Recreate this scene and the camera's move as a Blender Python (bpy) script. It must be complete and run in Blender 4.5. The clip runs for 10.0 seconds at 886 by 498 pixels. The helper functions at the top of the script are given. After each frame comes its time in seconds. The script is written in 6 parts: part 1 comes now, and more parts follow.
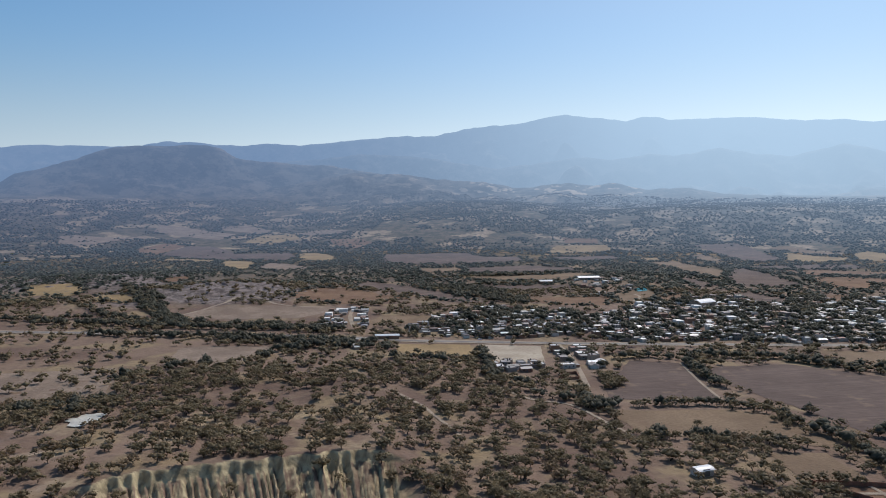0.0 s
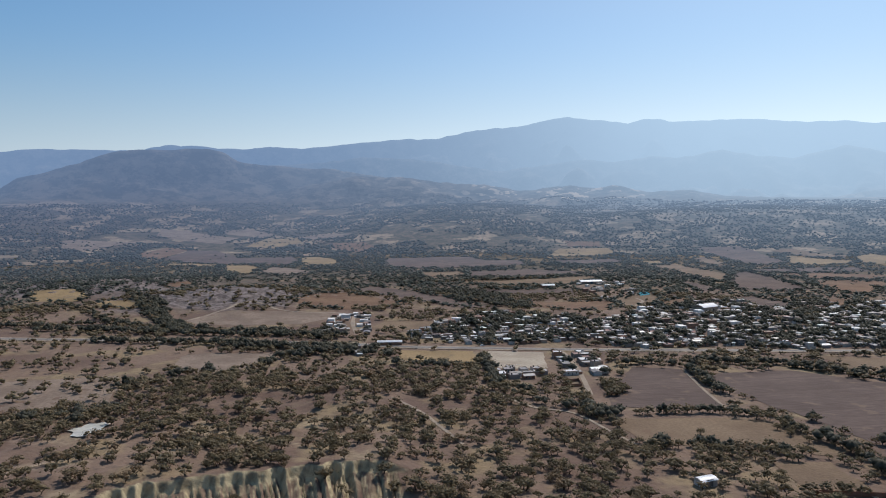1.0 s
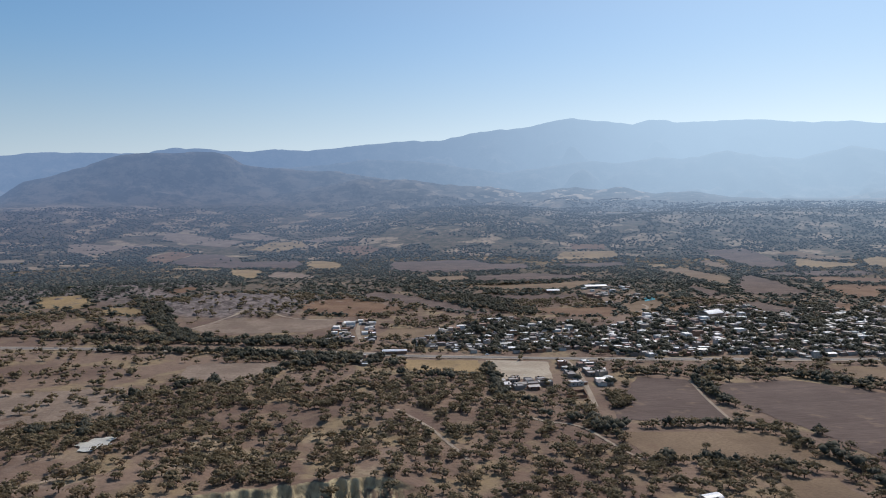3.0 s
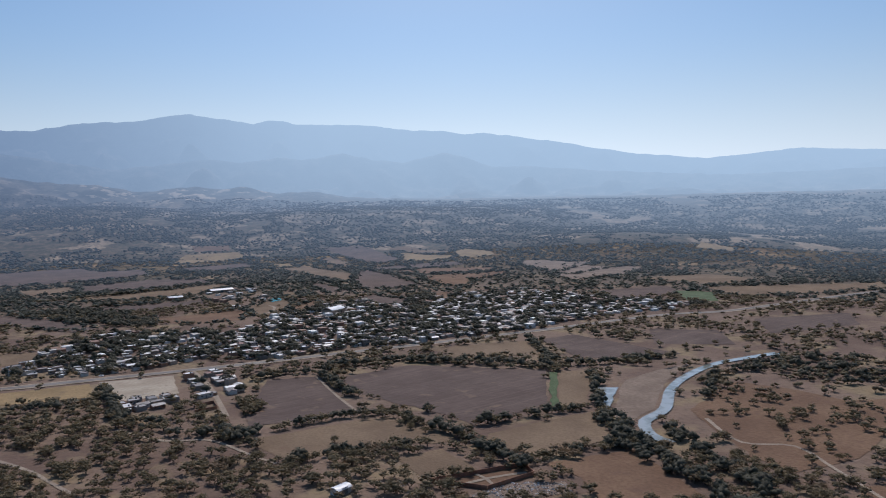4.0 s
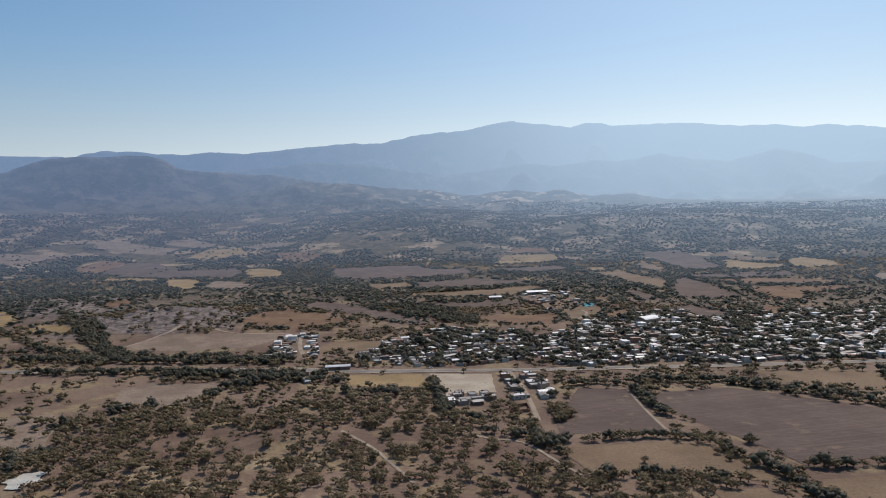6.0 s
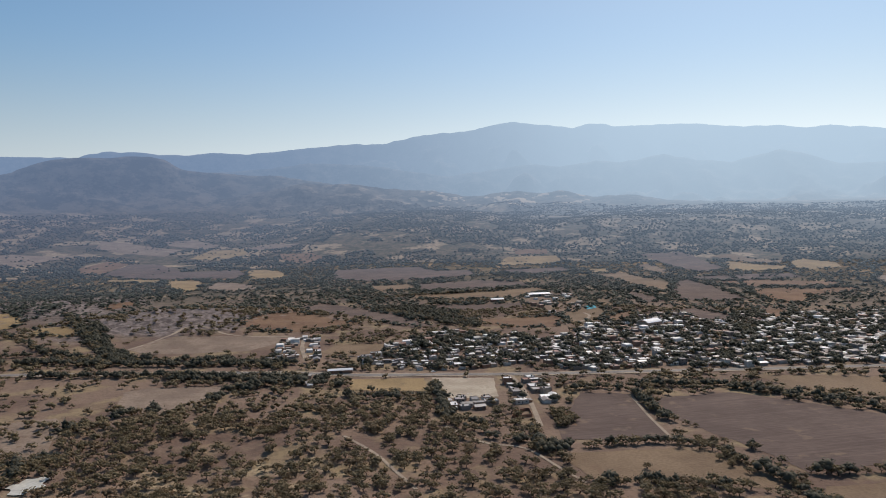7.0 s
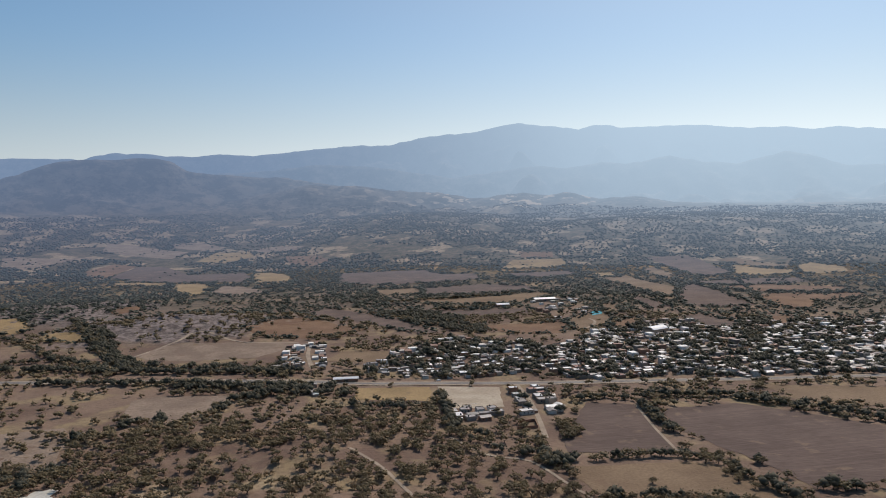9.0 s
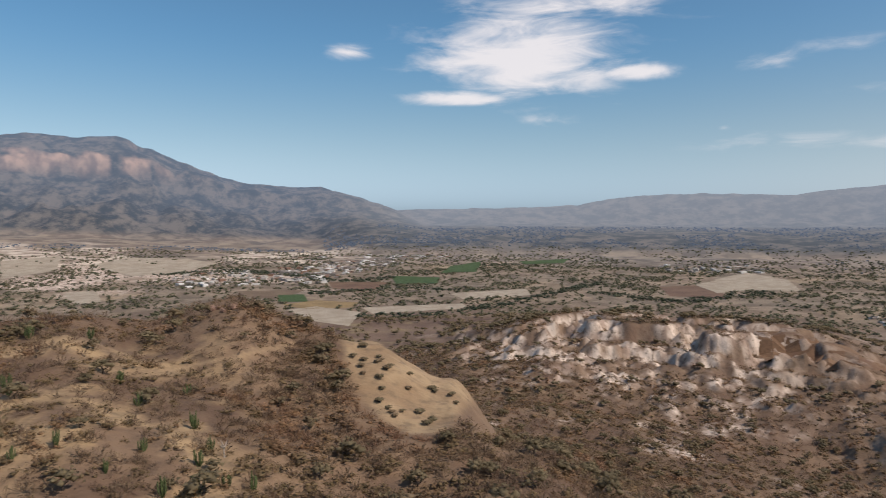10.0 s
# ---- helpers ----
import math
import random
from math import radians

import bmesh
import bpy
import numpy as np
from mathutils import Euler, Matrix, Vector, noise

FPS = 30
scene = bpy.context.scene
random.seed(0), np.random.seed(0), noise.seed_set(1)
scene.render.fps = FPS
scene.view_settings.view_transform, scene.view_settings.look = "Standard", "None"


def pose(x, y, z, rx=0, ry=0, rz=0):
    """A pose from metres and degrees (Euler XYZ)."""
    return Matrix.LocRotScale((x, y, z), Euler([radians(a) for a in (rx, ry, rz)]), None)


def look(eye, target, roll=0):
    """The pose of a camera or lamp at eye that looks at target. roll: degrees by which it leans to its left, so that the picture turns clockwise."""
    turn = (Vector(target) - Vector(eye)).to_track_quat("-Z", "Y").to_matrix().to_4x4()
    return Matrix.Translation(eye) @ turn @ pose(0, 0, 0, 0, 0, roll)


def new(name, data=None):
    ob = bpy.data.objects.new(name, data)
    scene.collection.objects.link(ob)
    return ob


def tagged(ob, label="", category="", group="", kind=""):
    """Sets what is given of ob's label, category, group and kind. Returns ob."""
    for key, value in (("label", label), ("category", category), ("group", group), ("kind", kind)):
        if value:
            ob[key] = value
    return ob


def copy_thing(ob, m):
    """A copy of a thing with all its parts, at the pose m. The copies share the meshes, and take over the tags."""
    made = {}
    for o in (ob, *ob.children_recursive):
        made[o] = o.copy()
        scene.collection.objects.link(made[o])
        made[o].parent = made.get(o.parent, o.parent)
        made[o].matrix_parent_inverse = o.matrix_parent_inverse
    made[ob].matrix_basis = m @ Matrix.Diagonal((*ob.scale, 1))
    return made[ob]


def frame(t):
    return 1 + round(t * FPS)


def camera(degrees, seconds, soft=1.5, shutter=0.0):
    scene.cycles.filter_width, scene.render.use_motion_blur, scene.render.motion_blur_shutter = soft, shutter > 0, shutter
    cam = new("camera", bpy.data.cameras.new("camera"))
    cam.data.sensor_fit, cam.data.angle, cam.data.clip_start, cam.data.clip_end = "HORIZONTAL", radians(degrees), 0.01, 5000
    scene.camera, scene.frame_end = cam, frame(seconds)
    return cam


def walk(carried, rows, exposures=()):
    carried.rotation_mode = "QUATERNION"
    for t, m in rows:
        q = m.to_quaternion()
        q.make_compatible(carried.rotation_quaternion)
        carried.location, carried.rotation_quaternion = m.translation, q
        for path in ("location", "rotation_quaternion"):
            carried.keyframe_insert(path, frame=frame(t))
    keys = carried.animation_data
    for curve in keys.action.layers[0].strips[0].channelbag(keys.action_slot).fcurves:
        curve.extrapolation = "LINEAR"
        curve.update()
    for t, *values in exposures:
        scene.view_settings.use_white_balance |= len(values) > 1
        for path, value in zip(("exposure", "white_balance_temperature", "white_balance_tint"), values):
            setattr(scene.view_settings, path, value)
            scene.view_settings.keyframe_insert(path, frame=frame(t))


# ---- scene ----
FOV = 64.6
cam = camera(FOV, 10.0, soft=1.0, shutter=0.04)
# seconds, height of the eye, heading to the left, pitch, roll: the drone climbs on the spot and swings round
PATH = [
    (0.0, 130.00, -0.53, -3.34, 0.23),
    (0.5, 132.07, -0.45, -3.24, 0.34),
    (1.0, 134.14, -0.36, -3.17, 0.41),
    (1.5, 136.52, -0.29, -3.16, 0.48),
    (2.0, 138.91, -0.21, -3.17, 0.52),
    (3.5, 144.97, 0.05, -3.13, 0.61),
    (3.7, 145.97, -2.63, -3.21, 0.74),
    (3.8, 146.47, -11.34, -3.32, 0.67),
    (3.9, 146.97, -20.91, -3.49, 0.49),
    (4.0, 147.47, -30.01, -3.63, 0.94),
    (4.1, 147.97, -32.95, -3.73, 0.97),
    (4.3, 148.98, -30.01, -3.67, 1.20),
    (4.5, 149.98, -10.93, -3.20, 1.26),
    (4.7, 150.98, -5.09, -3.12, 1.14),
    (5.0, 152.49, -4.91, -3.16, 1.16),
    (5.5, 154.23, -4.84, -3.16, 1.13),
    (7.0, 159.47, -4.56, -3.14, 1.05),
    (7.5, 162.00, -4.46, -3.16, 1.09),
    (8.0, 164.53, -4.34, -3.19, 1.06),
    (8.5, 166.33, -4.22, -3.16, 1.06),
    (9.0, 168.14, -4.11, -3.13, 1.02),
    (9.1, 168.43, -0.18, -2.98, 1.13),
    (9.2, 168.72, 9.21, -2.78, 1.12),
    (9.3, 169.01, 18.89, -2.62, 0.91),
    (9.4, 169.30, 28.53, -2.53, 0.76),
    (9.5, 169.60, 38.21, -2.41, 0.77),
    (9.6, 169.89, 47.81, -2.48, 0.37),
    (9.7, 170.18, 57.40, -2.50, 0.14),
    (9.8, 170.47, 67.23, -2.62, -0.22),
    (9.9, 170.76, 76.88, -2.63, -0.01),
    (10.0, 171.05, 86.35, -2.78, -0.13),
]
walk(cam, [(t, pose(0, 0, z, 90 + pitch, roll, yaw)) for t, z, yaw, pitch, roll in PATH],
     exposures=[(0.0, 0.04, 6350, 13), (3.6, 0.04, 6450, 14), (4.0, -0.20, 6150, 17), (4.3, -0.28, 6100, 17), (4.7, -0.18, 6300, 15),
                (5.5, -0.02, 6550, 14), (7.0, 0.0, 6900, 15), (9.0, 0.0, 6950, 15), (9.5, 0.14, 7000, 14), (10.0, 0.08, 7000, 16)])

# ---- sky and sun ----
SUN_AZIMUTH, SUN_HEIGHT = -32.0, 47.0
world = bpy.data.worlds.new("sky")
scene.world = world
world.use_nodes = True
wn, wl = world.node_tree.nodes, world.node_tree.links
wn.clear()


def wnode(kind, **values):
    n = wn.new(kind)
    for key, value in values.items():
        if key in n.inputs:
            n.inputs[key].default_value = value
    return n


def wmath(op, a, b=None):
    n = wn.new("ShaderNodeMath")
    n.operation = op
    for k, v in enumerate((a, b)):
        if v is None:
            continue
        if isinstance(v, (int, float)):
            n.inputs[k].default_value = v
        else:
            wl.new(v, n.inputs[k])
    return n.outputs[0]


sky = wn.new("ShaderNodeTexSky")
sky.sky_type = "NISHITA"
sky.sun_disc = False
sky.sun_elevation, sky.sun_rotation = radians(SUN_HEIGHT), radians(-SUN_AZIMUTH)
sky.altitude, sky.air_density, sky.dust_density, sky.ozone_density = 1700, 1.0, 3.0, 2.2
sep = wn.new("ShaderNodeSeparateXYZ")
wcoord = wn.new("ShaderNodeTexCoord")
wl.new(wcoord.outputs["Generated"], sep.inputs[0])
east, north, up = sep.outputs
azim = wmath("MULTIPLY", wmath("ARCTAN2", wmath("MULTIPLY", east, -1.0), north), 57.2958)
elev = wmath("MULTIPLY", wmath("ARCSINE", up), 57.2958)
comb = wn.new("ShaderNodeCombineXYZ")
wl.new(wmath("MULTIPLY", azim, 0.16), comb.inputs[0])
wl.new(wmath("MULTIPLY", elev, 0.62), comb.inputs[1])
billow = wnode("ShaderNodeTexNoise", Scale=1.0, Detail=7.0, Roughness=0.6, Distortion=0.5)
wl.new(comb.outputs[0], billow.inputs["Vector"])
puff = billow.outputs["Fac"]
cover = None
# azimuth, height, half width, half height (degrees), density of each cloud
for ca, ce, cw, ch, cd in ((80.0, 12.6, 10.5, 4.6, 1.0), (70.5, 11.0, 4.5, 0.9, 0.9), (85.0, 9.4, 5.5, 0.9, 0.9),
                           (93.9, 12.8, 2.4, 0.9, 0.6), (77.8, 7.6, 3.2, 0.8, 0.4), (64.7, 6.6, 1.2, 0.5, 0.4),
                           (61.8, 11.2, 2.6, 0.9, 0.3), (56.4, 11.8, 3.4, 0.7, 0.3), (50.8, 12.0, 2.3, 0.9, 0.45),
                           (60.0, 5.4, 6.5, 0.7, 0.3), (52.2, 8.9, 4.2, 0.6, 0.3), (52.0, 5.2, 6.0, 0.7, 0.25),
                           (76.0, 16.0, 12.0, 1.6, 0.55)):
    da = wmath("DIVIDE", wmath("SUBTRACT", azim, ca), cw)
    de = wmath("DIVIDE", wmath("SUBTRACT", elev, ce), ch)
    r = wmath("SQRT", wmath("ADD", wmath("MULTIPLY", da, da), wmath("MULTIPLY", de, de)))
    body = wmath("MULTIPLY", wmath("SUBTRACT", 1.0, r), cd)
    cover = body if cover is None else wmath("MAXIMUM", cover, body)
dense = wmath("ADD", wmath("MULTIPLY", cover, 1.25), wmath("MULTIPLY", wmath("SUBTRACT", puff, 0.5), 2.2))
ramp = wn.new("ShaderNodeMapRange")
ramp.interpolation_type = "SMOOTHSTEP"
ramp.inputs["From Min"].default_value, ramp.inputs["From Max"].default_value = 0.02, 1.0
wl.new(dense, ramp.inputs["Value"])
inside = wn.new("ShaderNodeMapRange")
inside.inputs["From Min"].default_value, inside.inputs["From Max"].default_value = -0.25, 0.40
wl.new(cover, inside.inputs["Value"])
alpha = wmath("MULTIPLY", wmath("MULTIPLY", ramp.outputs[0], inside.outputs[0]), 0.84)
mixc = wn.new("ShaderNodeMix")
mixc.data_type = "RGBA"
wl.new(alpha, mixc.inputs["Factor"])
tint = wn.new("ShaderNodeMix")
tint.data_type, tint.blend_type = "RGBA", "MULTIPLY"
tint.inputs["Factor"].default_value = 1.0
wl.new(sky.outputs[0], tint.inputs[6])
away_tint = wn.new("ShaderNodeMapRange")
away_tint.interpolation_type = "SMOOTHSTEP"
away_tint.inputs["From Min"].default_value, away_tint.inputs["From Max"].default_value = -8.0, 85.0
wl.new(azim, away_tint.inputs["Value"])
clear_air = wn.new("ShaderNodeMix")
clear_air.data_type = "RGBA"
wl.new(away_tint.outputs[0], clear_air.inputs["Factor"])
clear_air.inputs[6].default_value, clear_air.inputs[7].default_value = (0.90, 1.03, 0.99, 1), (0.58, 0.96, 1.03, 1)
wl.new(clear_air.outputs[2], tint.inputs[7])
# dusty air low over the horizon
grey = wn.new("ShaderNodeRGBToBW")
wl.new(sky.outputs[0], grey.inputs[0])
pale = wn.new("ShaderNodeMix")
pale.data_type, pale.blend_type = "RGBA", "MULTIPLY"
pale.inputs["Factor"].default_value = 1.0
wl.new(grey.outputs[0], pale.inputs[6])
away = wn.new("ShaderNodeMapRange")
away.interpolation_type = "SMOOTHSTEP"
away.inputs["From Min"].default_value, away.inputs["From Max"].default_value = 25.0, 80.0
wl.new(azim, away.inputs["Value"])
veil = wn.new("ShaderNodeMix")
veil.data_type = "RGBA"
wl.new(away.outputs[0], veil.inputs["Factor"])
veil.inputs[6].default_value, veil.inputs[7].default_value = (0.90, 1.03, 1.12, 1), (0.70, 1.00, 1.26, 1)
wl.new(veil.outputs[2], pale.inputs[7])
low = wn.new("ShaderNodeMapRange")
low.interpolation_type = "SMOOTHSTEP"
for key, value in zip(("From Min", "From Max", "To Min", "To Max"), (0.0, 15.0, 0.95, 0.0)):
    low.inputs[key].default_value = value
wl.new(elev, low.inputs["Value"])
hazy = wn.new("ShaderNodeMix")
hazy.data_type = "RGBA"
wl.new(low.outputs[0], hazy.inputs["Factor"])
wl.new(tint.outputs[2], hazy.inputs[6])
wl.new(pale.outputs[2], hazy.inputs[7])
wl.new(hazy.outputs[2], mixc.inputs[6])
mixc.inputs[7].default_value = (7.6, 7.7, 8.0, 1)
back = wnode("ShaderNodeBackground", Strength=0.11)
wl.new(mixc.outputs[2], back.inputs["Color"])
wout = wn.new("ShaderNodeOutputWorld")
wl.new(back.outputs[0], wout.inputs[0])

sun = new("sun", bpy.data.lights.new("sun", "SUN"))
sun.data.energy, sun.data.angle, sun.data.color = 3.4, radians(0.53), (1.0, 0.93, 0.84)
sx, sy = -math.sin(radians(SUN_AZIMUTH)), math.cos(radians(SUN_AZIMUTH))
sun.matrix_world = look((0, 0, 400), (-sx * 400, -sy * 400, 400 - 400 * math.tan(radians(SUN_HEIGHT))))


# ---- materials ----
def rgba(c):
    return (c[0], c[1], c[2], 1.0)


class Nodes:
    """A material's node tree with short ways to add nodes."""

    def __init__(self, name, rough=0.9):
        self.mat = bpy.data.materials.new(name)
        self.mat.use_nodes = True
        self.turn = 0.0
        self.n, self.l = self.mat.node_tree.nodes, self.mat.node_tree.links
        self.bsdf = self.n["Principled BSDF"]
        self.bsdf.inputs["Roughness"].default_value = rough
        self.bsdf.inputs["Specular IOR Level"].default_value = 0.25
        self.pos = self.n.new("ShaderNodeNewGeometry").outputs["Position"]

    def put(self, value, socket):
        if hasattr(value, "is_linked"):
            self.l.new(value, socket)
        elif isinstance(value, tuple):
            socket.default_value = rgba(value)
        else:
            socket.default_value = value

    def noise(self, size, detail=4.0, stretch=(1, 1, 1), rough=0.55):
        m = self.n.new("ShaderNodeMapping")
        m.inputs["Scale"].default_value = tuple(s / size for s in stretch)
        if self.turn:
            flat = self.n.new("ShaderNodeMapping")
            flat.inputs["Rotation"].default_value = (0, 0, self.turn)
            self.l.new(self.pos, flat.inputs[0])
            self.l.new(flat.outputs[0], m.inputs[0])
        else:
            self.l.new(self.pos, m.inputs[0])
        t = self.n.new("ShaderNodeTexNoise")
        t.inputs["Scale"].default_value, t.inputs["Detail"].default_value = 1.0, detail
        t.inputs["Roughness"].default_value = rough
        self.l.new(m.outputs[0], t.inputs["Vector"])
        return t.outputs["Fac"]

    def cells(self, size, stretch=(1, 1, 0.001)):
        m = self.n.new("ShaderNodeMapping")
        m.inputs["Scale"].default_value = tuple(s / size for s in stretch)
        m.inputs["Rotation"].default_value = (0, 0, 0.35)
        self.l.new(self.pos, m.inputs[0])
        t = self.n.new("ShaderNodeTexVoronoi")
        t.inputs["Scale"].default_value = 1.0
        t.distance = "CHEBYCHEV"
        self.l.new(m.outputs[0], t.inputs["Vector"])
        s = self.n.new("ShaderNodeSeparateColor")
        self.l.new(t.outputs["Color"], s.inputs[0])
        return s.outputs[0]

    def attr(self, name):
        a = self.n.new("ShaderNodeAttribute")
        a.attribute_name = name
        return a.outputs["Fac"]

    def step(self, value, lo, hi, to_lo=0.0, to_hi=1.0):
        r = self.n.new("ShaderNodeMapRange")
        r.interpolation_type = "SMOOTHSTEP"
        for k, v in zip(("From Min", "From Max", "To Min", "To Max"), (lo, hi, to_lo, to_hi)):
            r.inputs[k].default_value = v
        self.l.new(value, r.inputs["Value"])
        return r.outputs[0]

    def mix(self, fac, a, b, mode="MIX"):
        m = self.n.new("ShaderNodeMix")
        m.data_type, m.blend_type = "RGBA", mode
        self.put(fac, m.inputs[0])
        self.put(a, m.inputs[6])
        self.put(b, m.inputs[7])
        return m.outputs[2]

    def times(self, a, b):
        m = self.n.new("ShaderNodeMath")
        m.operation = "MULTIPLY"
        self.put(a, m.inputs[0])
        self.put(b, m.inputs[1])
        return m.outputs[0]

    def bump(self, height, strength, distance):
        b = self.n.new("ShaderNodeBump")
        b.inputs["Strength"].default_value, b.inputs["Distance"].default_value = strength, distance
        self.l.new(height, b.inputs["Height"])
        self.l.new(b.outputs[0], self.bsdf.inputs["Normal"])

    def colour(self, c):
        self.put(c, self.bsdf.inputs["Base Color"])
        return self.mat


def mottled(name, dark, light, big, fine, rough=0.9, bump=0.4, spread=(0.35, 0.65), third=None, stretch=(1, 1, 1), rows=None):
    """Two tones mixed by large stains and a fine grain, with relief from the grain."""
    m = Nodes(name, rough)
    a = m.mix(m.step(m.noise(big), *spread), dark, light)
    grain = m.noise(fine, 3.0, stretch)
    a = m.mix(m.step(grain, 0.3, 0.75, 0.0, 0.45), a, tuple(0.55 * v for v in dark))
    if third:
        a = m.mix(m.step(m.noise(big * 0.37, 5.0), 0.58, 0.72), a, third)
    if rows:
        m.turn = radians(rows)
        a = m.mix(m.step(m.noise(3.2, 2.0, (1, 0.012, 0.01)), 0.50, 0.68, 0.0, 0.22), a, tuple(1.45 * v for v in light))
        a = m.mix(m.step(m.noise(9.0, 2.0, (1, 0.02, 0.01)), 0.45, 0.7, 0.0, 0.25), a, tuple(0.7 * v for v in dark))
    if bump:
        m.bump(grain, bump, fine * 0.4)
    return m.colour(a)


def random_tone(name, tones, rough=0.8, stain=2.0, amount=0.35):
    """One of several tones for each object, with stains."""
    m = Nodes(name, rough)
    info = m.n.new("ShaderNodeObjectInfo").outputs["Random"]
    r = m.n.new("ShaderNodeValToRGB")
    r.color_ramp.interpolation = "CONSTANT"
    while len(r.color_ramp.elements) < len(tones):
        r.color_ramp.elements.new(0.5)
    for k, tone in enumerate(tones):
        r.color_ramp.elements[k].position = k / len(tones)
        r.color_ramp.elements[k].color = rgba(tone)
    m.l.new(info, r.inputs[0])
    a = m.mix(m.step(m.noise(stain, 5.0), 0.4, 0.8, 0.0, amount), r.outputs[0], (0.16, 0.14, 0.12))
    return m.colour(a)


def island_tone(name, tones, rough=0.8):
    """One of several tones for each loose piece of a joined mesh."""
    m = Nodes(name, rough)
    isl = m.n.new("ShaderNodeNewGeometry").outputs["Random Per Island"]
    r = m.n.new("ShaderNodeValToRGB")
    r.color_ramp.interpolation = "CONSTANT"
    while len(r.color_ramp.elements) < len(tones):
        r.color_ramp.elements.new(0.5)
    for k, tone in enumerate(tones):
        r.color_ramp.elements[k].position = k / len(tones)
        r.color_ramp.elements[k].color = rgba(tone)
    m.l.new(isl, r.inputs[0])
    a = m.mix(m.step(m.noise(2.5, 4.0), 0.4, 0.8, 0.0, 0.35), r.outputs[0], (0.16, 0.14, 0.12))
    return m.colour(a)


def foliage(name, dark, light, dry, dryness):
    """Leaf clumps: tone by tree and by leaf, some light through the leaf."""
    m = Nodes(name, 0.75)
    tree = m.noise(9.0, 2.0, (1, 1, 0.15))
    leaf = m.n.new("ShaderNodeNewGeometry").outputs["Random Per Island"]
    a = m.mix(m.step(tree, 0.3, 0.7), dark, light)
    a = m.mix(m.step(m.noise(23.0, 3.0, (1, 1, 0.1)), dryness, dryness + 0.16), a, dry)
    a = m.mix(m.step(leaf, 0.0, 1.0, 0.0, 0.4), a, tuple(0.5 * v for v in dark))
    m.colour(a)
    thin = m.n.new("ShaderNodeBsdfTranslucent")
    m.l.new(a, thin.inputs["Color"])
    mixs = m.n.new("ShaderNodeMixShader")
    mixs.inputs[0].default_value = 0.4
    m.l.new(m.bsdf.outputs[0], mixs.inputs[1])
    m.l.new(thin.outputs[0], mixs.inputs[2])
    m.l.new(mixs.outputs[0], m.n["Material Output"].inputs["Surface"])
    return m.mat


# share of painted haze emission in the far country at each distance
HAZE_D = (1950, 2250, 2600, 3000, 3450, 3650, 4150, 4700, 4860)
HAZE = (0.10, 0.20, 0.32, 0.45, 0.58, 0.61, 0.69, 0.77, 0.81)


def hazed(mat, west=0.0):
    """Haze painted as blue emission on far country to the north, from 1350 metres."""
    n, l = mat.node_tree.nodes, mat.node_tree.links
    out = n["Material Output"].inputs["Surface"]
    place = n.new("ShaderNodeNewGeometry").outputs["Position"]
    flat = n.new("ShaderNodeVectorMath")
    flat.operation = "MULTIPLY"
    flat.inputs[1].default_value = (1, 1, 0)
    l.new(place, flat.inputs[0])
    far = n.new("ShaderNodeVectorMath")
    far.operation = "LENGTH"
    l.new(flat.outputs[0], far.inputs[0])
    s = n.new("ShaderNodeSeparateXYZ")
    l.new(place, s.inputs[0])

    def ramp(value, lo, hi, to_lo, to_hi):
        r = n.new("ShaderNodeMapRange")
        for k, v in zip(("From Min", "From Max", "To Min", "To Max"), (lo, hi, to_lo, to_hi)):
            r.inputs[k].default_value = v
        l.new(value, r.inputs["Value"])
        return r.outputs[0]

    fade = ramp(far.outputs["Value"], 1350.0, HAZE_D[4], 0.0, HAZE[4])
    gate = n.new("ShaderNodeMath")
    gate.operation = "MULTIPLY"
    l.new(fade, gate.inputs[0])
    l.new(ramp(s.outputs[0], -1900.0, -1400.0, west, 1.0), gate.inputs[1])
    # colour of the painted haze, brighter towards the sun
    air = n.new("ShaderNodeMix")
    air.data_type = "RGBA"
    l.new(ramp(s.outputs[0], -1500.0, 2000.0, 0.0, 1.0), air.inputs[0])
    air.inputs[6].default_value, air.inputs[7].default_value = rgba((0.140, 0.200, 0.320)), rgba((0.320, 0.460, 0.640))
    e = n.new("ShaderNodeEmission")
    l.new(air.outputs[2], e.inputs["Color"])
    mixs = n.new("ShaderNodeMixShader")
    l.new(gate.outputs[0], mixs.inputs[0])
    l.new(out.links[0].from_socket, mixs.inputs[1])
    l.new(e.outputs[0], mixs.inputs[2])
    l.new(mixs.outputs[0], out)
    return mat


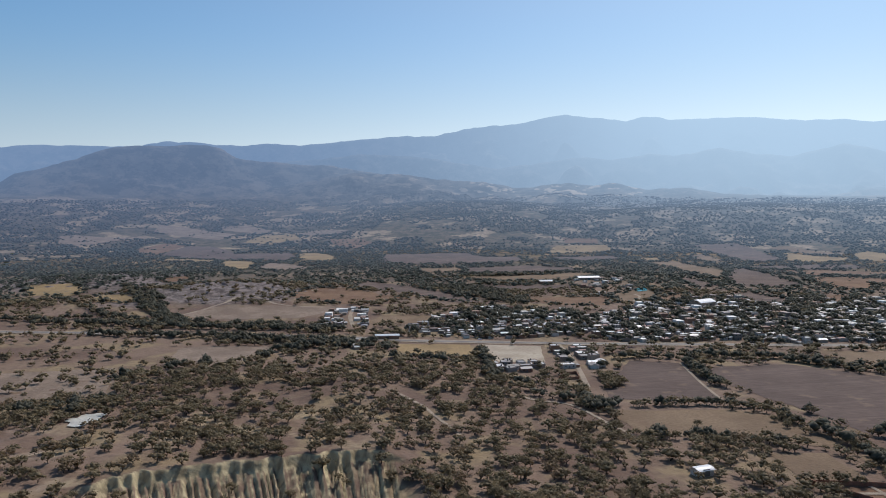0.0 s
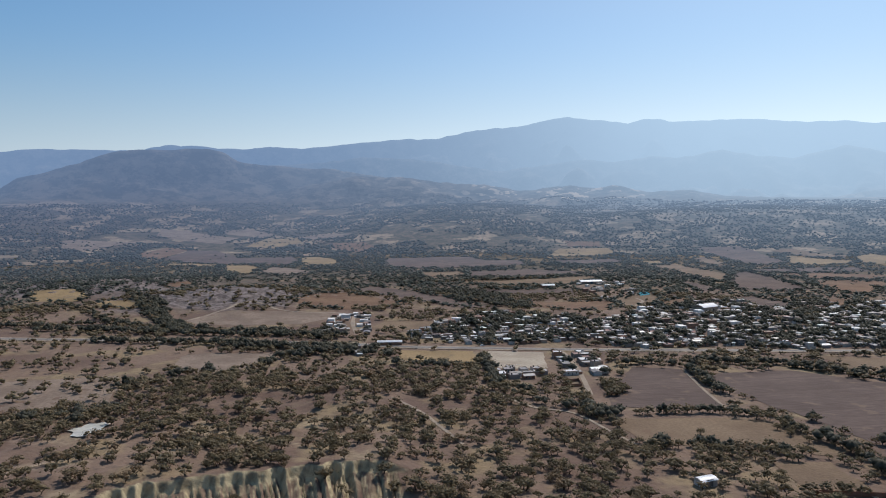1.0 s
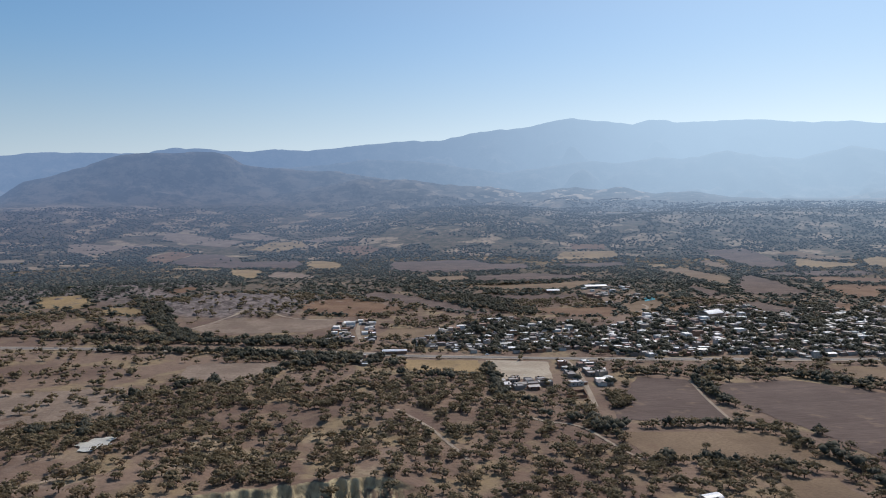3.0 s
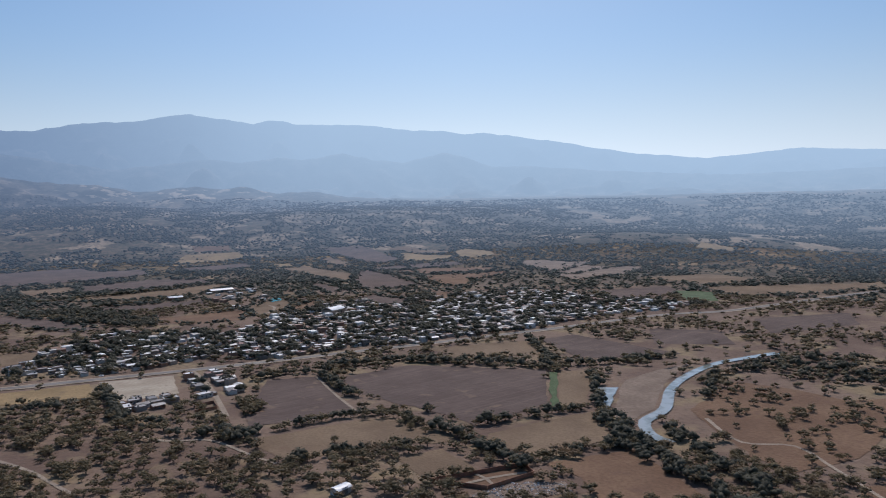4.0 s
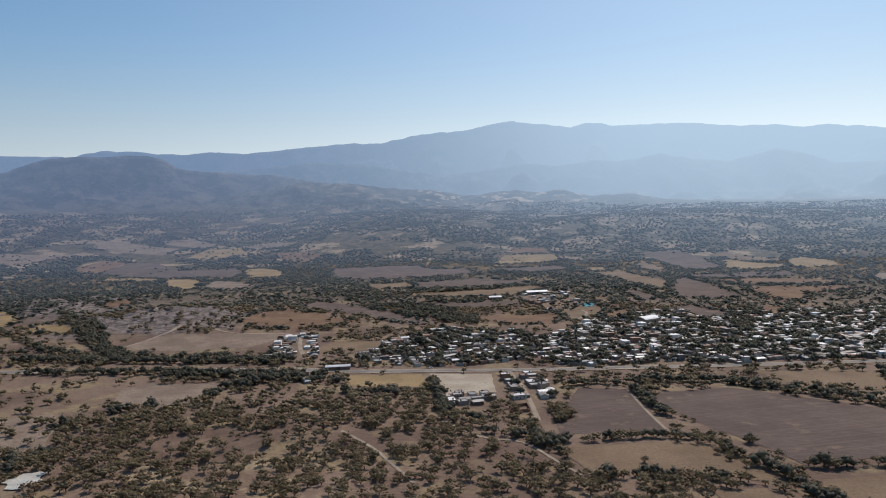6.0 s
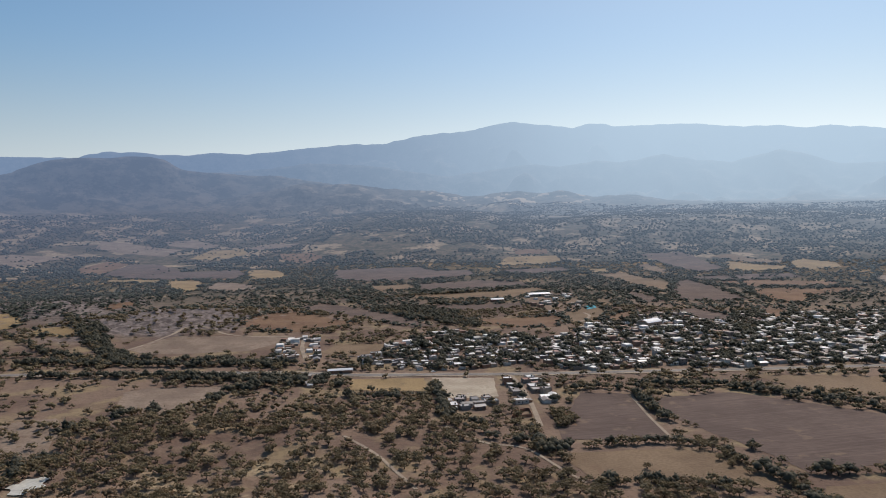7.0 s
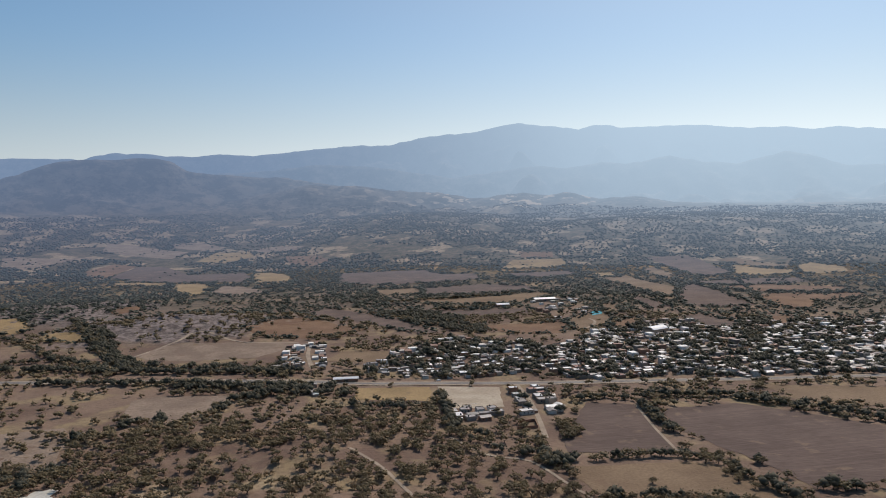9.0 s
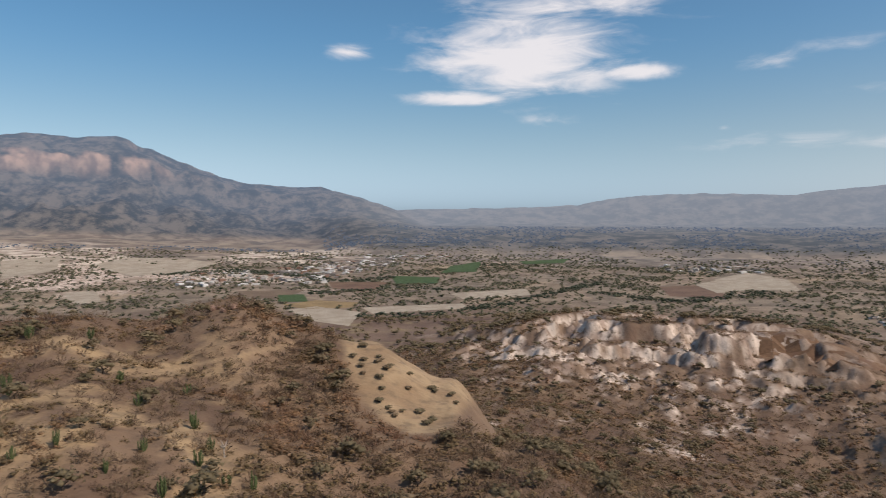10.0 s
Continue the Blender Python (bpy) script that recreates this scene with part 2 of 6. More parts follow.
def terrain_material():
    m = Nodes("dry_earth", 0.95)
    soil = m.mix(m.step(m.noise(110.0, 5.0), 0.38, 0.62), (0.134, 0.086, 0.064), (0.202, 0.138, 0.100))
    soil = m.mix(m.step(m.noise(46.0, 4.0), 0.50, 0.66), soil, (0.238, 0.176, 0.104))
    pasture = m.step(m.noise(30.0, 5.0), 0.44, 0.58)
    hill = m.mix(m.step(m.noise(38.0, 5.0), 0.4, 0.6), (0.135, 0.084, 0.055), (0.205, 0.134, 0.086))
    hill = m.mix(m.times(pasture, m.attr("bare")), hill, (0.36, 0.250, 0.142))
    rock = m.mix(m.step(m.noise(16.0, 6.0, (1, 1, 0.35)), 0.38, 0.60), (0.34, 0.25, 0.195), (0.66, 0.545, 0.45))
    rock = m.mix(m.step(m.noise(4.5, 5.0, (1, 1, 0.5), 0.7), 0.52, 0.66), rock, (0.16, 0.115, 0.085))
    plots = m.cells(150.0)
    mosaic = m.mix(m.step(plots, 0.42, 0.46), (0.085, 0.082, 0.078), (0.20, 0.150, 0.115))
    mosaic = m.mix(m.step(plots, 0.80, 0.82), mosaic, (0.34, 0.25, 0.15))
    # tan of drier ground, which also paints in the west's frontal sunlight
    dry = m.mix(m.step(m.noise(60.0, 5.0), 0.4, 0.6), (0.20, 0.150, 0.108), (0.36, 0.280, 0.20))
    mosaic = m.mix(m.step(m.attr("damp_backlit"), 0.3, 0.9, 0.75, 0.0), mosaic, dry)
    speck = m.mix(m.step(m.noise(24.0, 7.0, (1, 1, 1), 0.75), 0.42, 0.60), (0.085, 0.074, 0.060), (0.190, 0.140, 0.106))
    speck = m.mix(m.step(m.noise(90.0, 6.0, (1, 1, 1), 0.6), 0.53, 0.61), speck, (0.285, 0.208, 0.135))
    mosaic = m.mix(m.step(m.attr("damp_backlit"), 0.5, 0.9), mosaic, speck)
    wood = m.step(m.noise(190.0, 6.0, (1, 1, 1), 0.65), 0.42, 0.52)
    mosaic = m.mix(m.times(m.times(wood, m.attr("damp_backlit")), 0.6), mosaic, (0.062, 0.062, 0.050))
    a = m.mix(m.attr("far"), soil, mosaic)
    stones = m.mix(m.step(m.noise(9.0, 6.0, (1, 1, 1), 0.7), 0.40, 0.62), (0.085, 0.068, 0.064), (0.235, 0.195, 0.180))
    a = m.mix(m.attr("stony"), a, stones)
    a = m.mix(m.attr("hill"), a, hill)
    sandy = m.mix(m.step(m.noise(22.0, 5.0), 0.35, 0.65), (0.270, 0.180, 0.105), (0.370, 0.262, 0.155))
    a = m.mix(m.attr("knoll"), a, sandy)
    a = m.mix(m.step(m.noise(5.0, 4.0), 0.45, 0.75, 0.0, 0.5), a, (0.085, 0.062, 0.048))
    rock = m.mix(m.attr("marl"), rock, m.mix(m.step(m.noise(5.0, 5.0, (1, 1, 0.25)), 0.35, 0.6), (0.24, 0.195, 0.120), (0.50, 0.415, 0.255)))
    a = m.mix(m.attr("rock"), a, rock)
    m.bump(m.noise(3.5, 4.0), 0.5, 1.2)
    return m.colour(a)


EARTH = terrain_material()
LEAVES = foliage("mesquite_leaves", (0.190, 0.152, 0.088), (0.268, 0.212, 0.124), (0.285, 0.200, 0.124), 0.52)
LUSH = foliage("tall_tree_leaves", (0.096, 0.095, 0.070), (0.150, 0.142, 0.100), (0.18, 0.146, 0.098), 0.62)
SCRUB = foliage("dry_scrub", (0.205, 0.135, 0.092), (0.275, 0.192, 0.118), (0.31, 0.168, 0.100), 0.54)
OLIVE = foliage("olive_scrub", (0.205, 0.145, 0.078), (0.285, 0.200, 0.106), (0.33, 0.196, 0.110), 0.46)
# olive tone stands for frontal sunlight on the western trees
FAR_FRONT_LIT = foliage("far_trees_front_lit", (0.135, 0.140, 0.085), (0.205, 0.195, 0.122), (0.27, 0.215, 0.14), 0.55)
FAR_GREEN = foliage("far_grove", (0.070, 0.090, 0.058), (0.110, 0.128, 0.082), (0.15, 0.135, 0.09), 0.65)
# base tone lifted and greyed towards blue as haze, besides the emission
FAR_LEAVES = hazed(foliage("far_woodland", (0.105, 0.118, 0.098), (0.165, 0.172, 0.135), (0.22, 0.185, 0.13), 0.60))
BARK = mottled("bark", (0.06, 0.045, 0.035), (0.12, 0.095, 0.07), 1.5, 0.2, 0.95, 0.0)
# hazed fields take on emission as painted haze far out
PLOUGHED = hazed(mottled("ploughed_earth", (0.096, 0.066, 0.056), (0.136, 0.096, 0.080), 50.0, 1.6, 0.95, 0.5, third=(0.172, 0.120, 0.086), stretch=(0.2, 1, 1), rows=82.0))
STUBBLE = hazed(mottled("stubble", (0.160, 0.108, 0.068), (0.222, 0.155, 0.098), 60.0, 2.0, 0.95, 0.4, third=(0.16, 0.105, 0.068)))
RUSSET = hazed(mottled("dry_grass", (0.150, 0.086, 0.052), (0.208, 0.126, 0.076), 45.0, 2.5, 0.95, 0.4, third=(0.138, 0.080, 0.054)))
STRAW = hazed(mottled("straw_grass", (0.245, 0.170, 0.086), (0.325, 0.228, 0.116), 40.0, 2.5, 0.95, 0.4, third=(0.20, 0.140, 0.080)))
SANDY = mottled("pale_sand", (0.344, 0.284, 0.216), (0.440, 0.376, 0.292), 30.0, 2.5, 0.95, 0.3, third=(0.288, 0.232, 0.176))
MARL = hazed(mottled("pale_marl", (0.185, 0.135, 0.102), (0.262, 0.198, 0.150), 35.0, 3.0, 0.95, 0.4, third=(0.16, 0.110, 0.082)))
CROP = mottled("green_crop", (0.048, 0.082, 0.028), (0.078, 0.118, 0.045), 12.0, 1.2, 0.85, 0.5)
ASPHALT = mottled("worn_asphalt", (0.16, 0.145, 0.135), (0.23, 0.21, 0.19), 20.0, 1.5, 0.8, 0.2)
DIRT = mottled("dirt_track", (0.27, 0.215, 0.165), (0.36, 0.295, 0.225), 14.0, 1.2, 0.95, 0.4)


# ---- shape of the land ----
def lattice(ix, iy, seed):
    n = (ix * 374761393 + iy * 668265263 + seed * 974634543) & 0xFFFFFFFF
    n = ((n ^ (n >> 13)) * 1274126177) & 0xFFFFFFFF
    return ((n ^ (n >> 16)) & 0xFFFF) / 65535.0


def vnoise(x, y, seed=1):
    """Smooth value noise from 0 to 1 on arrays."""
    x, y = np.asarray(x, float), np.asarray(y, float)
    ix, iy = np.floor(x).astype(np.int64), np.floor(y).astype(np.int64)
    fx, fy = x - ix, y - iy
    fx, fy = fx * fx * (3 - 2 * fx), fy * fy * (3 - 2 * fy)
    a, b = lattice(ix, iy, seed), lattice(ix + 1, iy, seed)
    c, d = lattice(ix, iy + 1, seed), lattice(ix + 1, iy + 1, seed)
    return (a * (1 - fx) + b * fx) * (1 - fy) + (c * (1 - fx) + d * fx) * fy


def fbm(x, y, seed=1, octaves=4):
    total, weight, norm = 0.0, 1.0, 0.0
    for k in range(octaves):
        total = total + weight * vnoise(x * 2 ** k, y * 2 ** k, seed + 17 * k)
        norm += weight
        weight *= 0.5
    return total / norm


def smooth(v, lo, hi):
    s = np.clip((np.asarray(v, float) - lo) / (hi - lo), 0, 1)
    return s * s * (3 - 2 * s)


def polar(azimuth, distance):
    """Metres east and north of a point: azimuth in degrees to the left of north."""
    a = np.radians(azimuth)
    return -np.sin(a) * distance, np.cos(a) * distance


def mound(x, y, azimuth, distance, along, across, height, turn=0.0):
    cx, cy = polar(azimuth, distance)
    a = np.radians(azimuth + turn)
    u = -(x - cx) * np.sin(a) + (y - cy) * np.cos(a)
    v = (x - cx) * np.cos(a) + (y - cy) * np.sin(a)
    return height * np.exp(-0.5 * ((u / along) ** 2 + (v / across) ** 2))


SPUR_AZ = (-180, -150, -110, -60, 20, 40, 54, 72, 80, 86, 92, 98, 103, 110, 115, 125, 160, 180)
SPUR_D = (0, 100, 170, 220, 300, 340, 420, 540)


def spur_rows():
    """Heights of the spur outwards along each azimuth of SPUR_AZ."""
    plain = (80, 64, 40, 20, 3, 1, 0, 0)
    rows = [(80, 88, 88, 80, 64, 54, 36, 18), (80, 80, 68, 50, 24, 16, 6, 2), plain, plain, plain]
    rows += [(80, 68, 48, 34, 14, 8, 2, 0), (80, 84, 84, 78, 46, 32, 14, 4), (80, 90, 92, 86, 54, 40, 28, 16)]
    rows += [(80, 95, 98, 95, 68, 52, 38, 24), (80, 98, 98, 103, 101, 76, 44, 26), (80, 100, 99, 104, 116, 98, 56, 28)]
    rows += [(80, 102, 102, 106, 119, 120, 78, 32), (80, 104, 106, 112, 127, 133, 92, 34), (80, 106, 109, 114, 121, 125, 90, 32)]
    rows += [(80, 108, 112, 118, 126, 131, 94, 34), (80, 105, 112, 116, 124, 128, 96, 38), (80, 95, 100, 98, 86, 76, 56, 30), rows[0]]
    return np.array(rows, float)


def spur_z(az, dist):
    table = spur_rows()
    marks = np.array(SPUR_AZ, float)
    i = np.clip(np.searchsorted(marks, az, side="right") - 1, 0, len(marks) - 2)
    s = (az - marks[i]) / (marks[i + 1] - marks[i])
    s = s * s * (3 - 2 * s)
    k = np.array(SPUR_D, float)
    j = np.clip(np.searchsorted(k, dist, side="right") - 1, 0, len(k) - 2)
    u = np.clip((dist - k[j]) / (k[j + 1] - k[j]), 0, 1)
    low = table[i, j] * (1 - u) + table[i, j + 1] * u
    high = table[i + 1, j] * (1 - u) + table[i + 1, j + 1] * u
    return np.where(dist < k[-1], low * (1 - s) + high * s, (table[i, -1] * (1 - s) + table[i + 1, -1] * s) * (1 - smooth(dist, 540, 800)))


PLAIN_D = (1500, 1750, 2000, 2250, 2500, 2750, 3000, 3200, 3400, 4000, 4700)
PLAIN_Z = (0, 1, 6, 18, 42, 78, 120, 150, 166, 190, 210)


def ground_z(x, y):
    """Height of the ground above the valley floor."""
    x, y = np.asarray(x, float), np.asarray(y, float)
    dist = np.hypot(x, y)
    az = np.degrees(np.arctan2(-x, y))
    z = 3.0 * (vnoise(x / 170, y / 170, 5) - 0.5) * smooth(dist, 200, 500)
    # hill under the take-off point and its spur
    z = z + spur_z(az, dist)
    hill = smooth(z, 25, 60)
    z = z + hill * (11 * (fbm(x / 60, y / 60, 9) - 0.5) + 2.5 * (fbm(x / 13, y / 13, 10) - 0.5))
    # eroded tableland with a white scarp
    flute = np.abs(2 * vnoise(az * 0.55, dist / 90, 23) - 1) * 11 + np.abs(2 * vnoise(az * 1.5, dist / 25, 24) - 1) * 5 + np.abs(2 * vnoise(az * 3.9, dist / 40, 26) - 1) * 3
    rib = 46 * (fbm(x / 60, y / 60, 21) - 0.5) + flute - 12
    edge = 690 + 2.2 * (az - 64) + rib - 90 * smooth(-az, -58, -47)
    window = smooth(az, 36, 56) * (1 - smooth(az, 74, 92))
    z = z + window * (30 * smooth(dist - edge, -170, 0) + (13 * smooth(dist - edge, -9, 2) + 8 * smooth(dist - edge, -30, -20)) * smooth(az, 50, 60) * (0.45 + 0.95 * smooth(fbm(x / 34, y / 34, 28), 0.36, 0.62))) * (1 - smooth(dist - edge, 80, 560))
    z = z + window * 11 * smooth(dist - edge, -170, -60) * (1 - smooth(dist - edge, 0, 25)) * (np.abs(2 * fbm(x / 19, y / 19, 27) - 1) - 0.25)
    gully = window * smooth(dist, 330, 430) * (1 - smooth(dist - edge, -90, -20))
    z = z + gully * 16 * (fbm(x / 70, y / 70, 31) - 0.35)
    # rough rocky rise in the valley
    z = z + (mound(x, y, 17.5, 1090, 95, 120, 17) + mound(x, y, 26, 1380, 90, 120, 12)) * (0.55 + 0.9 * fbm(x / 32, y / 32, 41))
    # hummocky ground above the bank
    humps = smooth(az, -2, 6) * (1 - smooth(az, 34, 40)) * smooth(dist, 345, 390) * (1 - smooth(dist, 540, 620)) * smooth(np.hypot(x + 216, y - 424), 22, 60)
    z = z + humps * (9 * (fbm(x / 60, y / 60, 45) - 0.5) + 3.5 * (fbm(x / 17, y / 17, 47) - 0.5))
    # badland bank
    lip = 352 + 14 * (fbm(x / 40, y / 40, 51) - 0.5) + 14 * np.abs(vnoise(az * 0.9, dist / 90, 53) - 0.5) - 5
    win = smooth(az, 0, 6) * (1 - smooth(az, 22, 32))
    z = z + win * 6 * smooth(dist, 300, 345) * (1 - smooth(dist, 370, 430))
    face = np.clip((lip - dist) / 66, 0, 1)
    slant = az * 1.15 + (lip - dist) * 0.022
    ribs = np.abs(2 * vnoise(slant * 3.4, dist / 70, 54) - 1) * 0.6 + np.abs(2 * vnoise(slant * 6.3, dist / 40, 55) - 1) * 0.4
    z = z - win * (3.5 * smooth(face, 0, 0.05) + 19 * face + 6.0 * (ribs - 0.15) * smooth(face, 0.02, 0.14) * (1 - 0.3 * face)) * smooth(dist, 180, 300)
    # the plain climbs gently to the foot of the range
    north = 1 - smooth(az, 32, 62)
    climb = 0.22 + 0.4 * smooth(az, 95, 120)
    z = z + (1 - north) * climb * 150 * smooth(dist, 1600, 3700) ** 1.3
    z = z + north * np.interp(dist, PLAIN_D, PLAIN_Z)
    roll = smooth(dist, 1300, 2200)
    z = z + roll * (46 * climb * (1 - north) + 13 * north) * (fbm(x / 620, y / 620, 61, 3) - 0.45)
    # low wooded hills on the plain
    z = z + 62 * (1 - np.exp(-mound(x, y, -2.4, 2640, 270, 250, 1.9)))
    z = z + mound(x, y, -27, 2640, 240, 470, 58) + mound(x, y, -16, 2500, 190, 150, 26)
    z = z + mound(x, y, -45, 2150, 190, 330, 34)
    return z


# ---- building helpers ----
def mesh_from(name, verts, faces, material, smooth_faces=False):
    me = bpy.data.meshes.new(name)
    me.from_pydata([tuple(v) for v in verts], [], faces)
    if smooth_faces:
        me.shade_smooth()
    me.materials.append(material)
    return me


def mesh_arrays(name, verts, faces, material, smooth_faces=False):
    """A mesh straight from numpy arrays: verts n x 3, faces m x 3 or m x 4."""
    me = bpy.data.meshes.new(name)
    k = faces.shape[1]
    me.vertices.add(len(verts))
    me.vertices.foreach_set("co", np.ascontiguousarray(verts, dtype=np.float32).ravel())
    me.loops.add(len(faces) * k)
    me.loops.foreach_set("vertex_index", np.ascontiguousarray(faces, dtype=np.int32).ravel())
    me.polygons.add(len(faces))
    me.polygons.foreach_set("loop_start", np.arange(0, len(faces) * k, k, dtype=np.int32))
    me.update(calc_edges=True)
    if smooth_faces:
        me.shade_smooth()
    me.materials.append(material)
    return me


def part(name, bm, material, parent, label=""):
    """Link a bmesh or a mesh as one part under a thing."""
    if isinstance(bm, bmesh.types.BMesh):
        me = bpy.data.meshes.new(name)
        bm.to_mesh(me)
        bm.free()
        me.materials.append(material)
    else:
        me = bm
    ob = new(name, me)
    ob.parent = parent
    return tagged(ob, label)


def grid_faces(rows, cols):
    a = np.arange((rows - 1) * (cols - 1))
    r, c = a // (cols - 1), a % (cols - 1)
    i = r * cols + c
    return np.stack([i, i + 1, i + cols + 1, i + cols], 1)


# ---- the ground: one sheet to the horizon ----
KNOLL = [(-295, -26), (-969, -51), (-936, -22), (-738, 21), (-289, 34), (-218, 17), (-216, 3), (-231, -8), (-257, -19)]
SPUR_PATH = [(-238, -106), (-242, -87), (-253, -75), (-258, -59), (-289, -43)]


def inside(points, x, y):
    """Which of the places x, y lie within the outline."""
    x, y = np.asarray(x, float), np.asarray(y, float)
    p = np.array(points, float)
    lo, hi = p.min(0), p.max(0)
    hit = (x >= lo[0]) & (x <= hi[0]) & (y >= lo[1]) & (y <= hi[1])
    where = np.nonzero(hit)
    px, py = x[where], y[where]
    odd = np.zeros(px.shape, bool)
    for (x0, y0), (x1, y1) in zip(points, points[1:] + points[:1]):
        odd ^= ((y0 > py) != (y1 > py)) & (px < (x1 - x0) * (py - y0) / ((y1 - y0) or 1e-9) + x0)
    hit[where] = odd
    return hit


def off_line(points, x, y, reach=None):
    """Distance of the places x, y from a line of points; past the reach, if one is given, only that it is far."""
    x, y = np.asarray(x, float), np.asarray(y, float)
    best = np.full(x.shape, 1e9)
    where = np.nonzero(np.ones(x.shape, bool))
    if reach is not None:
        p = np.array(points, float)
        lo, hi = p.min(0) - reach, p.max(0) + reach
        where = np.nonzero((x >= lo[0]) & (x <= hi[0]) & (y >= lo[1]) & (y <= hi[1]))
    px, py = x[where], y[where]
    least = np.full(px.shape, 1e9)
    for (x0, y0), (x1, y1) in zip(points, points[1:]):
        dx, dy = x1 - x0, y1 - y0
        s = np.clip(((px - x0) * dx + (py - y0) * dy) / (dx * dx + dy * dy + 1e-9), 0, 1)
        least = np.minimum(least, np.hypot(px - x0 - s * dx, py - y0 - s * dy))
    best[where] = least
    return best


def build_ground():
    radii = np.concatenate([np.linspace(4, 200, 32)[:-1], np.geomspace(200, 300, 46)[:-1], np.linspace(300, 368, 62)[:-1], np.geomspace(368, 600, 60)[:-1],
                            np.linspace(600, 800, 78)[:-1], np.geomspace(800, 1300, 50)[:-1], np.geomspace(1300, 4700, 60)])
    angles = np.concatenate([np.arange(-70, -2, 0.9), np.arange(-2, 3, 0.5), np.arange(3, 29, 0.13), np.arange(29, 50, 0.5), np.arange(50, 90, 0.23), np.arange(90, 132, 0.36), np.arange(132, 290, 5.0), [290.0]])
    az, dist = np.meshgrid(angles, radii)
    x, y = polar(az, dist)
    z = ground_z(x, y)
    verts = np.stack([x, y, z], -1).reshape(-1, 3)
    faces = grid_faces(len(radii), len(angles))
    me = mesh_arrays("ground", verts, faces, EARTH, True)
    d, a = dist.ravel(), az.ravel()
    gx, gy = x.ravel(), y.ravel()
    e = 2.0
    slope = np.hypot(ground_z(gx + e, gy) - ground_z(gx - e, gy), ground_z(gx, gy + e) - ground_z(gx, gy - e)) / (2 * e)
    table = smooth(a, 44, 52) * (1 - smooth(a, 88, 98)) * smooth(d, 380, 460) * (1 - smooth(d, 900, 1050))
    bank = smooth(a, 0, 5) * (1 - smooth(a, 25, 34)) * smooth(d, 230, 290) * (1 - smooth(d, 350, 375))
    patches = smooth(fbm(gx / 38, gy / 38, 71), 0.52, 0.66)
    ragged = smooth(fbm(gx / 15, gy / 15, 75), 0.34, 0.58)
    table = table * (0.3 + 0.7 * smooth(a, 57, 63)) * (1 - 0.6 * smooth(a, 80, 86))
    rock = table * np.maximum(smooth(slope, 0.30, 0.75) * (0.10 + 0.90 * ragged), 0.95 * patches * ragged * smooth(slope, 0.05, 0.22)) + bank * smooth(slope, 0.3, 0.8)
    pale = smooth(a, 90, 98) * smooth(d, 1450, 1800) * (1 - smooth(d, 2800, 3100)) * smooth(fbm(gx / 170, gy / 170, 73), 0.43, 0.55)
    clay = smooth(a, 3, 8) * (1 - smooth(a, 28, 36)) * smooth(d, 300, 330) * (1 - smooth(d, 440, 520)) * smooth(fbm(gx / 24, gy / 24, 79), 0.56, 0.68)
    rock = np.maximum(rock, 0.4 * clay)
    zone = smooth(a, 33, 42) * (1 - smooth(a, 92, 100)) * smooth(d, 200, 300) * (1 - smooth(d, 820, 900))
    hill = np.maximum(smooth(verts[:, 2], 18, 50) * (1 - smooth(d, 450, 560)), 0.8 * zone)
    bare = smooth(a, 100, 108) * (1 - smooth(d, 260, 320)) + 0.12 * smooth(a, 84, 90) * (1 - smooth(d, 250, 330))
    rim = off_line(KNOLL + KNOLL[:1], gx, gy)
    knoll = np.where(inside(KNOLL, gx, gy), smooth(rim, 0, 5), 0)
    knoll = np.maximum(knoll, 0.8 * (1 - smooth(off_line(SPUR_PATH, gx, gy), 0.8, 2.2)))
    stony = (mound(gx, gy, 17.5, 1075, 90, 115, 1.4) + mound(gx, gy, 26, 1370, 90, 140, 1.3)) * (0.5 + fbm(gx / 45, gy / 45, 43))
    # the damp mask also parts the backlit north from the front-lit west
    for name, value in (("knoll", knoll), ("stony", smooth(stony, 0.35, 0.75)), ("bare", bare), ("marl", smooth(a, -2, 2) * (1 - smooth(a, 28, 32))), ("rock", np.maximum(rock, pale)), ("hill", hill), ("far", smooth(d, 1050, 1500)), ("damp_backlit", 1 - 0.75 * smooth(a, 22, 48))):
        me.attributes.new(name, "FLOAT", "POINT").data.foreach_set("value", np.clip(value, 0, 1).astype(np.float32))
    tagged(new("ground", me), "dry brown valley floor and scrubby hillsides with pale eroded scarps", "ground", kind="structure")


build_ground()


# ---- the distance: foothills and ranges round the valley ----
RIDGES = []


def ridge(crest, front, seed, rough, profile, crag=0.0):
    """A range with its crest at that distance and the crest line as (azimuth, rise over run from the valley) pairs."""
    RIDGES.append((crest, front, seed, rough, np.array(sorted(profile), float), crag))


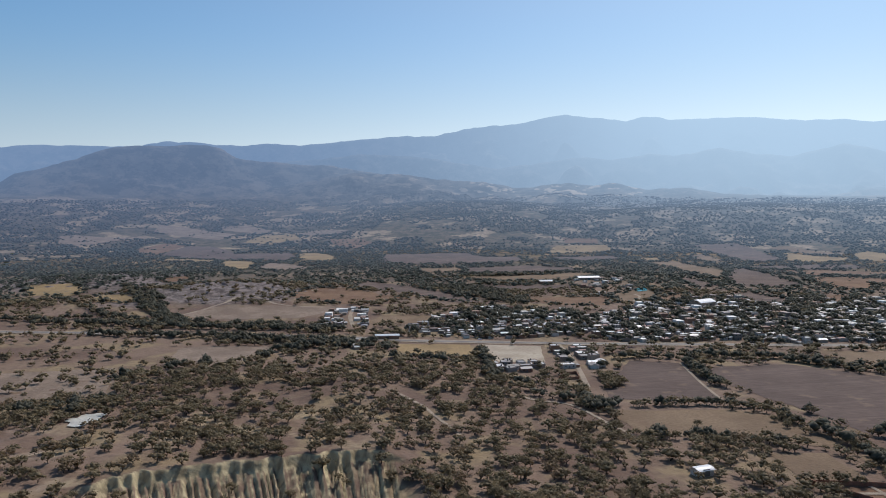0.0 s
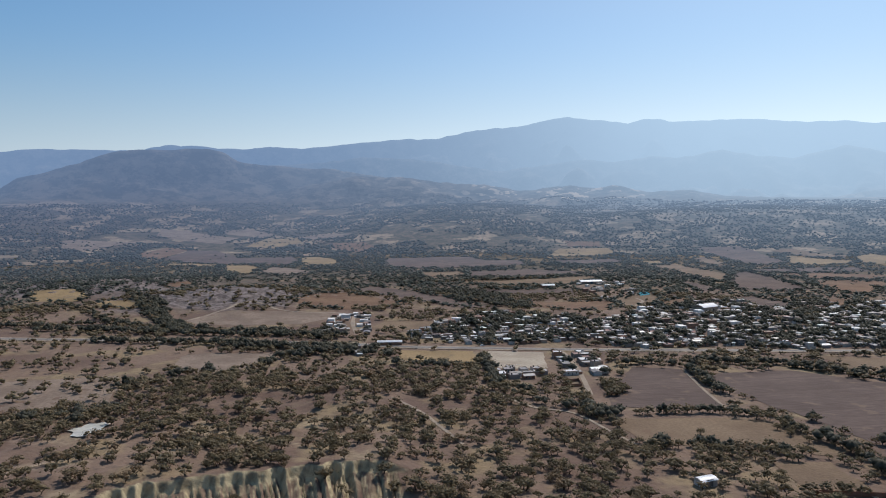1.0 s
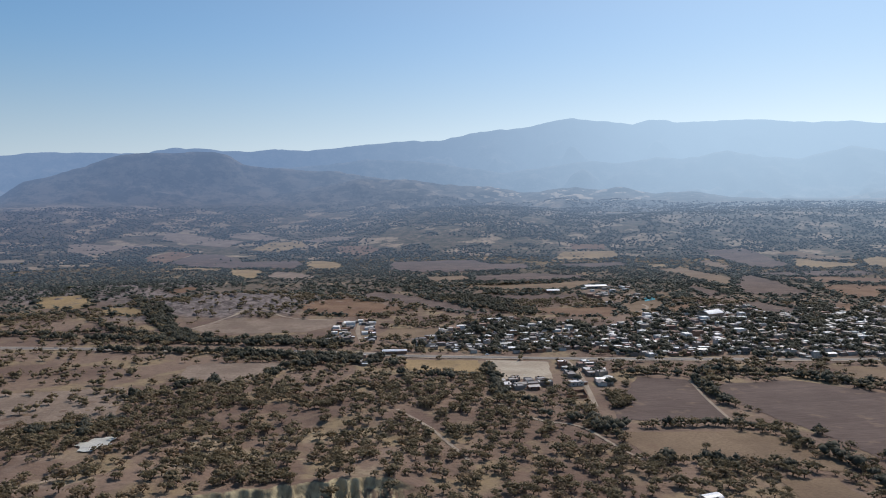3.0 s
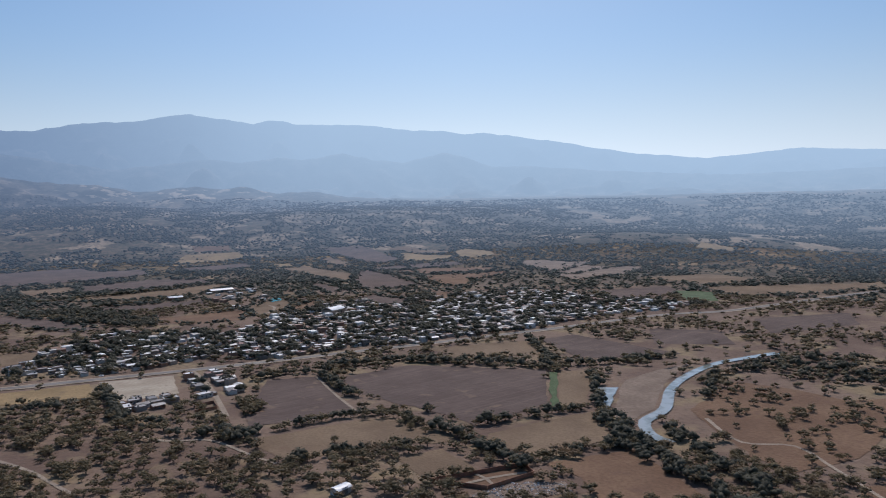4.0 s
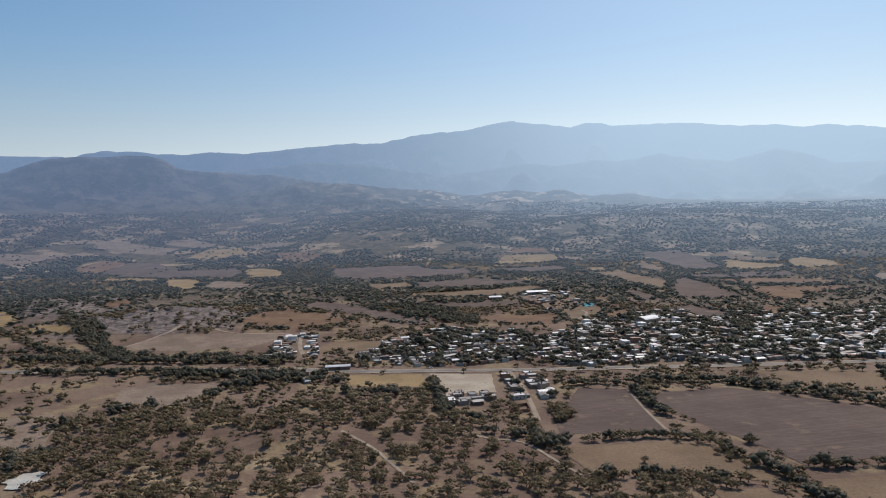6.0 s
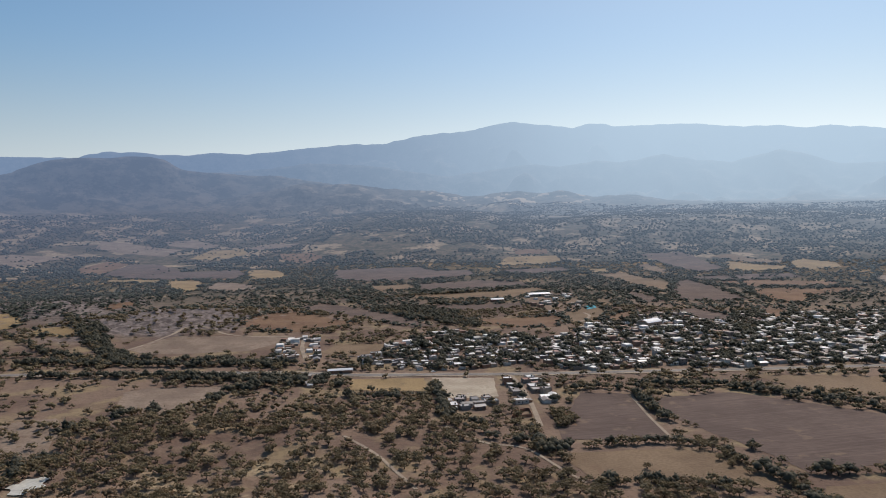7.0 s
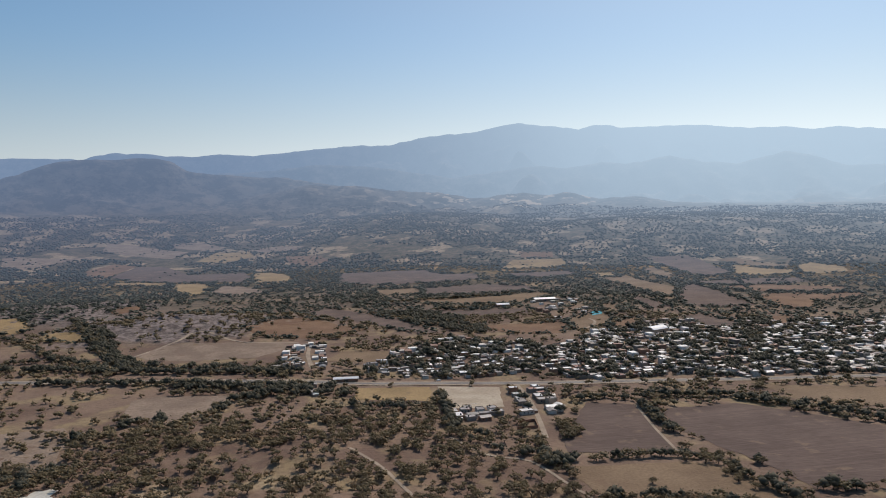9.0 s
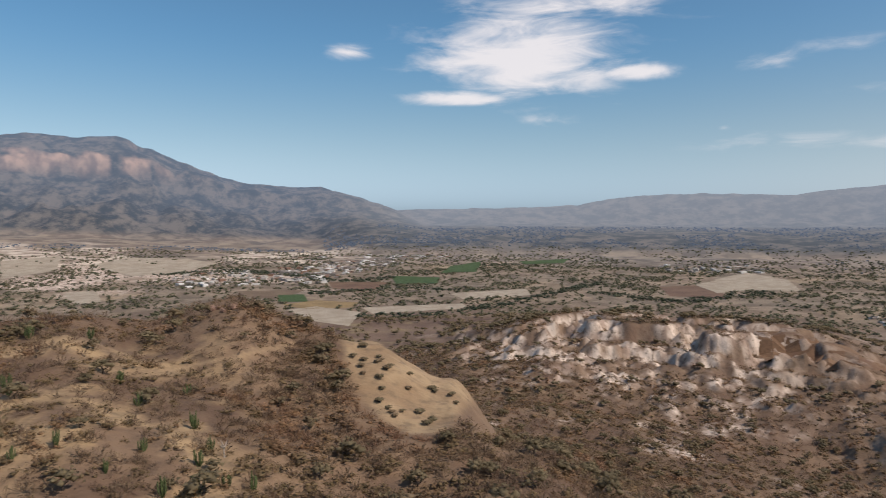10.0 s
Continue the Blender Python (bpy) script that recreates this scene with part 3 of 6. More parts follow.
# main range on the skyline
ridge(4700, 900, 3, 0.55,
      [(-84, 0.050), (-65.1, 0.053), (-57, 0.065), (-53.5, 0.060), (-50.6, 0.056), (-45, 0.067), (-39.7, 0.084),
       (27.9, 0.0767), (25.8, 0.0782), (24.1, 0.0782), (23, 0.0772), (22.3, 0.0817), (20.8, 0.0865), (18.9, 0.0857), (17.3, 0.0831), (15.1, 0.0836), (13.2, 0.0869), (11.5, 0.0855), (10.8, 0.0841), (8.5, 0.0896), (5.9, 0.0942), (3.2, 0.098), (-0, 0.0991), (-0.7, 0.1037), (-2.8, 0.1095), (-4.6, 0.113), (-6.4, 0.1147), (-8.3, 0.121), (-9.7, 0.125), (-10.5, 0.127), (-11.5, 0.124), (-12.8, 0.1208), (-14.1, 0.1191), (-15.1, 0.1153), (-15.9, 0.1194), (-16.7, 0.1211), (-17.4, 0.1198), (-18.1, 0.1161), (-19.8, 0.1154), (-21.9, 0.115), (-24.4, 0.1132), (-26.7, 0.1076), (-28.7, 0.1054), (-30.2, 0.105), (-31.6, 0.1003), (-33.4, 0.1008), (-35.1, 0.0971), (-36.4, 0.0939),
       (30, 0.076), (33.4, 0.067), (36.8, 0.056), (42.8, 0.052), (50, 0.047), (56, 0.020), (62, -0.05)])
# dark flat-topped hill
ridge(3650, 430, 11, 0.34,
      [(36, -0.03), (31, 0.036), (27.9, 0.0523), (26.2, 0.0643), (24.5, 0.0732), (23, 0.0772), (20.8, 0.0779), (17.9, 0.0808), (16.9, 0.0758), (15.7, 0.0632), (14.5, 0.0595), (12, 0.0571), (8.6, 0.0538), (5.9, 0.0463), (2.3, 0.036), (-4, 0.016), (-12, -0.02)], 0.03)
# lower ridges before the main range
ridge(4150, 620, 19, 0.6,
      [(22, 0.020), (15.1, 0.0595), (10.7, 0.0625), (6.8, 0.0708), (4.1, 0.072), (1.4, 0.0692), (-2.3, 0.0587), (-5, 0.0515), (-7.8, 0.0569), (-11.4, 0.0657), (-14.1, 0.062), (-16.8, 0.0683), (-18.9, 0.0646), (-21.9, 0.0741), (-24.4, 0.0647), (-26.8, 0.0599), (-30.2, 0.0743), (-32, 0.0654), (-34.1, 0.0515), (-36.4, 0.0528), (-44, 0.042), (-52, 0.033), (-62, 0.036), (-84, 0.030)])
# foothills
ridge(3450, 420, 27, 0.55,
      [(44, -0.02), (36, 0.004), (28, 0.010), (20, 0.016), (12, 0.026), (6.8, 0.0433), (3.2, 0.0426), (-0.4, 0.0353), (-4.1, 0.0302), (-6.8, 0.0212), (-9.6, 0.0280), (-10.7, 0.0290), (-12.3, 0.0250), (-14.1, 0.0280), (-16.8, 0.0180), (-19.4, 0.0210), (-22.7, 0.0113), (-26.8, 0.0081), (-30.6, 0.0044), (-36.5, 0.0054), (-55, 0.008), (-84, 0.010)])
# low tablelands that close the valley
ridge(4450, 500, 35, 0.25,
      [(100, 0.006), (89, 0.012), (83, 0.014), (75.6, 0.018), (73, 0.027), (71, 0.031), (66, 0.034), (60, 0.031), (57, 0.037), (52, 0.046), (47, 0.045), (42, 0.037), (36, 0.040), (28, 0.01)], 0.05)
# table mountain with cliffs
ridge(4250, 1050, 43, 0.27,
      [(140, 0.085), (124, 0.096), (118.5, 0.1), (117.1, 0.1042), (115.4, 0.1039), (114, 0.1011), (112.7, 0.1044), (111.2, 0.105), (110.3, 0.1007), (109.5, 0.091), (108.8, 0.0908), (107.6, 0.0804), (105.8, 0.0686), (103.9, 0.0557), (101.8, 0.047), (99.2, 0.0437), (96.1, 0.0435), (95.2, 0.0381), (93, 0.0288), (90.7, 0.0146), (85, -0.03)], 0.14)
# hills behind the viewpoint
ridge(4500, 700, 51, 0.4, [(-178, 0.04), (-140, 0.05), (-110, 0.04), (-90, 0.045)])
ridge(4500, 700, 53, 0.4, [(132, 0.05), (150, 0.045), (178, 0.04)])


def backdrop_lift(az, dist):
    """The backdrop comes up out of the ground sheet where the far country begins."""
    start = 1950 + 300 * smooth(az, 33, 48)
    return -1.5 + 4.0 * smooth(dist - start, 0, 120)


def distance_z(x, y):
    dist = np.hypot(x, y)
    az = np.degrees(np.arctan2(-x, y))
    z = ground_z(x, y) + backdrop_lift(az, dist)
    # the valley floor climbs gently to the west
    long = 1 + 7.0 * smooth(az, 34, 48) * (1 - smooth(az, 91, 97))
    z = np.where(dist > 2700, 152 + (z - 152) * dist / (2700 + (np.maximum(dist, 2700) - 2700) * long), z)
    for crest, front, seed, rough, prof, crag in RIDGES:
        top = np.interp(az, prof[:, 0], prof[:, 1], left=-0.1, right=-0.1) * crest + 152
        top = top + (fbm(az * 1.3, az * 0 + seed, seed, 5) - 0.5) * 14 * (top > 100)
        s = np.clip((dist - (crest - front)) / front, 0, 1)
        back = np.clip((dist - crest) / (0.35 * front), 0, 1)
        n = fbm(x / 260 + seed, y / 260, seed + 5, 5)
        rib = 1 - np.abs(2 * n - 1)
        lift = s ** 1.15
        if crag:
            lift = lift + crag * (smooth(lift, 0.66, 0.74) - smooth(lift, 0.74, 1.0)) * 1.0
        body = lift - rough * (rib - 0.35) * 4 * s * (1 - s) * 1.05
        low = np.minimum(z, 165)
        h = low + (top - low) * body * (1 - back)
        z = np.maximum(z, np.where((top > 40) & (s > 0), h, -50))
    return z


def distance_material():
    """Far country: scrub, fields and rock, with the haze painted on as emission."""
    m = Nodes("distant_country", 1.0)
    plots = m.cells(150.0)
    a = m.mix(m.step(plots, 0.42, 0.46), (0.085, 0.082, 0.078), (0.20, 0.150, 0.115))
    a = m.mix(m.step(plots, 0.86, 0.88), a, (0.33, 0.26, 0.18))
    # paler for dry ground and, in the west, for front lighting
    dry = m.mix(m.step(m.noise(70.0, 5.0), 0.4, 0.6), (0.15, 0.115, 0.090), (0.32, 0.255, 0.19))
    a = m.mix(m.step(m.attr("damp_backlit"), 0.3, 0.9, 0.75, 0.0), a, dry)
    speck = m.mix(m.step(m.noise(26.0, 8.0, (1, 1, 1), 0.78), 0.42, 0.58), (0.052, 0.056, 0.046), (0.130, 0.104, 0.082))
    speck = m.mix(m.step(m.noise(120.0, 6.0, (1, 1, 1), 0.6), 0.52, 0.58), speck, (0.430, 0.325, 0.235))
    a = m.mix(m.step(m.attr("damp_backlit"), 0.5, 0.9), a, speck)
    a = m.mix(m.times(m.times(m.step(m.noise(120.0, 8.0, (1, 1, 1), 0.74), 0.50, 0.60), m.attr("damp_backlit")), 0.55), a, (0.060, 0.064, 0.052))
    slope_wood = m.mix(m.step(m.noise(90.0, 7.0, (1, 1, 1), 0.75), 0.42, 0.60), (0.030, 0.037, 0.042), (0.150, 0.130, 0.112))
    scar = m.mix(m.step(m.noise(75.0, 5.0, (1, 1, 2.0), 0.6), 0.54, 0.61), slope_wood, (0.56, 0.44, 0.33))
    scars = m.mix(m.attr("scar"), slope_wood, scar)
    cliff = m.mix(m.step(m.noise(60.0, 5.0, (1, 1, 0.4)), 0.35, 0.65), (0.20, 0.14, 0.115), (0.46, 0.31, 0.23))
    a = m.mix(m.attr("slope"), a, scars)
    a = m.mix(m.attr("cliff"), a, cliff)
    chalk = m.mix(m.step(m.noise(45.0, 6.0), 0.38, 0.60), (0.26, 0.19, 0.145), (0.60, 0.51, 0.41))
    a = m.mix(m.attr("chalk"), a, chalk)
    m.colour(a)
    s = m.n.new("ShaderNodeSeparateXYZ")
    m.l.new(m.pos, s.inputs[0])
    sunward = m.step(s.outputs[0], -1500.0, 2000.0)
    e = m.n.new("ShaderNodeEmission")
    # painted haze colours: brighter sunward, darker nearer by, greyer to the west
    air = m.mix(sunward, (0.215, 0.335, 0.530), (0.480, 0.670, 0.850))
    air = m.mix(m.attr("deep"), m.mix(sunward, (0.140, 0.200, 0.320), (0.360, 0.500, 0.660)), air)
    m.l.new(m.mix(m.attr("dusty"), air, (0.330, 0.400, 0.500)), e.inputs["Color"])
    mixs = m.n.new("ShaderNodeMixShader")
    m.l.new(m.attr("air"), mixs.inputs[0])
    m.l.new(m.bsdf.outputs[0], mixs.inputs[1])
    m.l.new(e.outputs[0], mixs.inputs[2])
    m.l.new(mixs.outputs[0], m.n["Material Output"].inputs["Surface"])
    return m.mat


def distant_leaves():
    # lightened leaf tones carry some of the haze, the emission the rest
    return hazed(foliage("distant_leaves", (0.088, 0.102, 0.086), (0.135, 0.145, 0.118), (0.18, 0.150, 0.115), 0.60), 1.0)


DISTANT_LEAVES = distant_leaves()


def build_distance():
    radii = np.concatenate([np.geomspace(1950, 3000, 56)[:-1], np.linspace(3000, 4860, 110)])
    angles = np.concatenate([np.arange(-70, 132, 0.3), np.arange(132, 290, 4.0), [290.0]])
    az, dist = np.meshgrid(angles, radii)
    x, y = polar(az, dist)
    z = distance_z(x, y)
    base = ground_z(x, y) + backdrop_lift(az, dist)
    long = 1 + 7.0 * smooth(az, 34, 48) * (1 - smooth(az, 91, 97))
    verts = np.stack([x, y, z], -1).reshape(-1, 3)
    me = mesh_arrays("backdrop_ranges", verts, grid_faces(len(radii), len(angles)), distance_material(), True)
    # share of haze emission at each vertex, by distance and bearing
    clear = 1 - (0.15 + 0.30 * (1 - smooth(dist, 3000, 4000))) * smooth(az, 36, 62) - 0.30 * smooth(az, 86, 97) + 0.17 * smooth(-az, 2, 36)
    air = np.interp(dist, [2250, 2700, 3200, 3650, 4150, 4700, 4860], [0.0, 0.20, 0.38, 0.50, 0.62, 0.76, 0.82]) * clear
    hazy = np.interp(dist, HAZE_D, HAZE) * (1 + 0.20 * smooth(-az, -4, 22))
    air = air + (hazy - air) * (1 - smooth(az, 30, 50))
    slope = np.maximum(smooth(z - base, 4, 30), 0.15 * (1 - smooth(az, 22, 48)) * smooth(dist, 2300, 2700))
    gz, ga = np.gradient(z, axis=0), np.gradient(z, axis=1)
    steep = np.hypot(gz / np.gradient(dist, axis=0), ga / (dist * radians(0.3)))
    cliff = smooth(steep, 0.8, 1.15) * smooth(az, 92, 99) * smooth(z, 330, 440) * smooth(fbm(az * 0.8, dist / 300, 77), 0.26, 0.44)
    scar = (0.3 + 0.7 * smooth(az, -20, -14) * (1 - smooth(az, -6, 0))) * smooth(az, -36, -26) * (1 - smooth(az, 6, 13)) * smooth(dist, 2900, 3050) * (1 - smooth(dist, 3500, 3700))
    chalk = smooth(az, 90, 98) * (1 - smooth(dist, 2800, 3100)) * smooth(fbm(x / 170, y / 170, 73), 0.43, 0.55)
    for name, value in (("air", air), ("chalk", chalk), ("dusty", smooth(az, 34, 58) * (1 - 0.75 * smooth(az, 90, 98))), ("deep", smooth(dist, 2900, 4300)), ("damp_backlit", 1 - 0.75 * smooth(az, 22, 48) + 0.12 * smooth(long, 1.5, 3.5)), ("slope", slope), ("cliff", cliff), ("scar", scar)):
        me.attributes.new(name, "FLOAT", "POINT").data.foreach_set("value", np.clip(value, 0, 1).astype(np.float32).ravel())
    tagged(new("backdrop_ranges", me), "mountain ranges and foothills round the valley under painted blue haze", "mountains", kind="structure")


build_distance()


# ---- fields, tracks, water ----
FIELDS = [(KNOLL, 0.0)]
HEDGES = []
TRACKS = [(SPUR_PATH, 1.5)]


def land_z(x, y):
    """Height of what lies on top: the ground sheet, or the backdrop where that begins."""
    z = ground_z(x, y)
    return np.where(np.hypot(x, y) > 1940, np.maximum(z, distance_z(x, y)), z)


def plot(name, label, material, points, lift=0.24, category="field", trees=0.0, flat=False, hedge=0.0):
    """A field draped over the ground, with a slightly ragged edge."""
    bm = bmesh.new()
    ring = []
    for (x0, y0), (x1, y1) in zip(points, points[1:] + points[:1]):
        n = max(2, int(math.hypot(x1 - x0, y1 - y0) / 9))
        for k in range(n):
            s = k / n
            jx = (float(vnoise(x0 * 0.3 + s * 17, y0 * 0.3, 81)) - 0.5) * 3.2
            jy = (float(vnoise(x0 * 0.3, y0 * 0.3 + s * 17, 83)) - 0.5) * 3.2
            ring.append(bm.verts.new((x0 + (x1 - x0) * s + jx, y0 + (y1 - y0) * s + jy, 0)))
    face = bm.faces.new(ring)
    bmesh.ops.triangulate(bm, faces=[face])
    for _ in range(5):
        long = [e for e in bm.edges if e.calc_length() > 22]
        if not long:
            break
        bmesh.ops.subdivide_edges(bm, edges=long, cuts=1)
        bmesh.ops.triangulate(bm, faces=[f for f in bm.faces if len(f.verts) > 3])
    co = np.array([v.co for v in bm.verts])
    z = land_z(co[:, 0], co[:, 1])
    z = np.full(len(co), z.mean()) if flat else z
    h_far = np.hypot(co[:, 0], co[:, 1]).max() > 1900
    for v, h in zip(bm.verts, z):
        v.co.z = h + lift + (0.5 if h_far else 0.0)
    for f in bm.faces:
        if f.normal.z < 0:
            f.normal_flip()
    me = bpy.data.meshes.new(name)
    bm.to_mesh(me)
    bm.free()
    me.materials.append(material)
    FIELDS.append((points, trees))
    if hedge:
        HEDGES.append((points, hedge))
    return tagged(new(name, me), label, category, kind="structure")


def ribbon(name, label, material, points, width, lift=0.32, category="road", clear=True):
    """A road, track or stream along a line of points."""
    line = [Vector((*p, 0)) for p in points]
    fine = []
    for k in range(len(line) - 1):
        p0, p1, p2, p3 = line[max(k - 1, 0)], line[k], line[k + 1], line[min(k + 2, len(line) - 1)]
        n = max(3, int((p2 - p1).length / 7))
        for i in range(n):
            s = i / n
            fine.append(0.5 * ((2 * p1) + (p2 - p0) * s + (2 * p0 - 5 * p1 + 4 * p2 - p3) * s * s + (3 * p1 - p0 - 3 * p2 + p3) * s ** 3))
    fine.append(line[-1])
    xy = []
    for k, p in enumerate(fine):
        d = (fine[min(k + 1, len(fine) - 1)] - fine[max(k - 1, 0)]).normalized()
        w = width * (0.85 + 0.3 * float(vnoise(k * 0.35, width, 91)))
        for side in (0.5, 0.17, -0.17, -0.5):
            xy.append((p.x - d.y * w * side, p.y + d.x * w * side))
    xy = np.array(xy)
    verts = np.column_stack([xy, ground_z(xy[:, 0], xy[:, 1]) + lift])
    me = mesh_arrays(name, verts, grid_faces(len(fine), 4)[:, ::-1], material, True)
    if clear:
        TRACKS.append(([(p.x, p.y) for p in fine[::3]], width * 0.5 + 2))
    return tagged(new(name, me), label, category, kind="structure")


def water_material():
    m = Nodes("shallow_water", 0.08)
    m.bsdf.inputs["Specular IOR Level"].default_value = 0.5
    m.bump(m.noise(1.6, 3.0), 0.25, 0.1)
    return m.colour(m.mix(m.step(m.noise(14.0, 4.0), 0.4, 0.6), (0.20, 0.22, 0.20), (0.32, 0.34, 0.33)))


WATER = water_material()
MILKY = mottled("silty_water", (0.48, 0.46, 0.40), (0.58, 0.56, 0.49), 10.0, 2.0, 0.35, 0.0)
TEAL = mottled("pool_water", (0.10, 0.42, 0.50), (0.16, 0.52, 0.60), 8.0, 1.0, 0.1, 0.1)
plot("pitch_ground", "bare pale earth football pitch beside the village", SANDY, [(39, 663), (97, 651), (91, 584), (41, 584)])
plot("straw_meadow", "fenced meadow of straw-yellow grass beside the road", STRAW, [(-38, 669), (32, 663), (32, 611), (-37, 625)])
plot("ploughed_field", "bare ploughed field with a grassy margin", PLOUGHED, [(164, 589), (203, 579), (192, 463), (118, 469), (120, 500)])
plot("weed_patch", "patch of tall yellow-brown weeds and bushes at the field edge", RUSSET, [(124, 531), (141, 539), (138, 499), (121, 495)], trees=1.4)
plot("ploughed_field", "very large mauve-brown ploughed field with faint tractor lines", PLOUGHED, [(219, 563), (289, 569), (380, 481), (317, 402), (247, 392), (241, 423), (213, 508)])
plot("green_strip", "narrow strip of bright green crop", CROP, [(378, 475), (383, 471), (320, 391), (315, 394)], lift=0.7)
plot("straw_strip", "narrow strip of straw-coloured stubble", STUBBLE, [(387, 474), (417, 463), (344, 388), (322, 392)])
plot("stubble_field", "tan stubble field between two hedgerows", STUBBLE, [(107, 442), (185, 443), (214, 431), (228, 382), (214, 370), (189, 382), (119, 394)])
plot("stubble_field", "tan field with faint drill lines", STUBBLE, [(244, 371), (335, 372), (307, 322), (248, 322), (234, 356)])
plot("dry_grass_field", "orange-brown dry grass field by the river trees", RUSSET, [(242, 309), (304, 300), (279, 222), (234, 254), (246, 284)])
plot("stubble_field", "small tan field above the walled plot", STUBBLE, [(175, 361), (206, 363), (205, 318), (172, 322)])
plot("ploughed_field", "brown field across the road from the village", STUBBLE, [(339, 628), (450, 602), (421, 536), (348, 565)])
plot("ploughed_field", "brown field with a few trees below the road", PLOUGHED, [(464, 600), (514, 603), (534, 465), (438, 505)])
plot("ploughed_field", "grey-brown fallow field near the river bend", PLOUGHED, [(603, 575), (658, 524), (608, 462), (548, 515)])
plot("ploughed_field", "grey fallow field along the country road", PLOUGHED, [(757, 551), (896, 514), (821, 457), (687, 478)])
plot("stubble_field", "tan field strip along the country road", STUBBLE, [(978, 802), (1263, 663), (1192, 617), (923, 702)])
plot("stubble_field", "pale tan field beyond the village", STUBBLE, [(989, 974), (1156, 948), (1145, 809), (1025, 816)])
plot("stubble_field", "pale fallow field beyond the village", MARL, [(1003, 1385), (1070, 1272), (1124, 1073), (943, 1086)])
plot("ploughed_field", "grey fallow strip beyond the village", PLOUGHED, [(810, 876), (940, 857), (890, 775), (747, 783)])
plot("green_crop_field", "dark green crop field beside the road", CROP, [(897, 799), (930, 752), (848, 675), (821, 715)], lift=0.7)
plot("dry_pasture", "open orange-brown dry pasture with scattered trees", RUSSET, [(393, 337), (481, 366), (497, 330), (503, 288), (569, 260), (525, 239), (472, 239), (398, 220), (348, 227), (350, 254)], trees=0.22)
plot("dry_pasture", "orange-brown dry pasture below a dark grove", RUSSET, [(356, 197), (383, 193), (391, 178), (362, 164), (336, 183)], trees=0.03)
plot("river_sand", "pale sandy ground along the river", MARL, [(414, 420), (466, 431), (503, 431), (436, 398), (374, 352), (336, 339), (338, 354), (386, 398)])
plot("oval_field", "pale oval field edged by a curved track", MARL, [(-307, 847), (-294, 886), (-258, 901), (-210, 908), (-124, 899), (-133, 863), (-164, 816), (-233, 812), (-287, 825)])
plot("fallow_field", "grey-brown fallow field at the edge of the thicket", MARL, [(-231, 592), (-240, 648), (-222, 661), (-153, 654), (-151, 623), (-181, 564)])
plot("sandy_clearing", "pale sandy clearing with wheel marks and a few trees", MARL, [(-373, 437), (-391, 507), (-361, 556), (-265, 572), (-244, 533), (-231, 478), (-275, 472), (-297, 433), (-333, 431)], trees=0.2)
plot("stubble_field", "bare tan plot between house clusters", STUBBLE, [(-81, 789), (-63, 840), (-8, 834), (-14, 775)])
plot("stubble_field", "tan field near the farmstead", RUSSET, [(-1035, 973), (-1025, 1096), (-855, 1041), (-832, 948), (-923, 924)])
plot("table_top", "bare tan tableland above the white scarp", RUSSET, [(-714, 371), (-696, 436), (-603, 429), (-627, 546), (-580, 491), (-545, 369), (-592, 321)], trees=0.02)
plot("marl_slope", "pale marl clearing beyond the tableland", MARL, [(-680, 444), (-1010, 718), (-905, 753), (-764, 665), (-652, 456)], trees=0.1)
plot("straw_field", "long straw-yellow field at the foot of the spur", STRAW, [(-1349, -221), (-1418, -165), (-1371, -72), (-1298, -89), (-1283, -169)])
plot("sandy_field", "pale sandy field at the foot of the spur", SANDY, [(-1275, -203), (-1323, -154), (-1234, -65), (-1079, -76), (-1128, -131)])
plot("green_crop_field", "bright green irrigated field in the valley", CROP, [(-1933, -19), (-1883, 113), (-1726, 97), (-1714, -6)], lift=0.9)
plot("green_crop_field", "green irrigated field near the town", CROP, [(-2247, 168), (-2377, 284), (-2036, 228), (-2001, 121)], lift=0.9)
plot("green_crop_field", "green irrigated strip near the town", CROP, [(-2388, 415), (-2478, 612), (-2313, 552), (-2285, 415)], lift=0.9)
plot("green_crop_field", "green field at the valley edge", CROP, [(-1507, -256), (-1513, -202), (-1394, -178), (-1384, -235)], lift=0.9)
plot("stubble_field", "pale tan field in the valley bottom", SANDY, [(-1498, 112), (-1561, 234), (-1449, 251), (-1414, 137)])
plot("stubble_field", "pale rounded field on a low rise", SANDY, [(-1778, 826), (-1953, 1004), (-1736, 1001), (-1518, 908), (-1571, 761)])
plot("stubble_field", "tan field below the low rise", RUSSET, [(-1629, 617), (-1672, 777), (-1413, 684), (-1449, 576)])
plot("fallow_field", "flat grey fallow field far out on the plain", PLOUGHED, [(-142, 1867), (-7, 1892), (85, 1902), (124, 1808), (210, 1804), (211, 1679), (85, 1622), (-39, 1592), (-132, 1675)], hedge=0.8)
plot("stubble_strip", "tan stubble strip between tree lines", STUBBLE, [(-49, 1495), (59, 1527), (55, 1403), (-31, 1412)], hedge=0.8)
plot("fallow_strip", "dark fallow strip between tree lines", PLOUGHED, [(61, 1527), (203, 1583), (297, 1519), (296, 1450), (212, 1412), (58, 1403)], hedge=0.8)
plot("stubble_strip", "tan stubble strip near the white building", STUBBLE, [(42, 1330), (191, 1347), (303, 1400), (310, 1338), (253, 1269), (196, 1239), (40, 1273)], hedge=0.8)
plot("fallow_strip", "dark fallow strip near the white building", PLOUGHED, [(70, 1167), (177, 1178), (220, 1174), (227, 1138), (155, 1098), (75, 1108)], hedge=0.8)
plot("dry_meadow", "open tan meadow beside the pool garden", RUSSET, [(130, 1018), (255, 1023), (254, 981), (224, 928), (159, 938), (131, 982)], hedge=0.8)
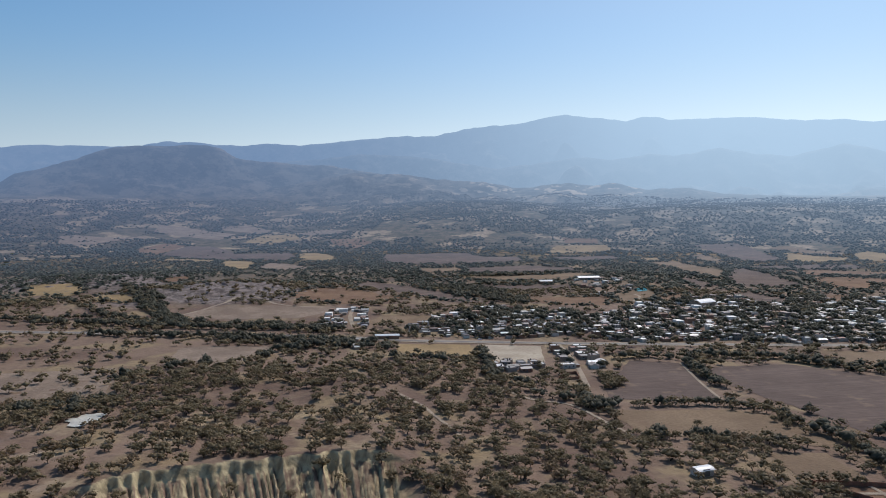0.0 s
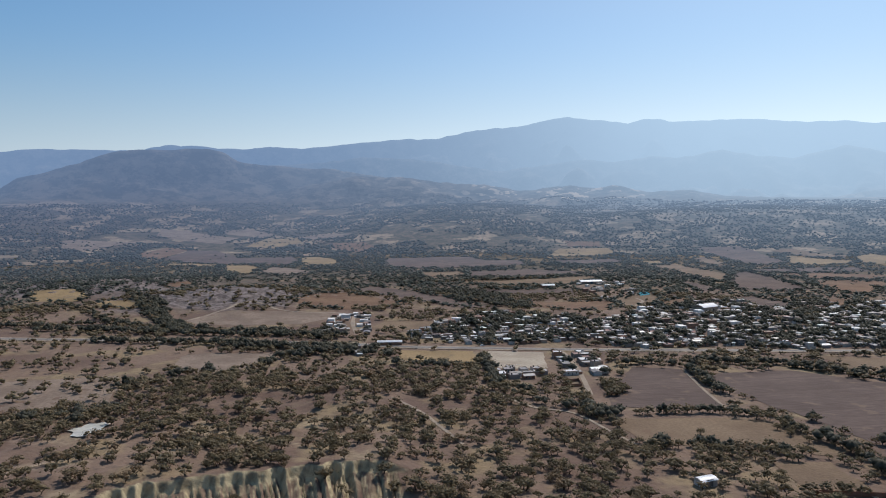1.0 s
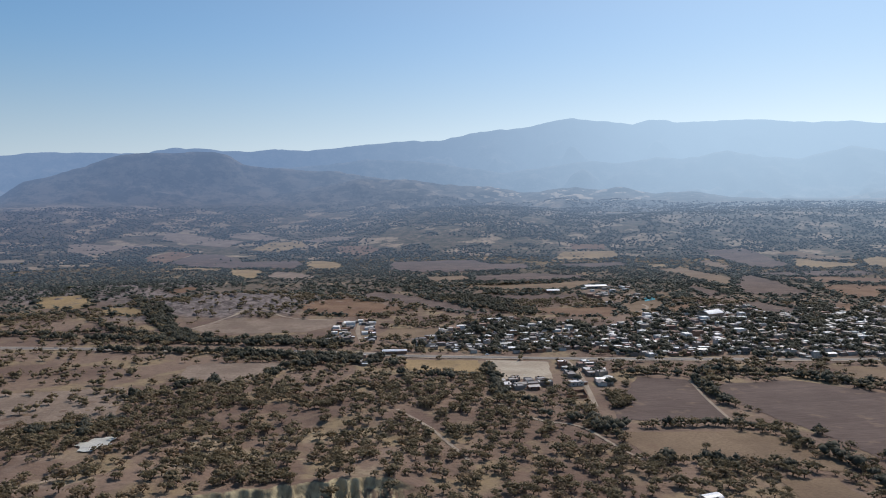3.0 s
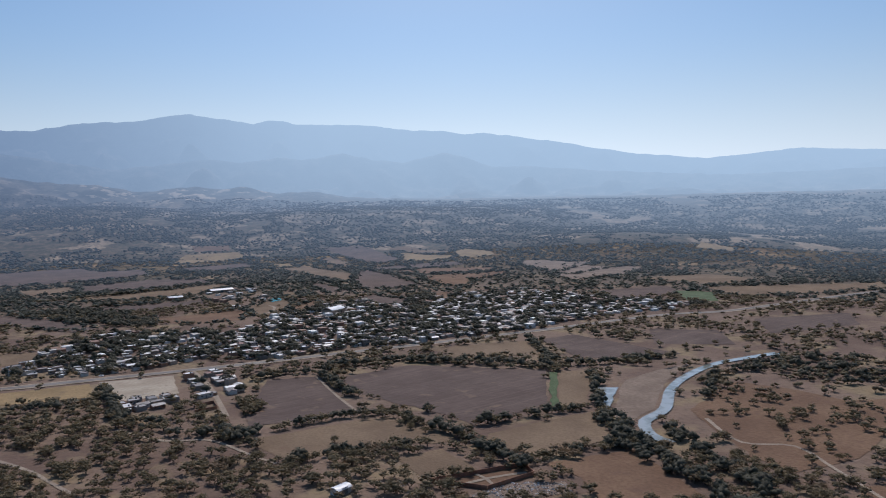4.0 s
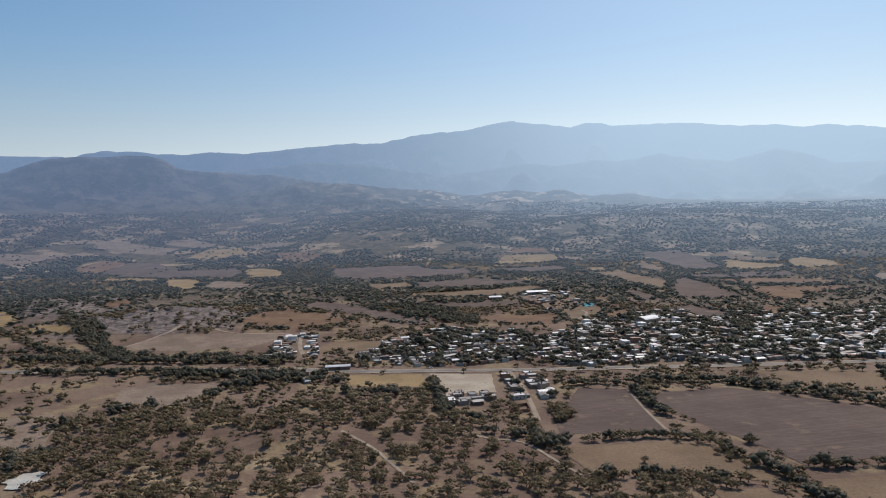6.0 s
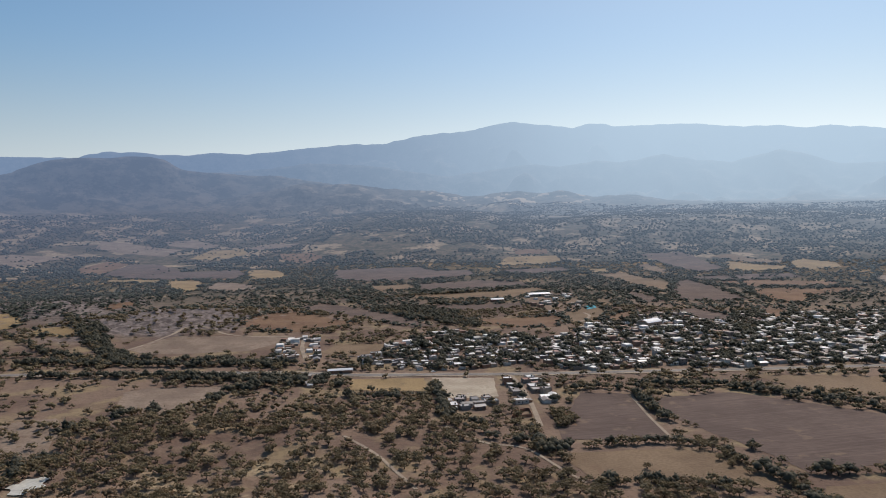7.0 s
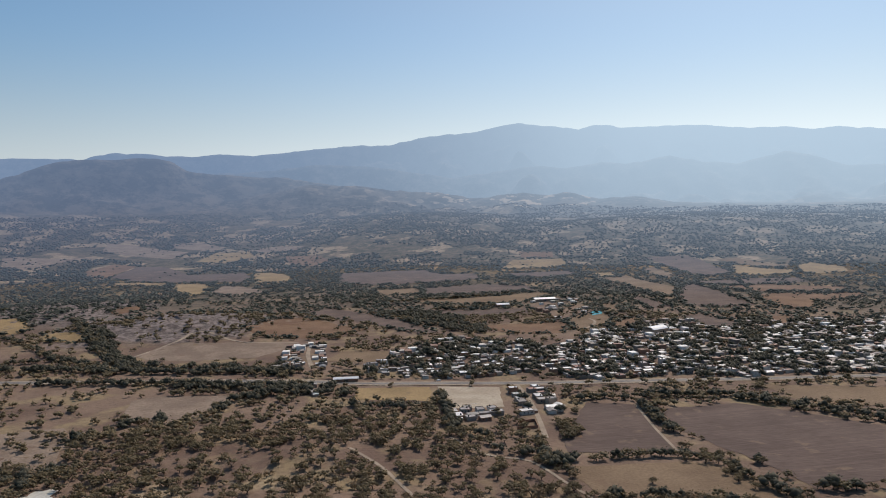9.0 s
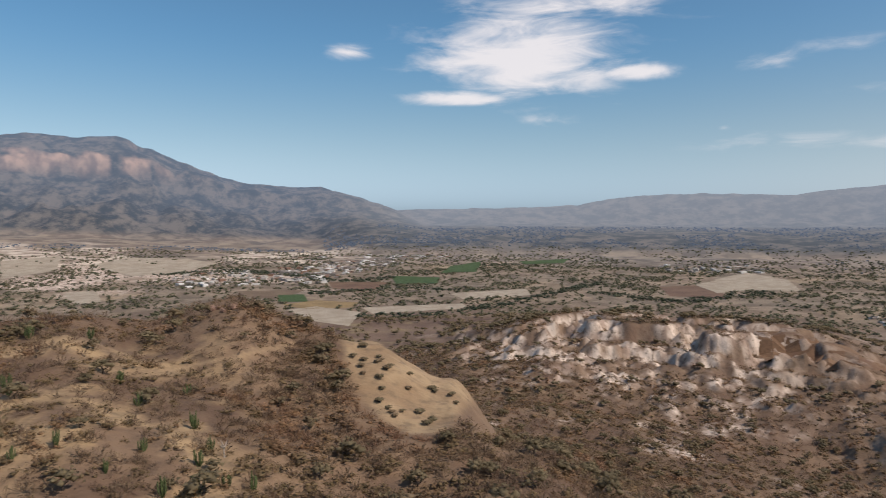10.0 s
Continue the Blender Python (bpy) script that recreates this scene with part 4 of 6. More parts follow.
plot("garden_ground", "pale trampled ground of the pool garden", STUBBLE, [(255, 1023), (285, 1072), (322, 1100), (348, 1064), (301, 972), (258, 938), (254, 976)], hedge=0.8, trees=0.03)
plot("dry_grass_field", "bright orange-tan field among dark trees", STRAW, [(350, 2042), (492, 2033), (494, 1942), (413, 1904), (286, 1899)], hedge=0.4)
plot("fallow_field", "grey fallow field below the orange one", PLOUGHED, [(296, 1800), (470, 1820), (462, 1731), (366, 1689), (294, 1719)], hedge=0.8)
plot("dry_grass_field", "small russet field below a wooded hill", RUSSET, [(391, 2173), (493, 2148), (477, 2066), (383, 2081)], hedge=0.4)
plot("fallow_field", "brown bare field above the village", PLOUGHED, [(-156, 1177), (-116, 1244), (-33, 1136), (20, 1063), (57, 965), (33, 953), (-6, 999), (-48, 1060), (-123, 1122)], hedge=0.8)
plot("straw_field", "small pale straw field by the stream trees", STRAW, [(-379, 1943), (-331, 1940), (-270, 1852), (-259, 1737), (-319, 1710), (-361, 1829)], hedge=0.4)
plot("straw_field", "small straw-yellow field on the plain", STRAW, [(-539, 1742), (-448, 1723), (-403, 1532), (-415, 1479), (-485, 1571)], hedge=0.8)
plot("straw_strip", "thin straw strip along a hedge", STRAW, [(-693, 1790), (-552, 1759), (-532, 1694), (-663, 1712)], hedge=0.8)
plot("fallow_field", "long grey-brown fallow field", PLOUGHED, [(-743, 1900), (-755, 2122), (-671, 2112), (-557, 1938), (-413, 1969), (-370, 1843), (-367, 1746), (-625, 1790)], hedge=0.4)
plot("fallow_field", "small grey fallow field among scrub", MARL, [(-403, 1565), (-400, 1685), (-313, 1606), (-269, 1512), (-300, 1478), (-355, 1466)], hedge=0.8)
plot("dry_pasture", "pinkish dry pasture with scattered trees", MARL, [(-1125, 2097), (-1036, 2044), (-999, 2164), (-935, 2288), (-1029, 2230), (-1155, 2249), (-1188, 2218)], hedge=0.4, trees=0.1)
plot("fallow_field", "reddish fallow field on the plain", RUSSET, [(-866, 2040), (-839, 2172), (-762, 2132), (-750, 1901), (-810, 1907)], hedge=0.4, trees=0.03)
plot("dry_pasture", "pinkish bare slope with scattered trees", MARL, [(-993, 2528), (-884, 2492), (-752, 2430), (-687, 2412), (-703, 2270), (-825, 2322), (-961, 2390)], hedge=0.4, trees=0.12)
plot("dry_pasture", "pale bare slope far out on the plain", MARL, [(-784, 2538), (-697, 2579), (-582, 2493), (-619, 2426), (-745, 2470)], hedge=0.4, trees=0.1)
plot("straw_field", "pale straw field below dark woods", STRAW, [(-590, 2384), (-481, 2392), (-449, 2292), (-519, 2195), (-613, 2229)], hedge=0.4, trees=0.08)
plot("straw_field", "rounded straw pasture with bushes", RUSSET, [(-342, 2250), (-238, 2227), (-191, 2123), (-235, 2035), (-316, 2129)], hedge=0.4, trees=0.1)
plot("stubble_strip", "pale strip of stubble far out on the plain", MARL, [(-483, 2404), (-397, 2456), (-300, 2405), (-321, 2350), (-437, 2356)], hedge=0.4, trees=0.04)
plot("straw_field", "straw-yellow field edged with trees", STRAW, [(-672, 1150), (-622, 1151), (-596, 1161), (-542, 1081), (-535, 1031), (-613, 1047)], hedge=0.8, trees=0.02)
plot("straw_field", "narrow straw field along the tree belt", STRAW, [(-498, 1002), (-462, 1008), (-401, 975), (-385, 923), (-462, 944)], hedge=0.8, trees=0.03)
plot("dry_grass_field", "orange-brown grass below the stony rise", RUSSET, [(-487, 1227), (-460, 1289), (-432, 1246), (-459, 1179)], hedge=0.8, trees=0.03)
plot("dry_grass_field", "straw and russet grass beside the stony rise", RUSSET, [(-212, 997), (-185, 1081), (-139, 1110), (-80, 1033), (-39, 997), (-75, 959), (-117, 931), (-186, 946)], hedge=0.8, trees=0.04)
plot("fallow_field", "large grey field with a diagonal track", PLOUGHED, [(731, 1986), (846, 1979), (857, 1926), (836, 1657), (746, 1616), (727, 1734), (739, 1858)], hedge=0.4)
plot("stubble_field", "pale tan field with a row of trees", STUBBLE, [(891, 1880), (952, 1885), (965, 1770), (1011, 1726), (981, 1683), (933, 1728)], hedge=0.4)
plot("straw_field", "straw field behind a row of trees", STRAW, [(891, 1808), (923, 1697), (968, 1635), (950, 1576), (844, 1590), (828, 1639)], hedge=0.4)
plot("straw_field", "straw field at the foot of a wooded hill", STRAW, [(1018, 1703), (1062, 1718), (1090, 1624), (1060, 1562), (980, 1562), (974, 1598)], hedge=0.4)
plot("stubble_field", "small tan field between hedges", STUBBLE, [(647, 1787), (699, 1836), (686, 1668), (646, 1607), (632, 1698)], hedge=0.4)
plot("stubble_field", "long pinkish-tan field on the plain", STUBBLE, [(557, 1733), (587, 1411), (517, 1261), (507, 1412), (491, 1527), (480, 1660), (541, 1641)], hedge=0.8)
plot("straw_field", "small straw field at the end of a long field", STRAW, [(499, 1746), (557, 1758), (550, 1668), (497, 1655)], hedge=0.8)
plot("fallow_field", "dark grey wedge of fallow land", PLOUGHED, [(613, 1448), (650, 1475), (631, 1272), (608, 1134), (547, 1122), (493, 1153), (535, 1284)], hedge=0.8)
plot("fallow_field", "narrow dark field between hedges", PLOUGHED, [(441, 1345), (461, 1283), (471, 1144), (426, 1132)], hedge=0.8)
plot("fallow_strip", "grey fallow strip between tree rows", PLOUGHED, [(672, 1527), (820, 1544), (911, 1515), (896, 1445), (714, 1414), (662, 1461)], hedge=0.8)
plot("stubble_strip", "russet strip with tree rows", RUSSET, [(671, 1400), (781, 1424), (916, 1346), (895, 1302), (767, 1294), (680, 1324)], hedge=0.8)
plot("dry_pasture", "orange dry pasture with big trees", RUSSET, [(666, 1254), (760, 1284), (777, 1255), (884, 1266), (854, 1204), (728, 1159), (690, 1097), (648, 1062), (633, 1135)], hedge=0.8, trees=0.05)
plot("stubble_field", "small tan field behind the pool garden", STUBBLE, [(361, 1203), (389, 1181), (367, 1097), (341, 1129)], hedge=0.8)
plot("dry_meadow", "tan grass beside the sports hall", RUSSET, [(343, 1029), (374, 1041), (358, 982), (302, 941), (301, 962)], hedge=0.8, trees=0.02)
plot("fallow_field", "grey fallow strip at the village edge", PLOUGHED, [(430, 1027), (483, 1065), (495, 959), (466, 921), (433, 937)], hedge=0.8)
plot("dry_meadow", "russet grass at the village edge", RUSSET, [(553, 1016), (598, 1024), (581, 963), (535, 945)], hedge=0.8, trees=0.02)
plot("stubble_field", "pale field strip below the far hills", MARL, [(1041, 1424), (1097, 1381), (1107, 1316), (1155, 1274), (1060, 1220), (962, 1172), (953, 1230), (987, 1340)], hedge=0.8, trees=0.03)
plot("stubble_field", "long pale field far beyond the village", MARL, [(921, 1169), (946, 1107), (1030, 1140), (1140, 1157), (1168, 1111), (1030, 1046), (926, 1017), (855, 1001)], hedge=0.8, trees=0.02)
plot("straw_field", "straw field on the plain beyond the village", STRAW, [(1558, 1298), (1569, 1195), (1514, 1161), (1491, 1260)], hedge=0.4)
ROAD_LINE = [(-700, 759), (-403, 739), (-333, 733), (-262, 723), (-170, 711), (-89, 699), (-33, 685), (34, 676), (110, 664), (164, 658), (218, 656), (274, 654), (329, 651), (384, 648), (441, 646), (522, 643), (693, 641), (800, 609), (1039, 614), (1287, 592)]
ribbon("road_verge", "pale dusty verge along the country road", DIRT, ROAD_LINE, 14, lift=0.42)
ribbon("road", "grey asphalt country road through the valley", ASPHALT, ROAD_LINE, 7, lift=0.48)
ribbon("village_street", "pale dirt street between white houses", DIRT, [(-90, 758), (-102, 819), (-107, 878)], 5)
ribbon("village_street", "pale dirt lane to the lower houses", DIRT, [(115, 661), (117, 614), (114, 552), (109, 501)], 4)
ribbon("dirt_track", "narrow pale dirt track through the thicket", DIRT, [(-34, 491), (-14, 459), (1, 423), (13, 391)], 2.6)
ribbon("dirt_track", "narrow pale dirt track below the trees", DIRT, [(39, 507), (63, 467), (88, 454), (104, 412), (112, 391)], 2.6)
ribbon("dirt_track", "curved pale track round the oval field", DIRT, [(-308, 844), (-280, 907), (-260, 962), (-197, 912), (-124, 903)], 4)
ribbon("dirt_track", "winding pale track across the pasture", DIRT, [(387, 317), (366, 274), (386, 252), (370, 217), (351, 182)], 2.6)
ribbon("dirt_track", "straight pale track along the hedge", DIRT, [(204, 578), (197, 519), (193, 463)], 2.4)
ribbon("river", "shallow silvery river bending through scrub", WATER, [(603, 413), (557, 417), (520, 417), (468, 402), (423, 380), (380, 347), (348, 335), (331, 314), (329, 295)], 8.5, lift=0.7, category="river")
plot("pond", "still pale pond beside the river", WATER, [(380, 417), (394, 408), (372, 390), (344, 366), (335, 363)], lift=0.8, category="water", flat=True)
plot("silty_pond", "milky pale pond ringed by bushes", MILKY, [(-228, 421), (-227, 428), (-222, 428), (-221, 435), (-212, 438), (-207, 434), (-209, 426), (-203, 422), (-210, 418), (-211, 410), (-220, 410), (-221, 418)], lift=0.8, category="water", flat=True)
plot("swimming_pool", "turquoise swimming pool in a walled garden", TEAL, [(315, 1108), (334, 1116), (330, 1084), (310, 1071)], lift=0.8, category="water", flat=True)
ribbon("garden_path", "pale curved path round the pool garden", DIRT, [(227, 943), (268, 962), (295, 1010), (296, 1044)], 4)
plot("plot_ground", "bare reddish ground inside the walled plot", RUSSET, [(174, 317), (230, 312), (226, 296), (193, 294)])
plot("rubble_ground", "trampled ground under the rubble heap", MARL, [(179, 293), (209, 296), (235, 282), (228, 268), (202, 276)])
plot("quarry_face", "white bare quarry slope far across the valley", SANDY, [(-2144, -898), (-2371, -884), (-2389, -707), (-2295, -581), (-2055, -608), (-1906, -712)])
plot("quarry_face", "pale bare slope far across the valley", SANDY, [(-2146, -1175), (-2321, -1078), (-2011, -950), (-1812, -993)])
plot("stubble_field", "greenish-tan field in the valley bottom", STUBBLE, [(-1583, -358), (-1600, -211), (-1436, -235), (-1476, -323)])
plot("stubble_field", "tan field beside the dark tree belt", SANDY, [(-1509, 116), (-1594, 293), (-1472, 282), (-1413, 132)])
plot("dry_grass_field", "orange-tan field below the village", RUSSET, [(-1781, -178), (-1766, -21), (-1595, -58), (-1619, -149)])
plot("sandy_field", "pale field before the spur", SANDY, [(-1524, -709), (-1580, -663), (-1393, -575), (-1357, -611)])
plot("sandy_field", "long pale field beyond the gully", SANDY, [(-1295, -68), (-1342, 125), (-1274, 129), (-1210, -44)])
plot("stubble_field", "pale field near the far houses", SANDY, [(-1665, 724), (-1847, 913), (-1840, 1020), (-1570, 844), (-1488, 698)])


# ---- trees and scrub ----
def crown_arrays(seed, leaves, size, clumps, flat=0.85, low=0.24, core=1.0):
    """A crown one metre high over its root: uneven leafy clumps with loose leaves round them, and gaps between."""
    r = np.random.RandomState(seed)
    ang = r.uniform(0, 2 * np.pi) + np.arange(clumps) * 2.4 + r.uniform(-0.4, 0.4, clumps)
    rad = np.sqrt(np.linspace(0.02, 1, clumps)) * 0.36 * r.uniform(0.8, 1.15, clumps)
    room = 0.5 / math.sqrt(clumps) + 0.06
    spread = r.uniform(0.8, 1.25, clumps) * room
    centre = np.column_stack([np.cos(ang) * rad, np.sin(ang) * rad, low + 0.14 + (0.16 + 0.36 * r.uniform(0.3, 1, clumps)) * (1 - 1.4 * rad)])
    solid = np.array([(1, 0, 0), (-1, 0, 0), (0, 1, 0), (0, -1, 0), (0, 0, 1), (0, 0, -1)], float)
    sides = np.array([(0, 2, 4), (2, 1, 4), (1, 3, 4), (3, 0, 4), (2, 0, 5), (1, 2, 5), (3, 1, 5), (0, 3, 5)])
    verts, faces = [], []
    for k in range(clumps):
        a = r.uniform(0, np.pi)
        v = solid * r.uniform(0.75, 1.2, (6, 1)) + r.uniform(-0.18, 0.18, (6, 3))
        v = np.column_stack([v[:, 0] * np.cos(a) - v[:, 1] * np.sin(a), v[:, 0] * np.sin(a) + v[:, 1] * np.cos(a), v[:, 2]])
        verts.append(centre[k] + v * spread[k] * core * np.array([1.2, 1.2, flat]))
        faces.append(sides + 6 * k)
    if leaves:
        pick = r.randint(0, clumps, leaves)
        way = r.normal(size=(leaves, 3)) + np.array([0, 0, 0.4])
        way /= np.linalg.norm(way, axis=1)[:, None]
        mid = centre[pick] + way * (spread[pick] * r.uniform(0.8 * core, 1.2, leaves))[:, None] * np.array([1.25, 1.25, flat])
        mid[:, 2] = np.maximum(mid[:, 2], low * 0.8)
        a = r.normal(size=(leaves, 3))
        a /= np.linalg.norm(a, axis=1)[:, None]
        b = np.cross(a, way)
        b /= np.linalg.norm(b, axis=1)[:, None] + 1e-9
        s = (size * r.uniform(0.6, 1.25, leaves))[:, None]
        verts.append(np.stack([mid + a * s, mid - a * s * 0.5 + b * s * 0.87, mid - a * s * 0.5 - b * s * 0.87], 1).reshape(-1, 3))
        faces.append(np.arange(leaves * 3).reshape(-1, 3) + 6 * clumps)
    return np.concatenate(verts), np.concatenate(faces)


def twig_arrays(seed, twigs, leaves, size):
    """A nearly leafless bush: thin twigs fanning out from the root, with a few small leaves at their ends."""
    r = np.random.RandomState(seed)
    a, tilt = r.uniform(0, 2 * np.pi, twigs), np.arccos(r.uniform(0.12, 0.98, twigs))
    way = np.column_stack([np.sin(tilt) * np.cos(a), np.sin(tilt) * np.sin(a), np.cos(tilt)])
    root = np.column_stack([r.normal(0, 0.07, twigs), r.normal(0, 0.07, twigs), np.zeros(twigs)])
    tip = root + way * np.array([0.55, 0.55, 1.0]) * r.uniform(0.65, 1.1, twigs)[:, None]
    side = np.cross(way, r.normal(size=(twigs, 3)))
    side /= np.linalg.norm(side, axis=1)[:, None]
    wide = r.uniform(0.012, 0.034, twigs)[:, None]
    fan = np.stack([root, tip + side * wide, tip - side * wide], 1).reshape(-1, 3)
    verts, faces = [fan], [np.arange(twigs * 3).reshape(-1, 3)]
    if leaves:
        pick = r.randint(0, twigs, leaves)
        mid = root[pick] + (tip - root)[pick] * r.uniform(0.55, 1.05, leaves)[:, None] + r.normal(0, 0.05, (leaves, 3))
        u = r.normal(size=(leaves, 3))
        u /= np.linalg.norm(u, axis=1)[:, None]
        v = np.cross(u, r.normal(size=(leaves, 3)))
        v /= np.linalg.norm(v, axis=1)[:, None]
        s = (size * r.uniform(0.6, 1.3, leaves))[:, None]
        verts.append(np.stack([mid + u * s, mid - u * s * 0.5 + v * s * 0.87, mid - u * s * 0.5 - v * s * 0.87], 1).reshape(-1, 3))
        faces.append(np.arange(leaves * 3).reshape(-1, 3) + twigs * 3)
    return np.concatenate(verts), np.concatenate(faces)


def stem_arrays(seed, limbs, sides, low=0.26, thick=0.045):
    """A forked trunk with tapered limbs."""
    r = np.random.RandomState(seed + 500)
    verts, faces = [], []

    def tube(p, q, r0, r1):
        base = len(verts)
        d = (q - p) / np.linalg.norm(q - p)
        u = np.cross(d, [0.3, 0.9, 0.2])
        u /= np.linalg.norm(u)
        w = np.cross(d, u)
        for c, rr in ((p, r0), (q, r1)):
            for k in range(sides):
                t = 2 * np.pi * k / sides
                verts.append(c + rr * (u * np.cos(t) + w * np.sin(t)))
        for k in range(sides):
            n = (k + 1) % sides
            faces.append((base + k, base + n, base + sides + n))
            faces.append((base + k, base + sides + n, base + sides + k))

    fork = np.array([r.uniform(-0.06, 0.06), r.uniform(-0.06, 0.06), low * 0.75])
    tube(np.array([0, 0, -0.05]), fork, thick, thick * 0.75)
    for k in range(limbs):
        t = 2 * np.pi * (k + r.uniform(-0.3, 0.3)) / limbs
        knee = fork + np.array([np.cos(t) * 0.2, np.sin(t) * 0.2, 0.2 + r.uniform(-0.04, 0.06)])
        tube(fork, knee, thick * 0.6, thick * 0.4)
        if sides > 3:
            tip = knee + np.array([np.cos(t + 0.4) * 0.17, np.sin(t + 0.4) * 0.17, 0.14])
            tube(knee, tip, thick * 0.4, thick * 0.15)
    return np.array(verts), np.array(faces)


def joined(name, label, category, kinds, xs, ys, heights, widths, seed, leaf_mat, sink=0.1):
    """Many plants joined into one mesh; kinds are (crown, stem) arrays, stem None for bushes."""
    r = np.random.RandomState(seed)
    pick = r.randint(0, len(kinds), len(xs))
    turn = r.uniform(0, 2 * np.pi, len(xs))
    zs = ground_z(xs, ys) - sink
    all_v, all_f, all_m, count = [], [], [], 0
    for k, (crown, stem) in enumerate(kinds):
        w = np.where(pick == k)[0]
        if not len(w):
            continue
        for slot, arrays in ((0, crown), (1, stem)):
            if arrays is None:
                continue
            v, f = arrays
            c, s = np.cos(turn[w])[:, None], np.sin(turn[w])[:, None]
            wid, hei = widths[w][:, None], heights[w][:, None]
            vx = (v[None, :, 0] * c - v[None, :, 1] * s) * wid + xs[w][:, None]
            vy = (v[None, :, 0] * s + v[None, :, 1] * c) * wid + ys[w][:, None]
            vz = v[None, :, 2] * hei + zs[w][:, None]
            all_v.append(np.stack([vx, vy, vz], -1).reshape(-1, 3))
            ff = f[None] + (np.arange(len(w)) * len(v))[:, None, None] + count
            all_f.append(ff.reshape(-1, 3))
            all_m.append(np.full(len(w) * len(f), slot))
            count += len(w) * len(v)
    me = mesh_arrays(name, np.concatenate(all_v), np.concatenate(all_f), leaf_mat)
    me.materials.append(BARK)
    me.polygons.foreach_set("material_index", np.concatenate(all_m).astype(np.int32))
    return tagged(new(name, me), label, category, kind="stuff")


BELTS = []
LONE_TREES = [(155, 409), (211, 421), (207, 406), (212, 394), (741, 564)]
LONE_TREES += [(205, 418), (210, 411)] + [(-287, 530)]


def belt(points, width, density=0.02, tall=False):
    BELTS.append((points, width, density, tall))


# hedgerows and tree belts: line, width, trees to the square metre
belt([(129, 451), (171, 456), (185, 453), (208, 447), (223, 449)], 9)
belt([(234, 436), (241, 434)], 8, 0.03)
belt([(247, 389), (284, 388), (304, 384)], 10)
belt([(304, 384), (343, 381)], 7)
belt([(208, 581), (205, 535), (208, 499)], 7, 0.03)
belt([(116, 385), (144, 388), (176, 379), (201, 375)], 9)
belt([(211, 434), (222, 391), (228, 360), (227, 316), (230, 304)], 11)
belt([(243, 316), (272, 314), (301, 311)], 11, 0.025)
belt([(328, 356), (308, 313), (297, 279), (290, 248), (286, 217)], 22, 0.022, tall=True)
belt([(346, 310), (329, 270), (313, 227), (309, 201)], 16, 0.014, tall=True)
belt([(155, 600), (231, 601), (289, 591), (353, 533), (389, 495), (439, 475), (520, 460)], 12, 0.022)
belt([(455, 607), (421, 536), (407, 497)], 12)
belt([(406, 450), (371, 409), (332, 358)], 8, 0.03)
belt([(484, 245), (484, 230), (475, 216)], 45, 0.02, tall=True)
belt([(425, 348), (486, 387), (556, 386)], 14, 0.012)
belt([(541, 370), (578, 316), (600, 274)], 60, 0.011)
belt([(593, 388), (665, 304)], 40, 0.010)
belt([(100, 495), (101, 464), (108, 452)], 10)
belt([(41, 528), (61, 485), (90, 465), (114, 439)], 26, 0.012)
belt([(-115, 1596), (12, 1519), (176, 1548)], 16)
belt([(-11, 1289), (118, 1332), (236, 1379)], 14)
belt([(66, 1178), (209, 1224)], 14)
belt([(-178, 1716), (-79, 1391), (8, 1174), (60, 1060)], 95, 0.015, tall=True)
belt([(20, 1130), (70, 1040), (110, 960)], 50, 0.015, tall=True)
belt([(476, 1810), (470, 1500), (500, 1252), (509, 1070)], 60, 0.013, tall=True)
belt([(797, 1588), (642, 1177), (642, 1073)], 24, 0.012)
belt([(735, 1518), (875, 1463), (949, 1383)], 16)
belt([(-413, 994), (-331, 839), (-283, 775)], 24, 0.02, tall=True)
belt([(-529, 987), (-405, 849), (-332, 795)], 14)
belt([(-360, 728), (-248, 709), (-149, 683), (-106, 682)], 12, 0.02, tall=True)
belt([(-318, 791), (-210, 772), (-126, 737)], 18, 0.016, tall=True)
belt([(-153, 610), (-127, 650), (-92, 658)], 26, 0.018)
belt([(-37, 605), (2, 588), (32, 597)], 12)
belt([(39, 626), (43, 551), (45, 527)], 12, 0.02, tall=True)
belt([(-828, 913), (-612, 866), (-537, 994)], 16)
belt([(-574, 825), (-473, 812), (-401, 833)], 12)
belt([(-500, 1125), (-369, 885), (-295, 789)], 16, 0.02)
belt([(-233, 438), (-228, 472), (-209, 469)], 10, 0.02)
belt([(-307, 426), (-265, 447), (-228, 472)], 10, 0.018)
belt([(-245, 528), (-213, 569), (-187, 575)], 14, 0.02)

belt([(-1970, -644), (-2092, -506), (-1988, -293), (-1778, -150), (-1889, -8)], 70, 0.009, tall=True)
belt([(-1533, -178), (-1635, -7), (-1560, 158)], 40, 0.009, tall=True)
belt([(-1185, -62), (-1183, 53), (-1321, 210), (-1734, 505)], 36, 0.009, tall=True)
belt([(-2282, 287), (-2383, 574), (-2246, 823)], 70, 0.009, tall=True)
belt([(-1503, 438), (-1357, 556), (-1481, 797)], 50, 0.009, tall=True)
belt([(-2780, -11), (-2623, 308), (-3005, 600)], 70, 0.009, tall=True)

belt([(-454, 792), (-355, 782), (-276, 762), (-177, 744), (-94, 738)], 16, 0.03, tall=True)
belt([(-202, 690), (-135, 678), (-85, 663), (-52, 648)], 22, 0.02, tall=True)

VILLAGES = []


def quarter(points, chance, trees, pitch=1.0):
    VILLAGES.append((points, chance, trees, pitch))


